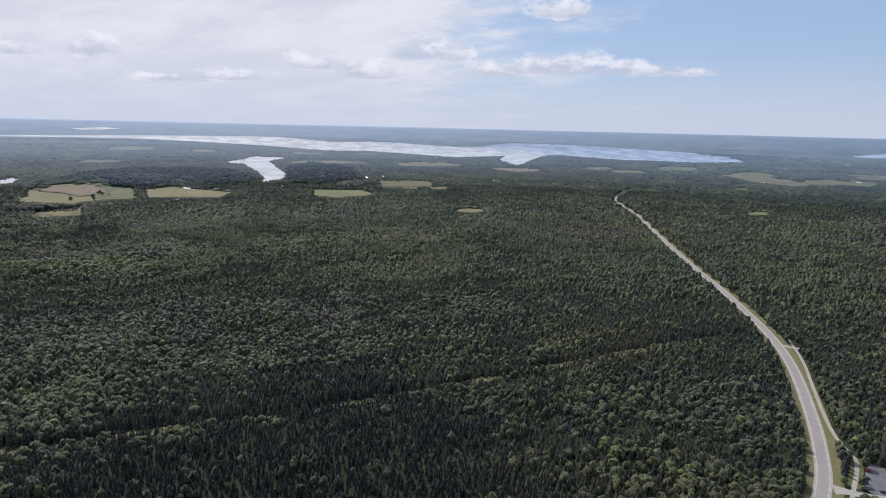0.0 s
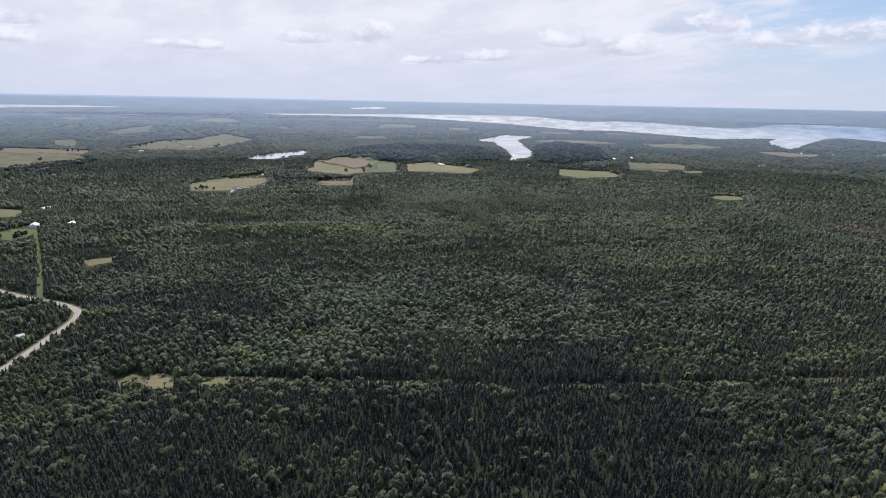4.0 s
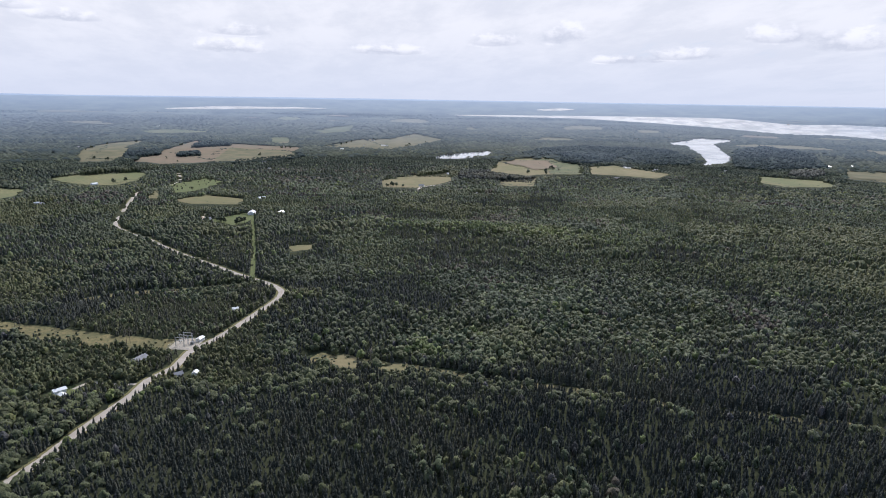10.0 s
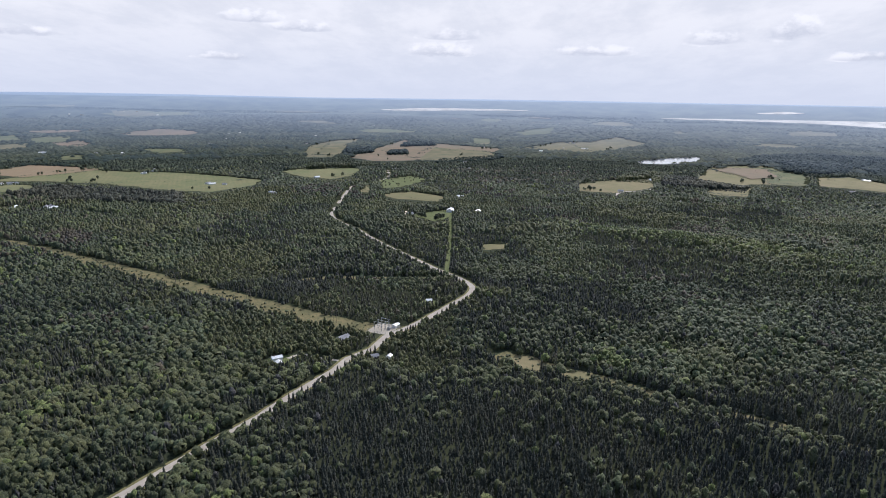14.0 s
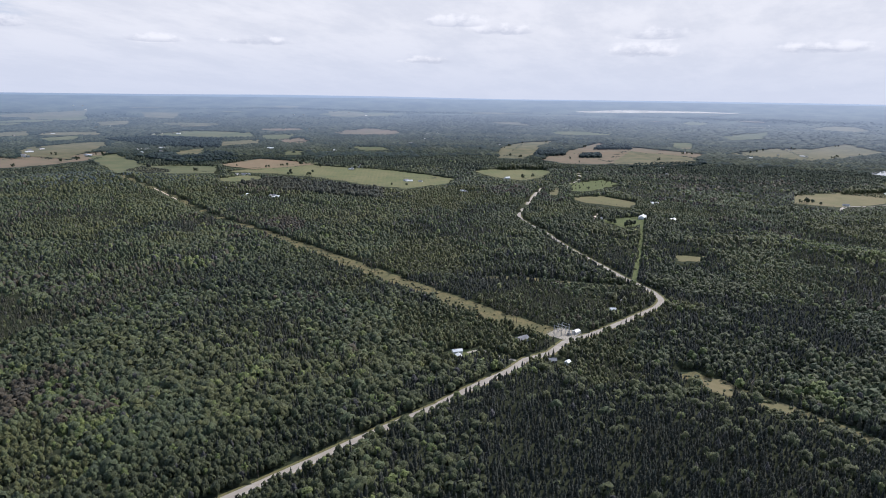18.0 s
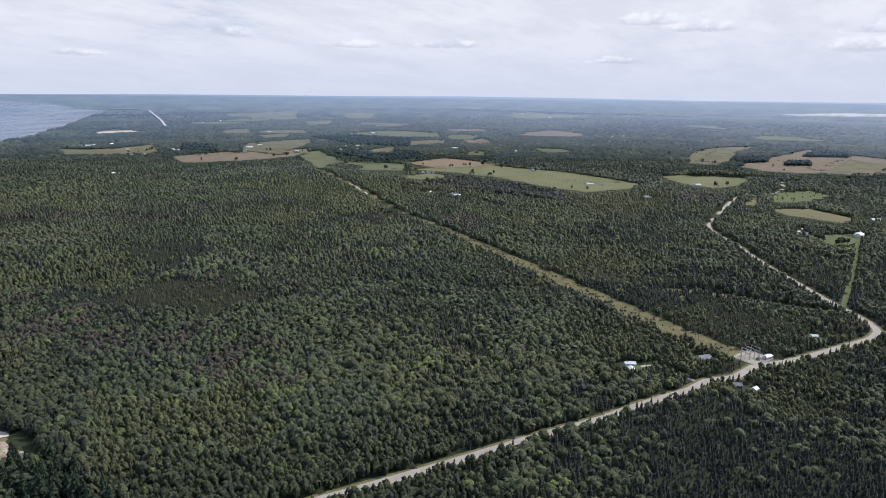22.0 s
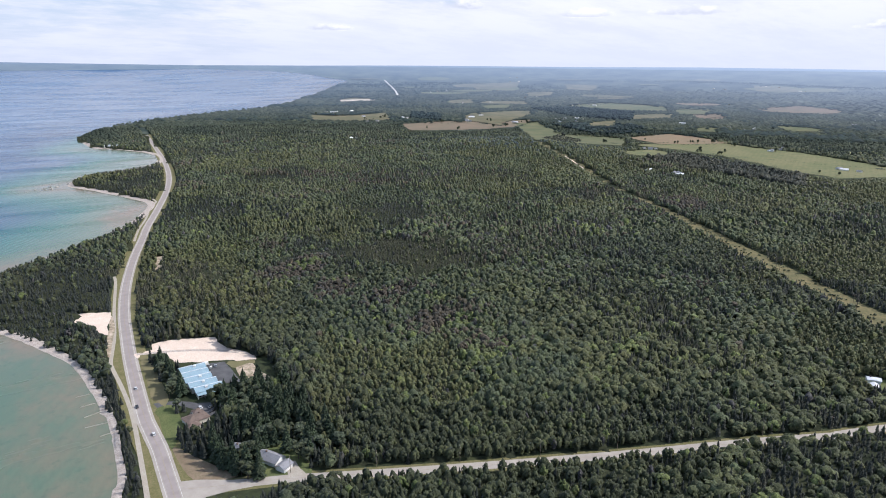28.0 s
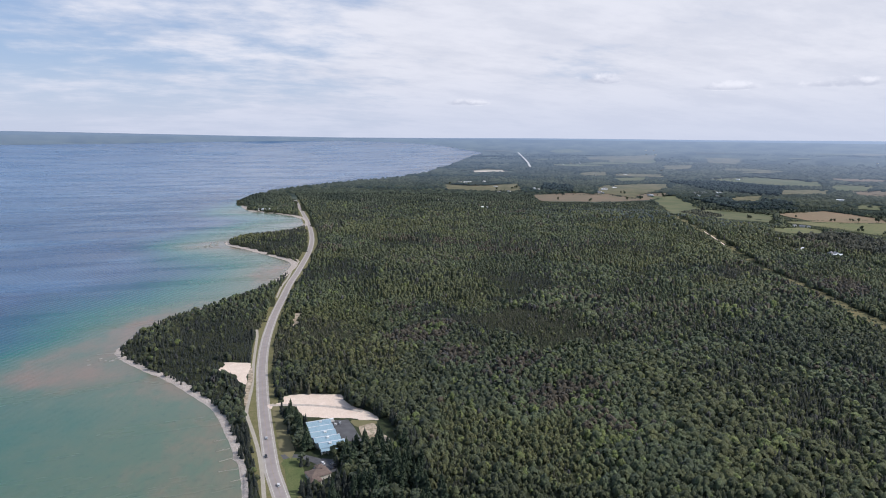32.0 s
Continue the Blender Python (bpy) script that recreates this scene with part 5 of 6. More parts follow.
    tagged(car_copy((cars[0], silver, cars[1])[k % 3], x, y, a, 0.16), "car parked beside the low buildings", group="cars at the buildings")


def trailer(x, y, turn):
    t = base("box_trailer", x, y, turn, "white box trailer parked on the asphalt", "trailer")
    t.location.z = 0.1
    part("body", box(bmesh.new(), -3.6, -1.2, 0.8, 3.6, 1.2, 3.3, 0.08), WHITE, t)
    part("chassis", box(bmesh.new(), -3.7, -0.5, 0.5, 4.8, 0.5, 0.8), STEEL, t)
    for s in (-1, 1):
        for u in (-1.9, -0.9):
            part("wheel", tube(bmesh.new(), (u, s * 0.8, 0.42), (u, s * 1.1, 0.42), 0.42, 0.42, 12), RUBBER, t)


trailer(104, 503, 5)


# ---- substation and poles ----
def gantry(x, y, turn):
    g = base("substation_gantry", x, y, turn, "lattice steel gantry on a gravel pad", "gantry", "substation steelwork")
    for sx in (-4.5, 4.5):
        mast = part("mast", bmesh.new(), STEEL, g)
        bm = bmesh.new()
        for ax in (-0.4, 0.4):
            for ay in (-0.4, 0.4):
                tube(bm, (sx + ax, ay, 0), (sx + ax * 0.6, ay * 0.6, 9.5), 0.09, 0.07, 4)
        for k in range(6):
            z0, z1 = 1.5 * k, 1.5 * (k + 1)
            for sy in (-0.4, 0.4):
                tube(bm, (sx - 0.4, sy, z0), (sx + 0.4, sy, z1), 0.045, 0.045, 4)
                tube(bm, (sx + 0.4, sy, z0), (sx - 0.4, sy, z1), 0.045, 0.045, 4)
        bm.to_mesh(mast.data)
        bm.free()
    for z in (6.2, 9.2):
        part("crossbeam", box(bmesh.new(), -5.2, -0.25, z, 5.2, 0.25, z + 0.35, 0.03), STEEL, g)
    for k in range(5):
        part("insulator", tube(bmesh.new(), (-4 + 2 * k, 0, 6.2), (-4 + 2 * k, 0, 5.0), 0.16, 0.10, 8), BROWN_SHINGLE, g)
    return g


first = gantry(638, 104, 65)
for x, y in ((632, 107), (626, 110)):
    copy_thing(first, at(x, y, 65))


def transformer(x, y, turn):
    t = base("transformer", x, y, turn, "grey transformer on a concrete plinth", "transformer")
    part("plinth", box(bmesh.new(), -2.4, -1.7, 0, 2.4, 1.7, 0.4, 0.04), PATH, t)
    part("tank", box(bmesh.new(), -1.6, -1.1, 0.4, 1.6, 1.1, 3.0, 0.1), STEEL, t)
    for k in range(6):
        part("fin", box(bmesh.new(), -1.5 + 0.55 * k, 1.1, 0.7, -1.38 + 0.55 * k, 1.75, 2.7), STEEL, t)
    for k in range(3):
        part("bushing", tube(bmesh.new(), (-1 + k, 0, 3.0), (-1 + k, 0, 4.4), 0.2, 0.1, 8), BROWN_SHINGLE, t)


transformer(630, 99, 65)
gable_house("control_hut", 639, 93, 65, 8, 5, 2.8, 0.9, WHITE, WHITE_METAL, "white control hut on the gravel pad", 1, category="hut")


def mesh_fence():
    f = base("fence", 631, 104, 65, "grey mesh fence round the substation", "fence")
    for a in range(4):
        u, w, n = ((-13, -12.5), (-13, 12.5), (13, 12.5), (13, -12.5))[a], ((-13, 12.5), (13, 12.5), (13, -12.5), (-13, -12.5))[a], 8
        for k in range(n):
            x, y = u[0] + (w[0] - u[0]) * k / n, u[1] + (w[1] - u[1]) * k / n
            part("post", tube(bmesh.new(), (x, y, 0), (x, y, 2.4), 0.05, 0.05, 5), STEEL, f)
        for z in (0.3, 1.3, 2.3):
            part("rail", tube(bmesh.new(), (*u, z), (*w, z), 0.03, 0.03, 4), STEEL, f)


mesh_fence()


def pole(x, y, turn):
    p = base("utility_pole", x, y, turn, "weathered timber pole with a crossarm", "pole", "poles along the side road")
    part("shaft", tube(bmesh.new(), (0, 0, 0), (0, 0, 12), 0.17, 0.11, 8), TIMBER, p)
    part("crossarm", box(bmesh.new(), -1.3, -0.07, 10.9, 1.3, 0.07, 11.05), TIMBER, p)
    for u in (-1.2, -0.4, 0.4, 1.2):
        part("insulator", tube(bmesh.new(), (u, 0, 11.05), (u, 0, 11.3), 0.06, 0.04, 6), WHITE, p)
    return p


def along(line, start, step, count, side):
    """Spots beside a line of the plan, with the way that it runs there."""
    p = np.array(line)
    s = np.concatenate([[0], np.cumsum(np.hypot(*np.diff(p, axis=0).T))])
    out = []
    for k in range(count):
        d = start + k * step
        x, y = np.interp(d, s, p[:, 0]), np.interp(d, s, p[:, 1])
        x2, y2 = np.interp(d + 4, s, p[:, 0]), np.interp(d + 4, s, p[:, 1])
        a = math.atan2(y2 - y, x2 - x)
        out.append((x - side * math.sin(a), y + side * math.cos(a), math.degrees(a)))
    return out


spots = along(cross, 60, 52, 22, 6.0)
first = pole(spots[0][0], spots[0][1], spots[0][2] + 90)
for x, y, a in spots[1:]:
    copy_thing(first, at(x, y, a + 90))


def h_frame(x, y, turn):
    p = base("transmission_pole", x, y, turn, "twin timber poles joined by a crossarm", "pole", "poles in the clearing")
    for s in (-2.6, 2.6):
        part("shaft", tube(bmesh.new(), (s, 0, 0), (s, 0, 17), 0.24, 0.15, 8), TIMBER, p)
    part("crossarm", box(bmesh.new(), -5.2, -0.14, 15.0, 5.2, 0.14, 15.3), TIMBER, p)
    for a, b in (((-2.6, 9), (2.6, 14)), ((2.6, 9), (-2.6, 14))):
        part("brace", tube(bmesh.new(), (a[0], 0, a[1]), (b[0], 0, b[1]), 0.09, 0.09, 5), TIMBER, p)
    for u in (-4.8, 0, 4.8):
        part("insulator", tube(bmesh.new(), (u, 0, 15.0), (u, 0, 13.8), 0.13, 0.08, 6), BROWN_SHINGLE, p)
    return p


spots = along(swath_n[::-1], 50, 130, 11, 3.0) + along(swath_s, 60, 130, 6, 0.0)
first = h_frame(spots[0][0], spots[0][1], spots[0][2] + 90)
for x, y, a in spots[1:]:
    copy_thing(first, at(x, y, a + 90))

# ---- groynes and stones in the shallows ----
for a, b in (((12, 503), (21, 503)), ((13, 485), (23, 486)), ((14, 468), (26, 471)), ((13, 453), (28, 452)), ((20, 436), (28, 437))):
    g = tagged(new("groyne"), "low timber groyne running into the shallows", "groyne", "groynes off the beach")
    d = math.hypot(b[0] - a[0], b[1] - a[1])
    g.matrix_basis = pose(a[0], a[1], -0.9, 0, 0, math.degrees(math.atan2(b[1] - a[1], b[0] - a[0])))
    part("plank_wall", box(bmesh.new(), 0, -0.12, 0, d, 0.12, 0.85, 0.02), PALE_TIMBER, g)
    for k in range(5):
        part("stake", tube(bmesh.new(), (k * d / 4, 0.18, -0.4), (k * d / 4, 0.18, 1.15), 0.13, 0.1, 6), TIMBER, g)
for x, y, n in ((39, 1434, 9), (67, 1475, 7), (52, 1452, 6), (-88, 735, 8)):
    for k in range(n):
        bm = bmesh.new()
        bmesh.ops.create_icosphere(bm, subdivisions=1, radius=rng.uniform(1.2, 2.6))
        for v in bm.verts:
            v.co = Vector((v.co.x * 1.4, v.co.y, v.co.z * 0.55)) * rng.uniform(0.8, 1.15)
        s = part("boulder", bm, STONE)
        s.location = (x + rng.uniform(-16, 16), y + rng.uniform(-9, 9), -0.6)
        tagged(s, "grey boulder breaking the surface of the shallows", "boulder", "boulders in the shallows")


# ---- single trees ----
def clumps(bm, rng, centres, sizes, sides=6):
    for c, s in zip(centres, sizes):
        bmesh.ops.create_icosphere(bm, subdivisions=1, radius=s, matrix=Matrix.Translation(c) @ Matrix.Diagonal((1.15, 1.15, 0.8, 1)))
    for v in bm.verts:
        v.co += Vector(rng.uniform(-0.28, 0.28, 3)) * 1.0
    return bm


def broad_tree(x, y, mat, seed, tall=11.0):
    rng = np.random.default_rng(seed)
    t = base("broadleaf_tree", x, y, 0, "full green broadleaf tree standing by itself", "tree", "single broadleaf trees")
    bm = tube(bmesh.new(), (0, 0, 0), (0.1, 0.05, tall * 0.55), 0.34, 0.16, 8)
    for k in range(5):
        a = k * 1.3
        tube(bm, (0, 0, tall * (0.22 + 0.05 * k)), (2.2 * math.cos(a), 2.2 * math.sin(a), tall * (0.45 + 0.05 * k)), 0.13, 0.05, 5)
    part("trunk", bm, BARK, t)
    cs = [Vector((2.6 * math.cos(a) * q, 2.6 * math.sin(a) * q, tall * h)) for a, q, h in zip(rng.uniform(0, 6.3, 17), rng.uniform(0.25, 1.1, 17), rng.uniform(0.36, 0.86, 17))]
    part("crown", clumps(bmesh.new(), rng, cs, rng.uniform(1.0, 1.8, 17)), mat, t)
    return t


def pine_tree(x, y, seed, tall=16.0):
    """A tall white pine: a bare foot and ragged flat tiers of needles."""
    rng = np.random.default_rng(seed)
    t = base("pine_tree", x, y, 0, "tall dark pine with ragged tiers of branches", "tree", "pines round the buildings")
    bm = tube(bmesh.new(), (0, 0, 0), (0, 0, tall * 0.95), 0.36, 0.06, 8)
    part("trunk", bm, BARK, t)
    bm = bmesh.new()
    for k in range(12):
        z = tall * (0.16 + 0.80 * k / 12)
        reach = 4.0 * (1 - 0.80 * k / 12)
        n = 6
        for j in range(n):
            a = 2 * math.pi * (j + 0.37 * k + rng.uniform(-0.25, 0.25)) / n
            l = reach * rng.uniform(0.65, 1.15)
            m = Matrix.Translation((0.55 * l * math.cos(a), 0.55 * l * math.sin(a), z - 0.12 * l + rng.uniform(-0.3, 0.3))) @ Matrix.Rotation(a, 4, "Z") @ Matrix.Rotation(0.22, 4, "Y") @ Matrix.Diagonal((0.62 * l, 0.36 * l, 0.55 + 0.06 * l, 1))
            bmesh.ops.create_icosphere(bm, subdivisions=1, radius=1.0, matrix=m) if k % 3 == 0 else bmesh.ops.create_cone(bm, segments=6, radius1=1.0, radius2=0.15, depth=1.2, cap_ends=True, matrix=m)
    tube(bm, (0, 0, tall * 0.9), (0, 0, tall * 1.04), 0.5, 0.02, 6)
    for v in bm.verts:
        v.co += Vector(rng.uniform(-0.16, 0.16, 3))
    part("crown", bm, PINE, t)
    return t


PINE = foliage("pine_needles", (0.041, 0.064, 0.031), (0.086, 0.114, 0.050), (0.103, 0.119, 0.054), 0.1, 0.7)
KEEP_OFF = [(82.5, 105.5, 448, 500), (62, 97, 389, 440), (86, 99, 358, 374), (99, 115, 330, 357), (74, 97, 420, 447)]


def yard_spots(n, seed):
    rng = np.random.default_rng(seed)
    out = []
    while len(out) < n:
        x, y = rng.uniform(62, 148), rng.uniform(332, 548)
        if x < 82 and 440 < y < 545 or x >= 82 and y < 470 or (x < 90 and y < 440):
            if any(a - 2.5 < x < b + 2.5 and c - 2.5 < y < d + 2.5 for a, b, c, d in KEEP_OFF):
                continue
            q = np.array([(x, y)])
            if away(q, highway)[0] < 17 or away(q, cross)[0] < 8 or any(inside(q, o)[0] for k, o in PATCHES.values()):
                continue
            if away(q, [(55, 456), (63, 457), (74, 452), (84, 440)])[0] < 6 or away(q, [(110, 322), (108, 333), (112, 342)])[0] < 6 or (56 < x < 76 and 345 < y < 397):
                continue
            if x > 80 and y > 500 or any(inside(q, o)[0] for o in YARDS):
                continue
            if all((x - a) ** 2 + (y - b) ** 2 > 20 for a, b in out):
                out.append((x, y))
    return out


YARD = yard_spots(112, 8) + [(92.5, 353), (96, 339.5), (88, 337), (94, 334), (121, 340), (124, 336), (128, 338), (118, 352), (113, 366), (84, 352), (79, 359), (86, 343), (100, 359)]
pines = [pine_tree(YARD[k][0], YARD[k][1], 60 + k, 14.0 + 1.5 * k) for k in range(3)]
maples = [broad_tree(1500, 620, MAPLE, 70), broad_tree(1560, 700, ASPEN, 71, 9.5), broad_tree(1700, 1080, MAPLE, 72, 13)]
for k, (x, y) in enumerate(YARD[3:]):
    r = rng.random()
    if r < 0.55:
        copy_thing(pines[k % 3], at(x, y, rng.uniform(0, 360), rng.uniform(0.9, 1.4)))
    else:
        tagged(copy_thing(maples[k % 3], at(x, y, rng.uniform(0, 360), rng.uniform(0.9, 1.35))), "full green broadleaf tree among pines", group="trees round the buildings")
for key in ("field_green_big", "field_green_l", "field_tan_b", "field_tan_a", "field_brown_n", "field_e3", "field_e1", "field_olive", "field_brown_m", "field_e2", "orchard", "field_pale_n", "lawn_e"):
    o = PATCHES[key][1]
    c = np.mean(o, axis=0)
    n = 24 if key == "orchard" else 8
    for k in range(n):
        i = int(rng.integers(0, len(o)))
        u = rng.uniform(0, 1)
        e = np.array(o[i]) * u + np.array(o[(i + 1) % len(o)]) * (1 - u)
        e = c + (e - c) * rng.uniform(0.3 if key == "orchard" else 0.72, 1.0)
        for j in range(1 if key == "orchard" else int(rng.integers(1, 4))):
            copy_thing(maples[(k + j) % 3], at(e[0] + 9 * j * rng.uniform(-1, 1), e[1] + 9 * j * rng.uniform(-1, 1), rng.uniform(0, 360), 0.5 if key == "orchard" else rng.uniform(0.7, 1.35)))

# ---- woods ----
def crown_cone(rng, tiers, sides):
    """A spruce: drooping skirts of branches, one above the other, narrowing to the tip."""
    v, f = [], []
    for k in range(tiers):
        z0, z1 = 0.08 + 0.80 * k / tiers, 0.08 + 0.80 * (k + 1.55) / tiers
        rad = 0.5 * (1 - 0.80 * k / tiers)
        b = len(v)
        for s in range(sides):
            a = 2 * math.pi * (s + 0.5 * k + rng.uniform(-0.2, 0.2)) / sides
            q = rad * rng.uniform(0.65, 1.2)
            v.append((q * math.cos(a), q * math.sin(a), z0 + rng.uniform(-0.05, 0.03)))
        v.append((rng.uniform(-0.02, 0.02), rng.uniform(-0.02, 0.02), min(z1, 1.0) if k < tiers - 1 else 1.0))
        f += [(b + s, b + (s + 1) % sides, b + sides) for s in range(sides)]
    return np.array(v), np.array(f)


def crown_egg(rng, sides, rings):
    """An upright rounded crown with a ragged side, widest below the middle."""
    v, f = [], []
    lean = rng.uniform(-0.07, 0.07, 2)
    for k, (zz, rad) in enumerate(rings):
        for s in range(sides):
            a = 2 * math.pi * (s + 0.5 * k + rng.uniform(-0.28, 0.28)) / sides
            q = rad * rng.uniform(0.66, 1.24)
            v.append((q * math.cos(a) + lean[0] * zz, q * math.sin(a) + lean[1] * zz, zz + rng.uniform(-0.13, 0.13)))
    v.append((rng.uniform(-0.10, 0.10) + lean[0], rng.uniform(-0.10, 0.10) + lean[1], rng.uniform(0.94, 1.04)))
    for k in range(len(rings) - 1):
        for s in range(sides):
            n, b = (s + 1) % sides, k * sides
            f += [(b + s, b + n, b + sides + s), (b + n, b + sides + n, b + sides + s)]
    top = sides * (len(rings) - 1)
    f += [(top + s, top + (s + 1) % sides, len(v) - 1) for s in range(sides)]
    return np.array(v), np.array(f)


def crown_leafy(rng, clumps, sides, slim=0.0):
    """A crown of leafy clumps, each a low ragged tuft that leans its own way, round a small core."""
    v, f = [], []
    fat = rng.uniform(0.36, 0.44)
    for k in range(clumps):
        u = (k + 0.4) / clumps
        a, drop = 2.4 * k + rng.uniform(-0.45, 0.45), math.acos(1 - 1.42 * u)
        out = fat * math.sin(drop) * rng.uniform(0.75, 1.15) * (1 - slim * math.cos(drop))
        c = Vector((out * math.cos(a), out * math.sin(a), 0.56 + 0.36 * math.cos(drop) * rng.uniform(0.85, 1.15)))
        n = Vector((math.sin(drop) * math.cos(a), math.sin(drop) * math.sin(a), 0.35 + math.cos(drop))) + Vector(rng.uniform(-0.35, 0.35, 3))
        n.normalize()
        e = n.orthogonal().normalized()
        w = n.cross(e)
        s = rng.uniform(0.75, 1.3) * 0.82 / math.sqrt(clumps)
        b = len(v)
        for j in range(sides):
            t = 2 * math.pi * (j + rng.uniform(-0.3, 0.3)) / sides
            v.append(tuple(c + s * rng.uniform(0.7, 1.25) * (e * math.cos(t) + w * math.sin(t)) - n * s * rng.uniform(0.1, 0.5)))
        v.append(tuple(c + n * s * rng.uniform(0.35, 0.7)))
        f += [(b + j, b + (j + 1) % sides, b + sides) for j in range(sides)]
    b = len(v)
    for j in range(4):
        v.append((0.36 * math.cos(1.57 * j), 0.36 * math.sin(1.57 * j), 0.22))
    v.append((0, 0, 0.80))
    f += [(b + j, b + (j + 1) % 4, b + 4) for j in range(4)]
    return np.array(v), np.array(f)


def crown_dome(rng, sides, slim=1.0):
    """A broad low crown of few faces with a flattish, tilted top."""
    v = []
    for zz, rad in ((0.30, 0.54), (0.86, 0.45 * slim)):
        for s in range(sides):
            a = 2 * math.pi * (s + rng.uniform(-0.3, 0.3)) / sides
            q = rad * rng.uniform(0.7, 1.25)
            v.append((q * math.cos(a), q * math.sin(a), zz + rng.uniform(-0.10, 0.10)))
    v.append((rng.uniform(-0.1, 0.1), rng.uniform(-0.1, 0.1), rng.uniform(0.98, 1.08)))
    f = []
    for s in range(sides):
        n = (s + 1) % sides
        f += [(s, n, sides + s), (n, sides + n, sides + s), (sides + s, sides + n, 2 * sides)]
    return np.array(v), np.array(f)


def wavy(p, size, seed):
    """Smooth uneven field over the plan, about -1 to 1."""
    rng = np.random.default_rng(seed)
    out = np.zeros(len(p))
    for k in range(9):
        a, s = rng.uniform(0, 2 * math.pi), size * rng.uniform(0.5, 1.6)
        out += np.sin((p[:, 0] * math.cos(a) + p[:, 1] * math.sin(a)) / s * 2 * math.pi + rng.uniform(0, 7) + 1.3 * np.sin(p[:, 1] / s * 2.1 + k))
    return out / 3.2


def open_land(p, grow=0.0):
    """Where no wood stands."""
    o = inside(p, bay) | (away(p, shore) < 4.4 + 4.5 * np.clip((p[:, 1] - 1000) / 200, 0, 1))
    o |= away(p, highway) < 11.5 + grow + 2.5 * np.clip((np.hypot(*p.T) - 900) / 300, 0, 1)
    o |= away(p, cross) < 7.4 + grow + 2.0 * np.clip((np.hypot(*p.T) - 650) / 250, 0, 1)
    o |= away(p, swath_n) < 13.0 + 4.0 * np.clip((700 - p[:, 1]) / 300, 0, 1) + 3.0 * wavy(p, 60, 3) + 2.5 * wavy(p, 22, 13)
    o |= away(p, swath_s) < 5.0 + 3 * wavy(p, 70, 4) + (6 + 4 * wavy(p, 25, 5)) * np.clip((p[:, 1] + 100) / 40, 0, 1)
    o |= away(p, drive) < 4.6
    o |= away(p, path_line) < 3.5
    for kind, outline in PATCHES.values():
        o |= inside(p, outline)
        if math.hypot(*outline[0]) > 1000:
            o |= inside(p * 1.01, outline)
    for line, wide in CUTS:
        o |= away(p, line) < wide
    o |= inside(p * 1.03, PATCHES["sand_w"][1]) | inside(p * 1.02, PATCHES["gravel_lot"][1])
    for outline in YARDS:
        o |= inside(p, outline)
    for x, y, r in GAPS:
        o |= np.hypot(p[:, 0] - x, p[:, 1] - y) < r
    return o


def scatter(near, far, gap, seed):
    """Uneven spots over the seen sector of the plan between two distances."""
    rng = np.random.default_rng(seed)
    gx, gy = np.meshgrid(np.arange(-far * 0.3, far, gap), np.arange(-far, far, gap))
    p = np.stack([gx.ravel(), gy.ravel()], 1)
    p += rng.uniform(-0.48, 0.48, p.shape) * gap
    d, a = np.hypot(*p.T), np.degrees(np.arctan2(p[:, 1], p[:, 0]))
    p = p[(d > near) & (d < far) & (a > -89) & (a < 106)]
    return p[~open_land(p)]


class Stands:
    """The wood is a patchwork of stands with ragged borders, each with its own age, height and mix."""
    rng = np.random.default_rng(77)
    n = 820
    a, d = np.radians(rng.uniform(-92, 108, n)), 2750 * np.sqrt(rng.uniform(0.01, 1, n))
    seeds = np.column_stack([d * np.cos(a), d * np.sin(a)])
    high, zone, pale, age, girth = rng.uniform(0.84, 1.34, n), rng.normal(0, 0.60, n), rng.normal(0, 0.50, n), rng.random(n), rng.uniform(0.76, 1.26, n)


def stand_of(p, seed):
    rng = np.random.default_rng(seed)
    w = p + np.column_stack([26 * wavy(p, 130, 31) + 10 * wavy(p, 40, 33), 26 * wavy(p, 130, 32) + 10 * wavy(p, 40, 34)]) + rng.normal(0, 6, p.shape)
    out = np.empty(len(p), int)
    for i in range(0, len(p), 20000):
        c = w[i:i + 20000]
        out[i:i + 20000] = ((c[:, None, :] - Stands.seeds[None]) ** 2).sum(-1).argmin(1)
    return out


def stature(p, own):
    """How tall the wood stands: by its stand, rising and falling within it, lower beside roads and rides."""
    h = Stands.high[own] * (1 + 0.10 * wavy(p, 55, 41))
    edge = np.minimum(np.minimum(away(p, highway[::4]), away(p, cross[::2])), np.minimum(away(p, swath_n[::5]), away(p, drive[::4])))
    near = np.clip((edge - 8) / 30, 0, 1)
    h = np.minimum(h, 1.0) * (1 - near) + h * near
    line = np.array(swath_s)
    west = (p[:, 0] - np.interp(p[:, 1], line[::-1, 1], line[::-1, 0])) < 0
    side = np.where(np.abs(p[:, 1] + 430) < 420, np.clip(1 - (away(p, swath_s[::4]) - 6) / 34, 0, 1), 0)
    h = h * (0.62 + 0.38 * np.clip((away(p, shore[::4]) - 6) / 22, 0, 1))
    far = np.clip((np.hypot(*p.T) - 1200) / 500, 0, 1)
    cut = np.ones(len(p))
    for key in ("ride_a", "ride_b"):
        for u, low in ((1.06, 0.6), (1.03, 0.35)):
            cut = np.where(inside(p * u, PATCHES[key][1]), low, cut)
    for kind, outline in PATCHES.values():  # low young wood stands before the far fields and lakes
        if math.hypot(*outline[0]) > 1000:
            for u, low in ((1.062, 0.72), (1.044, 0.48), (1.026, 0.25)):
                cut = np.where(inside(p * u, outline), np.minimum(cut, low), cut)
    return cut * np.clip(h + side * np.where(west, -0.25, np.where(p[:, 1] < -120, 0.16, -0.2)), 0.55, 1.6 - 0.5 * far)


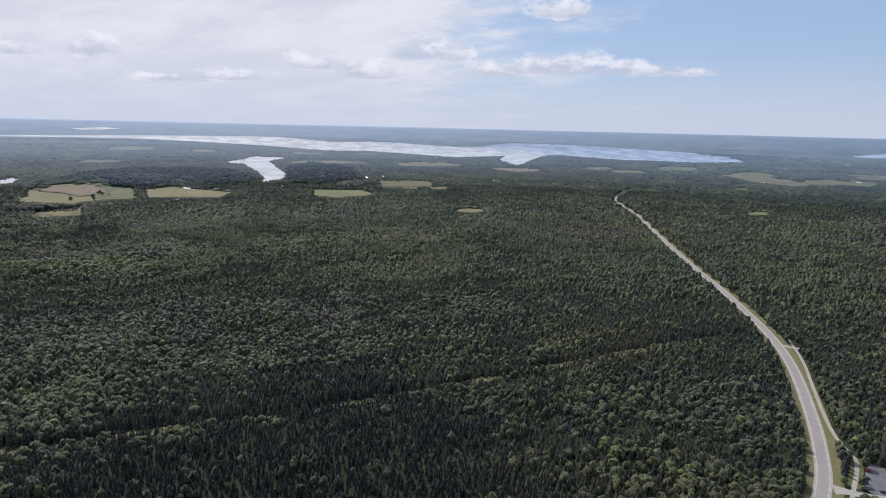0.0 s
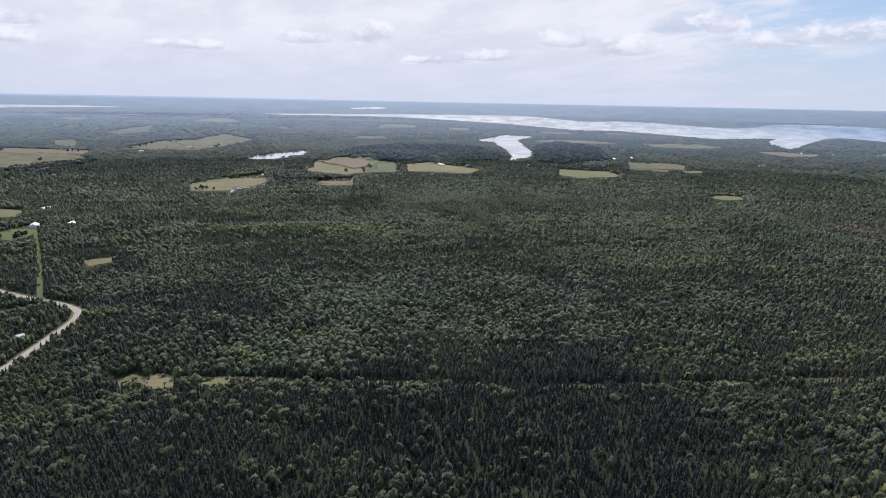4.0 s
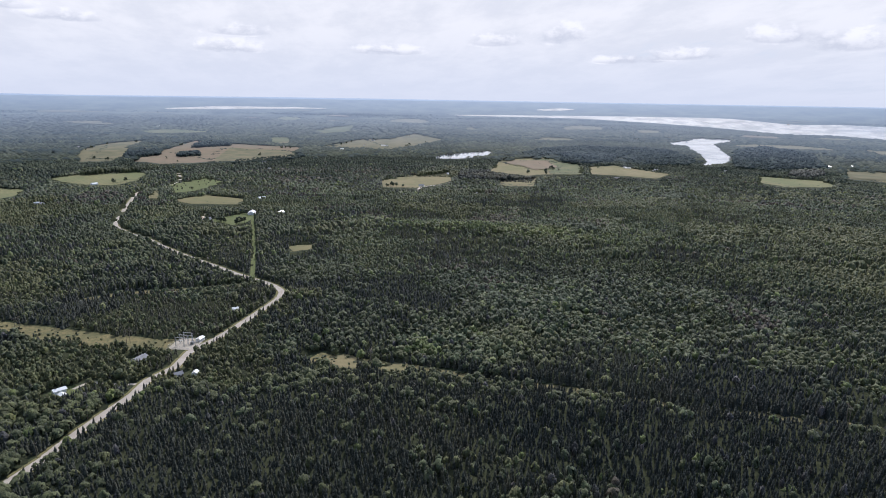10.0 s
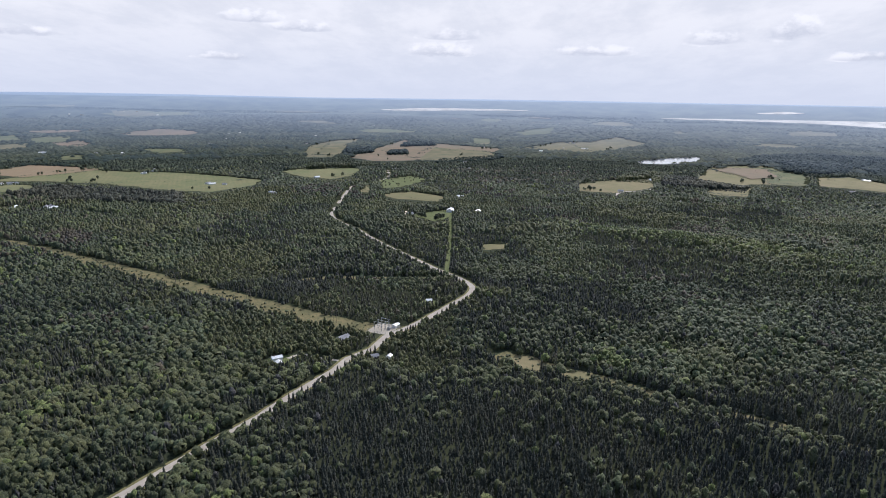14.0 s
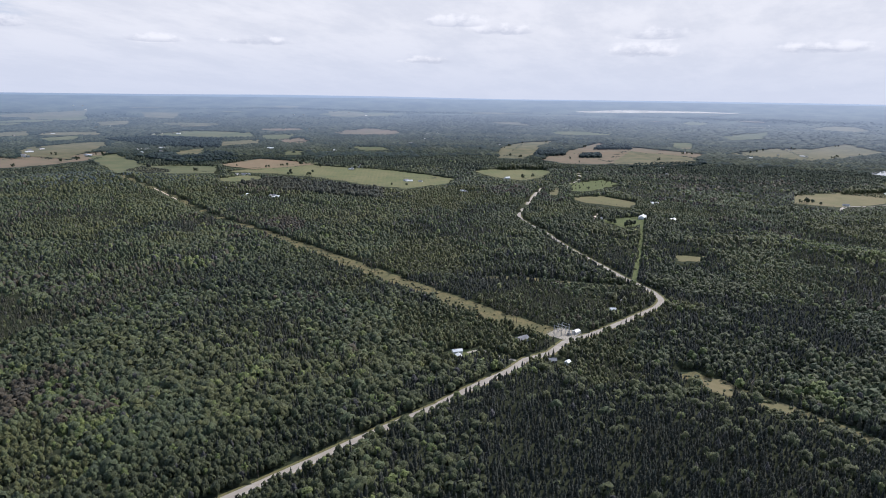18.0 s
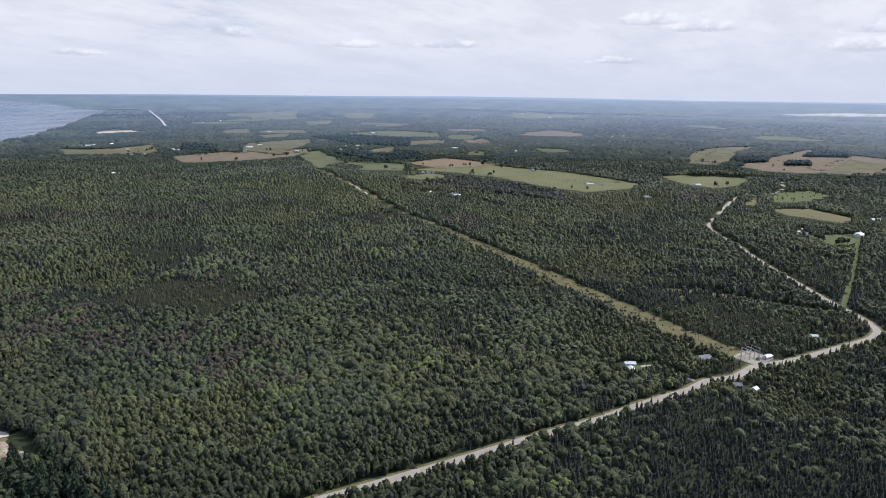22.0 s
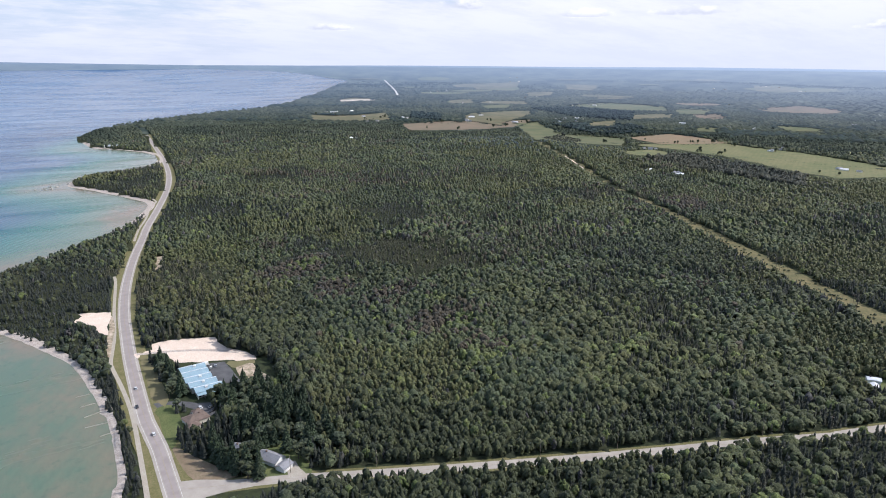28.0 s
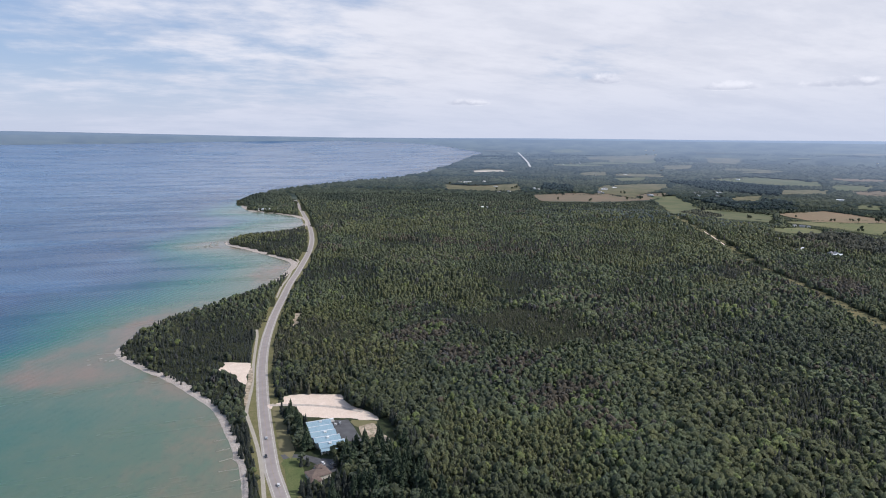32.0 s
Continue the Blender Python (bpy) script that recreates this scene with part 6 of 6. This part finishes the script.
def grow(name, label, p, templates, material, width, tall, seed, own=None):
    """Many trees of one kind as one mesh."""
    rng = np.random.default_rng(seed)
    if not len(p):
        return None
    own = stand_of(p, seed) if own is None else own
    grown = stature(p, own) if np.hypot(*p.T).min() < 2450 else np.ones(len(p))
    ages = []
    q = draw_in(p)
    z = height(q)
    k = np.hypot(*q.T) / np.maximum(np.hypot(*p.T), 1)
    vs, fs, tones, base = [], [], [], 0
    pick = rng.integers(0, len(templates), len(p))
    for i, (tv, tf) in enumerate(templates):
        s = np.where(pick == i)[0]
        if not len(s):
            continue
        a = rng.uniform(0, 2 * math.pi, len(s))
        big = rng.beta(1.3, 2.2, len(s))
        w = (width[0] + (width[1] - width[0]) * big) * k[s]
        h = (tall[0] + (tall[1] - tall[0]) * np.clip(0.7 * big + 0.3 * rng.random(len(s)), 0, 1)) * k[s] * grown[s]
        w = w * np.sqrt(grown[s]) * Stands.girth[own[s]] ** (0.5 if "spruce" in name else 1.0)
        x = (np.cos(a)[:, None] * tv[:, 0] - np.sin(a)[:, None] * tv[:, 1]) * w[:, None] + q[s, 0][:, None]
        y = (np.sin(a)[:, None] * tv[:, 0] + np.cos(a)[:, None] * tv[:, 1]) * w[:, None] + q[s, 1][:, None]
        zz = tv[:, 2] * h[:, None] + z[s][:, None]
        vs.append(np.stack([x, y, zz], -1).reshape(-1, 3))
        fs.append((tf[None] + (base + np.arange(len(s)) * len(tv))[:, None, None]).reshape(-1, 3))
        tones.append(np.repeat(rng.random(len(s)), len(tv)))
        ages.append(np.repeat(np.clip(Stands.age[own[s]] + rng.normal(0, 0.12, len(s)), 0, 1), len(tv)))
        base += len(s) * len(tv)
    if not vs:
        return None
    me = mesh_of(name, np.concatenate(vs), np.concatenate(fs), material)
    me.attributes.new("tone", "FLOAT", "POINT").data.foreach_set("value", np.concatenate(tones).astype(np.float32))
    me.attributes.new("stand", "FLOAT", "POINT").data.foreach_set("value", np.concatenate(ages).astype(np.float32))
    return tagged(new(name, me), label, "woods", kind="stuff")


GAPS = [(93, 473, 30), (78, 421, 17), (92, 366, 11), (106, 346, 15), (538, 186, 16), (597, 141, 11), (556, 94, 13), (728, 66, 11), (763, 58, 9), (632, 103, 19), (1348, 78, 20), (1296, 158, 12), (1349, 21, 13), (1542, 65, 14)] + [(x, y, 24) for x, y in FARMS] + [(x * u, y * u, w) for x, y in HOMES for u, w in ((1.0, 20), (0.985, 18))] + [(x, y, 4.5) for x, y in YARD] + [(x, y, 11) for x, y in ((219, 2068), (236, 2062), (254, 2056), (274, 2048))]
# stands of one character: x, y, half length, half width, turn of the long side, lean to broad leaves, lean to pale and brown
STANDS = [
    (300, 543, 60, 30, 35, 1.7, 2.1), (268, 605, 46, 28, 60, 1.6, 2.2), (262, 705, 60, 26, 20, 1.5, 2.3), (333, 565, 40, 24, 0, 1.6, 2.0), (1003, 689, 60, 26, 60, 1.6, 2.2),
    (1088, -330, 200, 48, 58, 3.2, 0.4), (400, -60, 190, 110, 80, -0.3, -0.1), (230, -430, 210, 120, -60, -0.35, -0.2), (490, -250, 190, 45, 62, -0.8, -0.3), (300, 420, 150, 130, 30, 1.5, 0.0),
    (390, 500, 110, 90, 30, 1.5, 0.5), (600, 620, 260, 150, 40, -0.25, 1.1), (720, 1250, 420, 220, 65, -0.1, 0.8), (560, 800, 180, 150, 60, -0.15, 0.8),
    (322, 470, 60, 34, 20, 1.6, 2.0), (246, 671, 45, 30, 0, 1.6, 2.2), (335, 404, 40, 28, 0, 1.8, 1.6), (270, 822, 60, 30, 70, 1.6, 1.8),
    (2050, -180, 260, 210, -70, -1.2, 1.5), (2080, 60, 120, 60, -70, 1.5, 2.3), (610, 250, 110, 60, 60, 0.6, 1.2), (966, 682, 60, 30, 60, 1.8, 2.0),
    (780, -228, 90, 70, 0, 1.2, 1.1), (560, -150, 70, 50, 60, 1.4, 1.5), (560, -486, 50, 30, 0, 1.6, 2.3),
    (640, -1200, 220, 120, -60, 1.4, 0.4), (900, -800, 300, 200, -50, 0.8, -0.2), (700, -430, 180, 110, -30, 1.1, -0.3), (640, -320, 120, 70, 20, 1.2, 0.4),
    (1250, -700, 300, 160, -30, 1.2, 0.2), (1180, 1250, 260, 200, 50, 1.5, -0.4), (900, 1500, 280, 160, 60, 1.2, -0.2), (200, 1400, 260, 90, 75, -1.0, -0.3),
    (20, 760, 200, 60, 70, -0.8, -0.2), (800, 200, 150, 90, 30, -0.4, 0.6), (230, -900, 330, 120, -65, -0.6, 0), (1450, 250, 200, 160, 30, 0.9, -0.2),
]


def character(p):
    zone, pale = 0.75 * wavy(p, 330, 7) + 0.6 * wavy(p, 85, 8), 0.75 * wavy(p, 210, 9) + 0.35 * wavy(p, 60, 10)
    for x, y, a, b, turn, broad, light in STANDS:
        c, s = math.cos(radians(turn)), math.sin(radians(turn))
        u, w = ((p[:, 0] - x) * c + (p[:, 1] - y) * s) / a, ((p[:, 1] - y) * c - (p[:, 0] - x) * s) / b
        g = np.exp(-(u * u + w * w) ** 2)
        zone, pale = zone * (1 - 0.5 * g) + broad * g, pale * (1 - 0.5 * g) + light * g
    return zone, pale


# bright young stands: x, y, half length, half width, turn
LIMES = [(1088, -330, 190, 38, 1.02), (560, -120, 16, 12, 0), (505, 140, 14, 10, 0), (330, 455, 18, 12, 0.5), (300, 380, 16, 12, 0), (352, 520, 14, 10, 0), (270, 700, 18, 12, 1.0), (420, 330, 16, 10, 0.4), (690, 640, 30, 14, 0.8)]
rng = np.random.default_rng(11)
TALL_RINGS, LOW_RINGS, CAP = ((0.22, 0.36), (0.52, 0.50), (0.80, 0.33)), ((0.30, 0.46), (0.70, 0.42)), ((0.42, 0.52),)
BANDS = [  # near, far, gap, spruce tiers and sides, egg sides and rings, width and height of broad crowns
    (40, 300, 7.0, (2, 4), (4, CAP), (5, 8), (7, 11)),
    (300, 560, 3.7, (4, 6), (7, TALL_RINGS), (3.8, 10.4), (5.0, 11.5)),
    (560, 900, 4.4, (2, 5), (6, LOW_RINGS), (4.2, 10.2), (6.5, 10.5)),
    (900, 1600, 5.3, (2, 3), (5, CAP), (4.4, 8.8), (7.0, 11.5)),
    (1600, 2600, 9.2, (1, 4), (5, CAP), (7.5, 13.5), (7.5, 11.5)),
    (2600, 3900, 21.0, (1, 4), (5, CAP), (14, 30), (7, 13)),
    (3900, 6500, 37.0, (1, 4), (5, CAP), (27, 54), (7, 13)),
]
for b, (near, far, gap, cone, egg, wide, tall) in enumerate(BANDS):
    p = scatter(near, far, gap, 20 + b)
    cones = [crown_cone(rng, *cone) for _ in range(6)]
    eggs = [crown_egg(rng, *egg) for _ in range(8)]
    if b in (1, 2):
        eggs = [crown_leafy(rng, (12, 6)[b - 1], 4, rng.uniform(0, 0.7)) for _ in range(12)]
    if b in (3, 4):
        eggs = [crown_dome(rng, 3, rng.uniform(0.8, 1.0)) for _ in range(12)]
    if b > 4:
        grow("distant_wood", "far woods with haze painted into their colour", p, eggs, FAR_WOOD, wide, tall, 35)
        continue
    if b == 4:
        # farther out, more trees take the material with painted haze
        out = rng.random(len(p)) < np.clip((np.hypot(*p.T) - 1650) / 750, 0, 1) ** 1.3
        grow("distant_wood", "far mixed woods, more of them haze-painted farther out", p[out], eggs + cones, FAR_WOOD, wide, tall, 36)
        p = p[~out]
    zone, pale = character(p)
    own = stand_of(p, 200 + b)
    line = np.array(swath_s)
    dark_side = np.clip(1 - (away(p, swath_s) - 6) / 34, 0, 1) * (p[:, 0] > np.interp(p[:, 1], line[::-1, 1], line[::-1, 0])) * (p[:, 1] < -70)
    out = np.clip((np.hypot(*p.T) - 750) / 700, 0, 1)  # towards the farms more aspen and birch, their paler leaves standing in for haze
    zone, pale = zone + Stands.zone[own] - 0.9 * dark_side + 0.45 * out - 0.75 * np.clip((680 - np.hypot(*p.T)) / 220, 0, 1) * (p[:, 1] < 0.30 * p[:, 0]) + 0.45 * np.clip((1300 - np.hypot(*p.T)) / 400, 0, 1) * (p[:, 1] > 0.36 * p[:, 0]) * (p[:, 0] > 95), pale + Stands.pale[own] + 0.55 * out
    zone, pale = zone + rng.normal(0, 0.85, len(p)), pale + rng.normal(0, 0.5, len(p))
    broad = zone >= 0.05
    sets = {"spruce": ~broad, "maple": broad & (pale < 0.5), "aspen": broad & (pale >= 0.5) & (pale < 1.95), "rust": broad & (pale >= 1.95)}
    lime = rng.random(len(p)) < np.clip(sum(np.exp(-(((p[:, 0] - x) * math.cos(w) + (p[:, 1] - y) * math.sin(w)) / a) ** 2 - (((p[:, 1] - y) * math.cos(w) - (p[:, 0] - x) * math.sin(w)) / c) ** 2) for x, y, a, c, w in LIMES) + np.where(broad, 0.035 + 0.05 * np.clip(wavy(p, 50, 14), 0, 1), 0), 0, 0.9)
    for key in sets:
        sets[key] &= ~lime
    sets["lime"] = lime
    grey = rng.random(len(p)) < np.where(pale > 0.9, 0.05, 0.008)
    for key, on in sets.items():
        on = on & ~grey
        if key != "spruce" and b in (1, 2):
            on &= rng.random(len(p)) < 0.88
        if key != "spruce":
            on &= rng.random(len(p)) < np.clip(1.1 / Stands.girth[own] ** 2, 0.45, 1)
        q, mine = p[on], own[on]
        if key == "spruce":
            slim = max(1.0, gap / 4.6)
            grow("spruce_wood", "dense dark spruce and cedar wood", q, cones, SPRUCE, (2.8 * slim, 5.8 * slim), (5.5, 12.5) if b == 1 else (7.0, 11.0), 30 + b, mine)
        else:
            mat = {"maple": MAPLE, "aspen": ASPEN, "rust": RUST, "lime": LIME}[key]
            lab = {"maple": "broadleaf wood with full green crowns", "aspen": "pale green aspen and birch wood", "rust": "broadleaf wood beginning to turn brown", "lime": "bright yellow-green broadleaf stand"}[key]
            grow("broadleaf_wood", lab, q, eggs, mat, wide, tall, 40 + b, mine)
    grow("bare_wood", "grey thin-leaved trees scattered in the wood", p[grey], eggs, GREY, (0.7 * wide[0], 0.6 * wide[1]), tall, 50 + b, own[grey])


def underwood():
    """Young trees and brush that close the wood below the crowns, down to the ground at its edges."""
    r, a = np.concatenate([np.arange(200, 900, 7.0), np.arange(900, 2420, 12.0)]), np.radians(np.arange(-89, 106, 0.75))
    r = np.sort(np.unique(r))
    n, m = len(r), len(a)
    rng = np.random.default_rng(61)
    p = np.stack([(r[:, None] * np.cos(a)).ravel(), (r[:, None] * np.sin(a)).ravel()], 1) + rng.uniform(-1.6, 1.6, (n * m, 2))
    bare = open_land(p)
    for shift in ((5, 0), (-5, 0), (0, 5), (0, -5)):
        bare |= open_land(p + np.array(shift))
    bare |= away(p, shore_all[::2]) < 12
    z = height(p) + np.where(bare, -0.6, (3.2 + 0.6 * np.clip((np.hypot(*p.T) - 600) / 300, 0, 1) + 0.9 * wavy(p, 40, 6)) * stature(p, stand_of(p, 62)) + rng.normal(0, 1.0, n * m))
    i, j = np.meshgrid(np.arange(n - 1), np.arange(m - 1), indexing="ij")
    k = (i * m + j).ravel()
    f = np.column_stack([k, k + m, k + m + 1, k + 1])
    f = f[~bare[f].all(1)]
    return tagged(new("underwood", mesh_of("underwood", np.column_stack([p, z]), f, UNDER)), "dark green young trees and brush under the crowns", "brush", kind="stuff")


underwood()

# dense dark groves and hedges that stand by themselves
for k, outline in enumerate(GROVES.values()):
    o = np.array(outline, float)
    far = np.hypot(*o.mean(0)) > 2500
    gap = 13 if far else 7.5
    gx, gy = np.meshgrid(np.arange(o[:, 0].min(), o[:, 0].max(), gap), np.arange(o[:, 1].min(), o[:, 1].max(), gap))
    p = np.stack([gx.ravel(), gy.ravel()], 1) + rng.uniform(-0.45, 0.45, (gx.size, 2)) * gap
    p = p[inside(p, outline)]
    tops = [crown_leafy(rng, 6, 4) for _ in range(4)] + [crown_cone(rng, 2, 5) for _ in range(2)]
    grow("grove", "dense dark grove among the fields", p, tops, FAR_DARK if far else (SPRUCE if k % 2 else MAPLE), (0.9 * gap, 1.9 * gap), (9, 19), 80 + k)

# belts of darker wood across the distance, also standing in for shaded hill relief, and ragged hedges round the fields
rng = np.random.default_rng(23)
belts, rows = [], []
for k in range(90):
    a, d = radians(rng.uniform(-86, 76)), 2500 + 6500 * rng.random() ** 1.5
    n = int(rng.integers(50, 170))
    across, deep = rng.normal(0, rng.uniform(120, 380) * (0.5 + d / 4000), n), rng.normal(0, rng.uniform(18, 60) * (0.5 + d / 4000), n)
    belts.append(np.column_stack([d * math.cos(a) - across * math.sin(a) + deep * math.cos(a), d * math.sin(a) + across * math.cos(a) + deep * math.sin(a)]))
for kind, outline in PATCHES.values():
    if kind in ("straw", "green", "brown") and 1100 < math.hypot(*outline[0]) < 7000:
        o = np.array(soften(outline, 8, close=True))
        far = math.hypot(*outline[0]) / 2200
        keep = wavy(o, 90 * far, 12) > 0.0
        o = np.repeat(o[keep], 3, 0)
        rows.append(o + rng.normal(0, 5 * far, o.shape))
        c, span = np.mean(outline, axis=0), max(math.dist(outline[0], q) for q in outline)
        for _ in range(2 if span > 500 else 1):  # a broken tree row across the field, and single trees
            i, j = rng.integers(0, len(outline), 2)
            a, b = np.array(outline[i], float), np.array(outline[j], float)
            u = rng.uniform(0, 1, int(span / 22))[:, None]
            rows.append(c + (a * u + b * (1 - u) - c) * 0.8 + rng.normal(0, 4 * far, (len(u), 2)))
eggs = [crown_egg(rng, 5, CAP) for _ in range(6)]
belts, rows = np.concatenate(belts), np.concatenate(rows)
keep = ~inside(belts, bay)
for kind, outline in PATCHES.values():
    keep &= ~inside(belts, outline)
d = np.hypot(*rows.T)
grow("distant_wood", "belts of dark wood across the distance", belts[keep], eggs, FAR_DARK, (18, 42), (9, 17), 91)
grow("hedge", "ragged hedge trees along the field edges", rows[d < 2400], eggs, MAPLE, (6, 13), (5, 11), 92)
grow("hedge", "ragged hedge trees along the far field edges", rows[d >= 2400], eggs, FAR_DARK, (12, 26), (6, 12), 93)

# shrubs in the long clearings
rng = np.random.default_rng(47)
bush = []
for line, spread in ((swath_n, 6.5), (swath_s, 4.0)):
    for x, y, a in along(line, 5, 4.0, int(sum(math.dist(p, q) for p, q in zip(line, line[1:])) // 4.0) - 3, 0.0):
        off = rng.normal(0, spread, int(rng.integers(0, 3)))
        bush += [(x - o * math.sin(radians(a)) + rng.uniform(-2, 2), y + o * math.cos(radians(a)) + rng.uniform(-2, 2)) for o in off]
bush = np.array(bush)
low = [crown_leafy(rng, 5, 4) for _ in range(5)]
grow("shrubs", "scattered green shrubs in the grassy clearing", bush[::2], low, MAPLE, (1.6, 4.4), (1.2, 3.2), 95)
grow("shrubs", "pale dry shrubs in the grassy clearing", bush[1::2], low, ASPEN, (1.4, 3.6), (0.8, 2.2), 96)
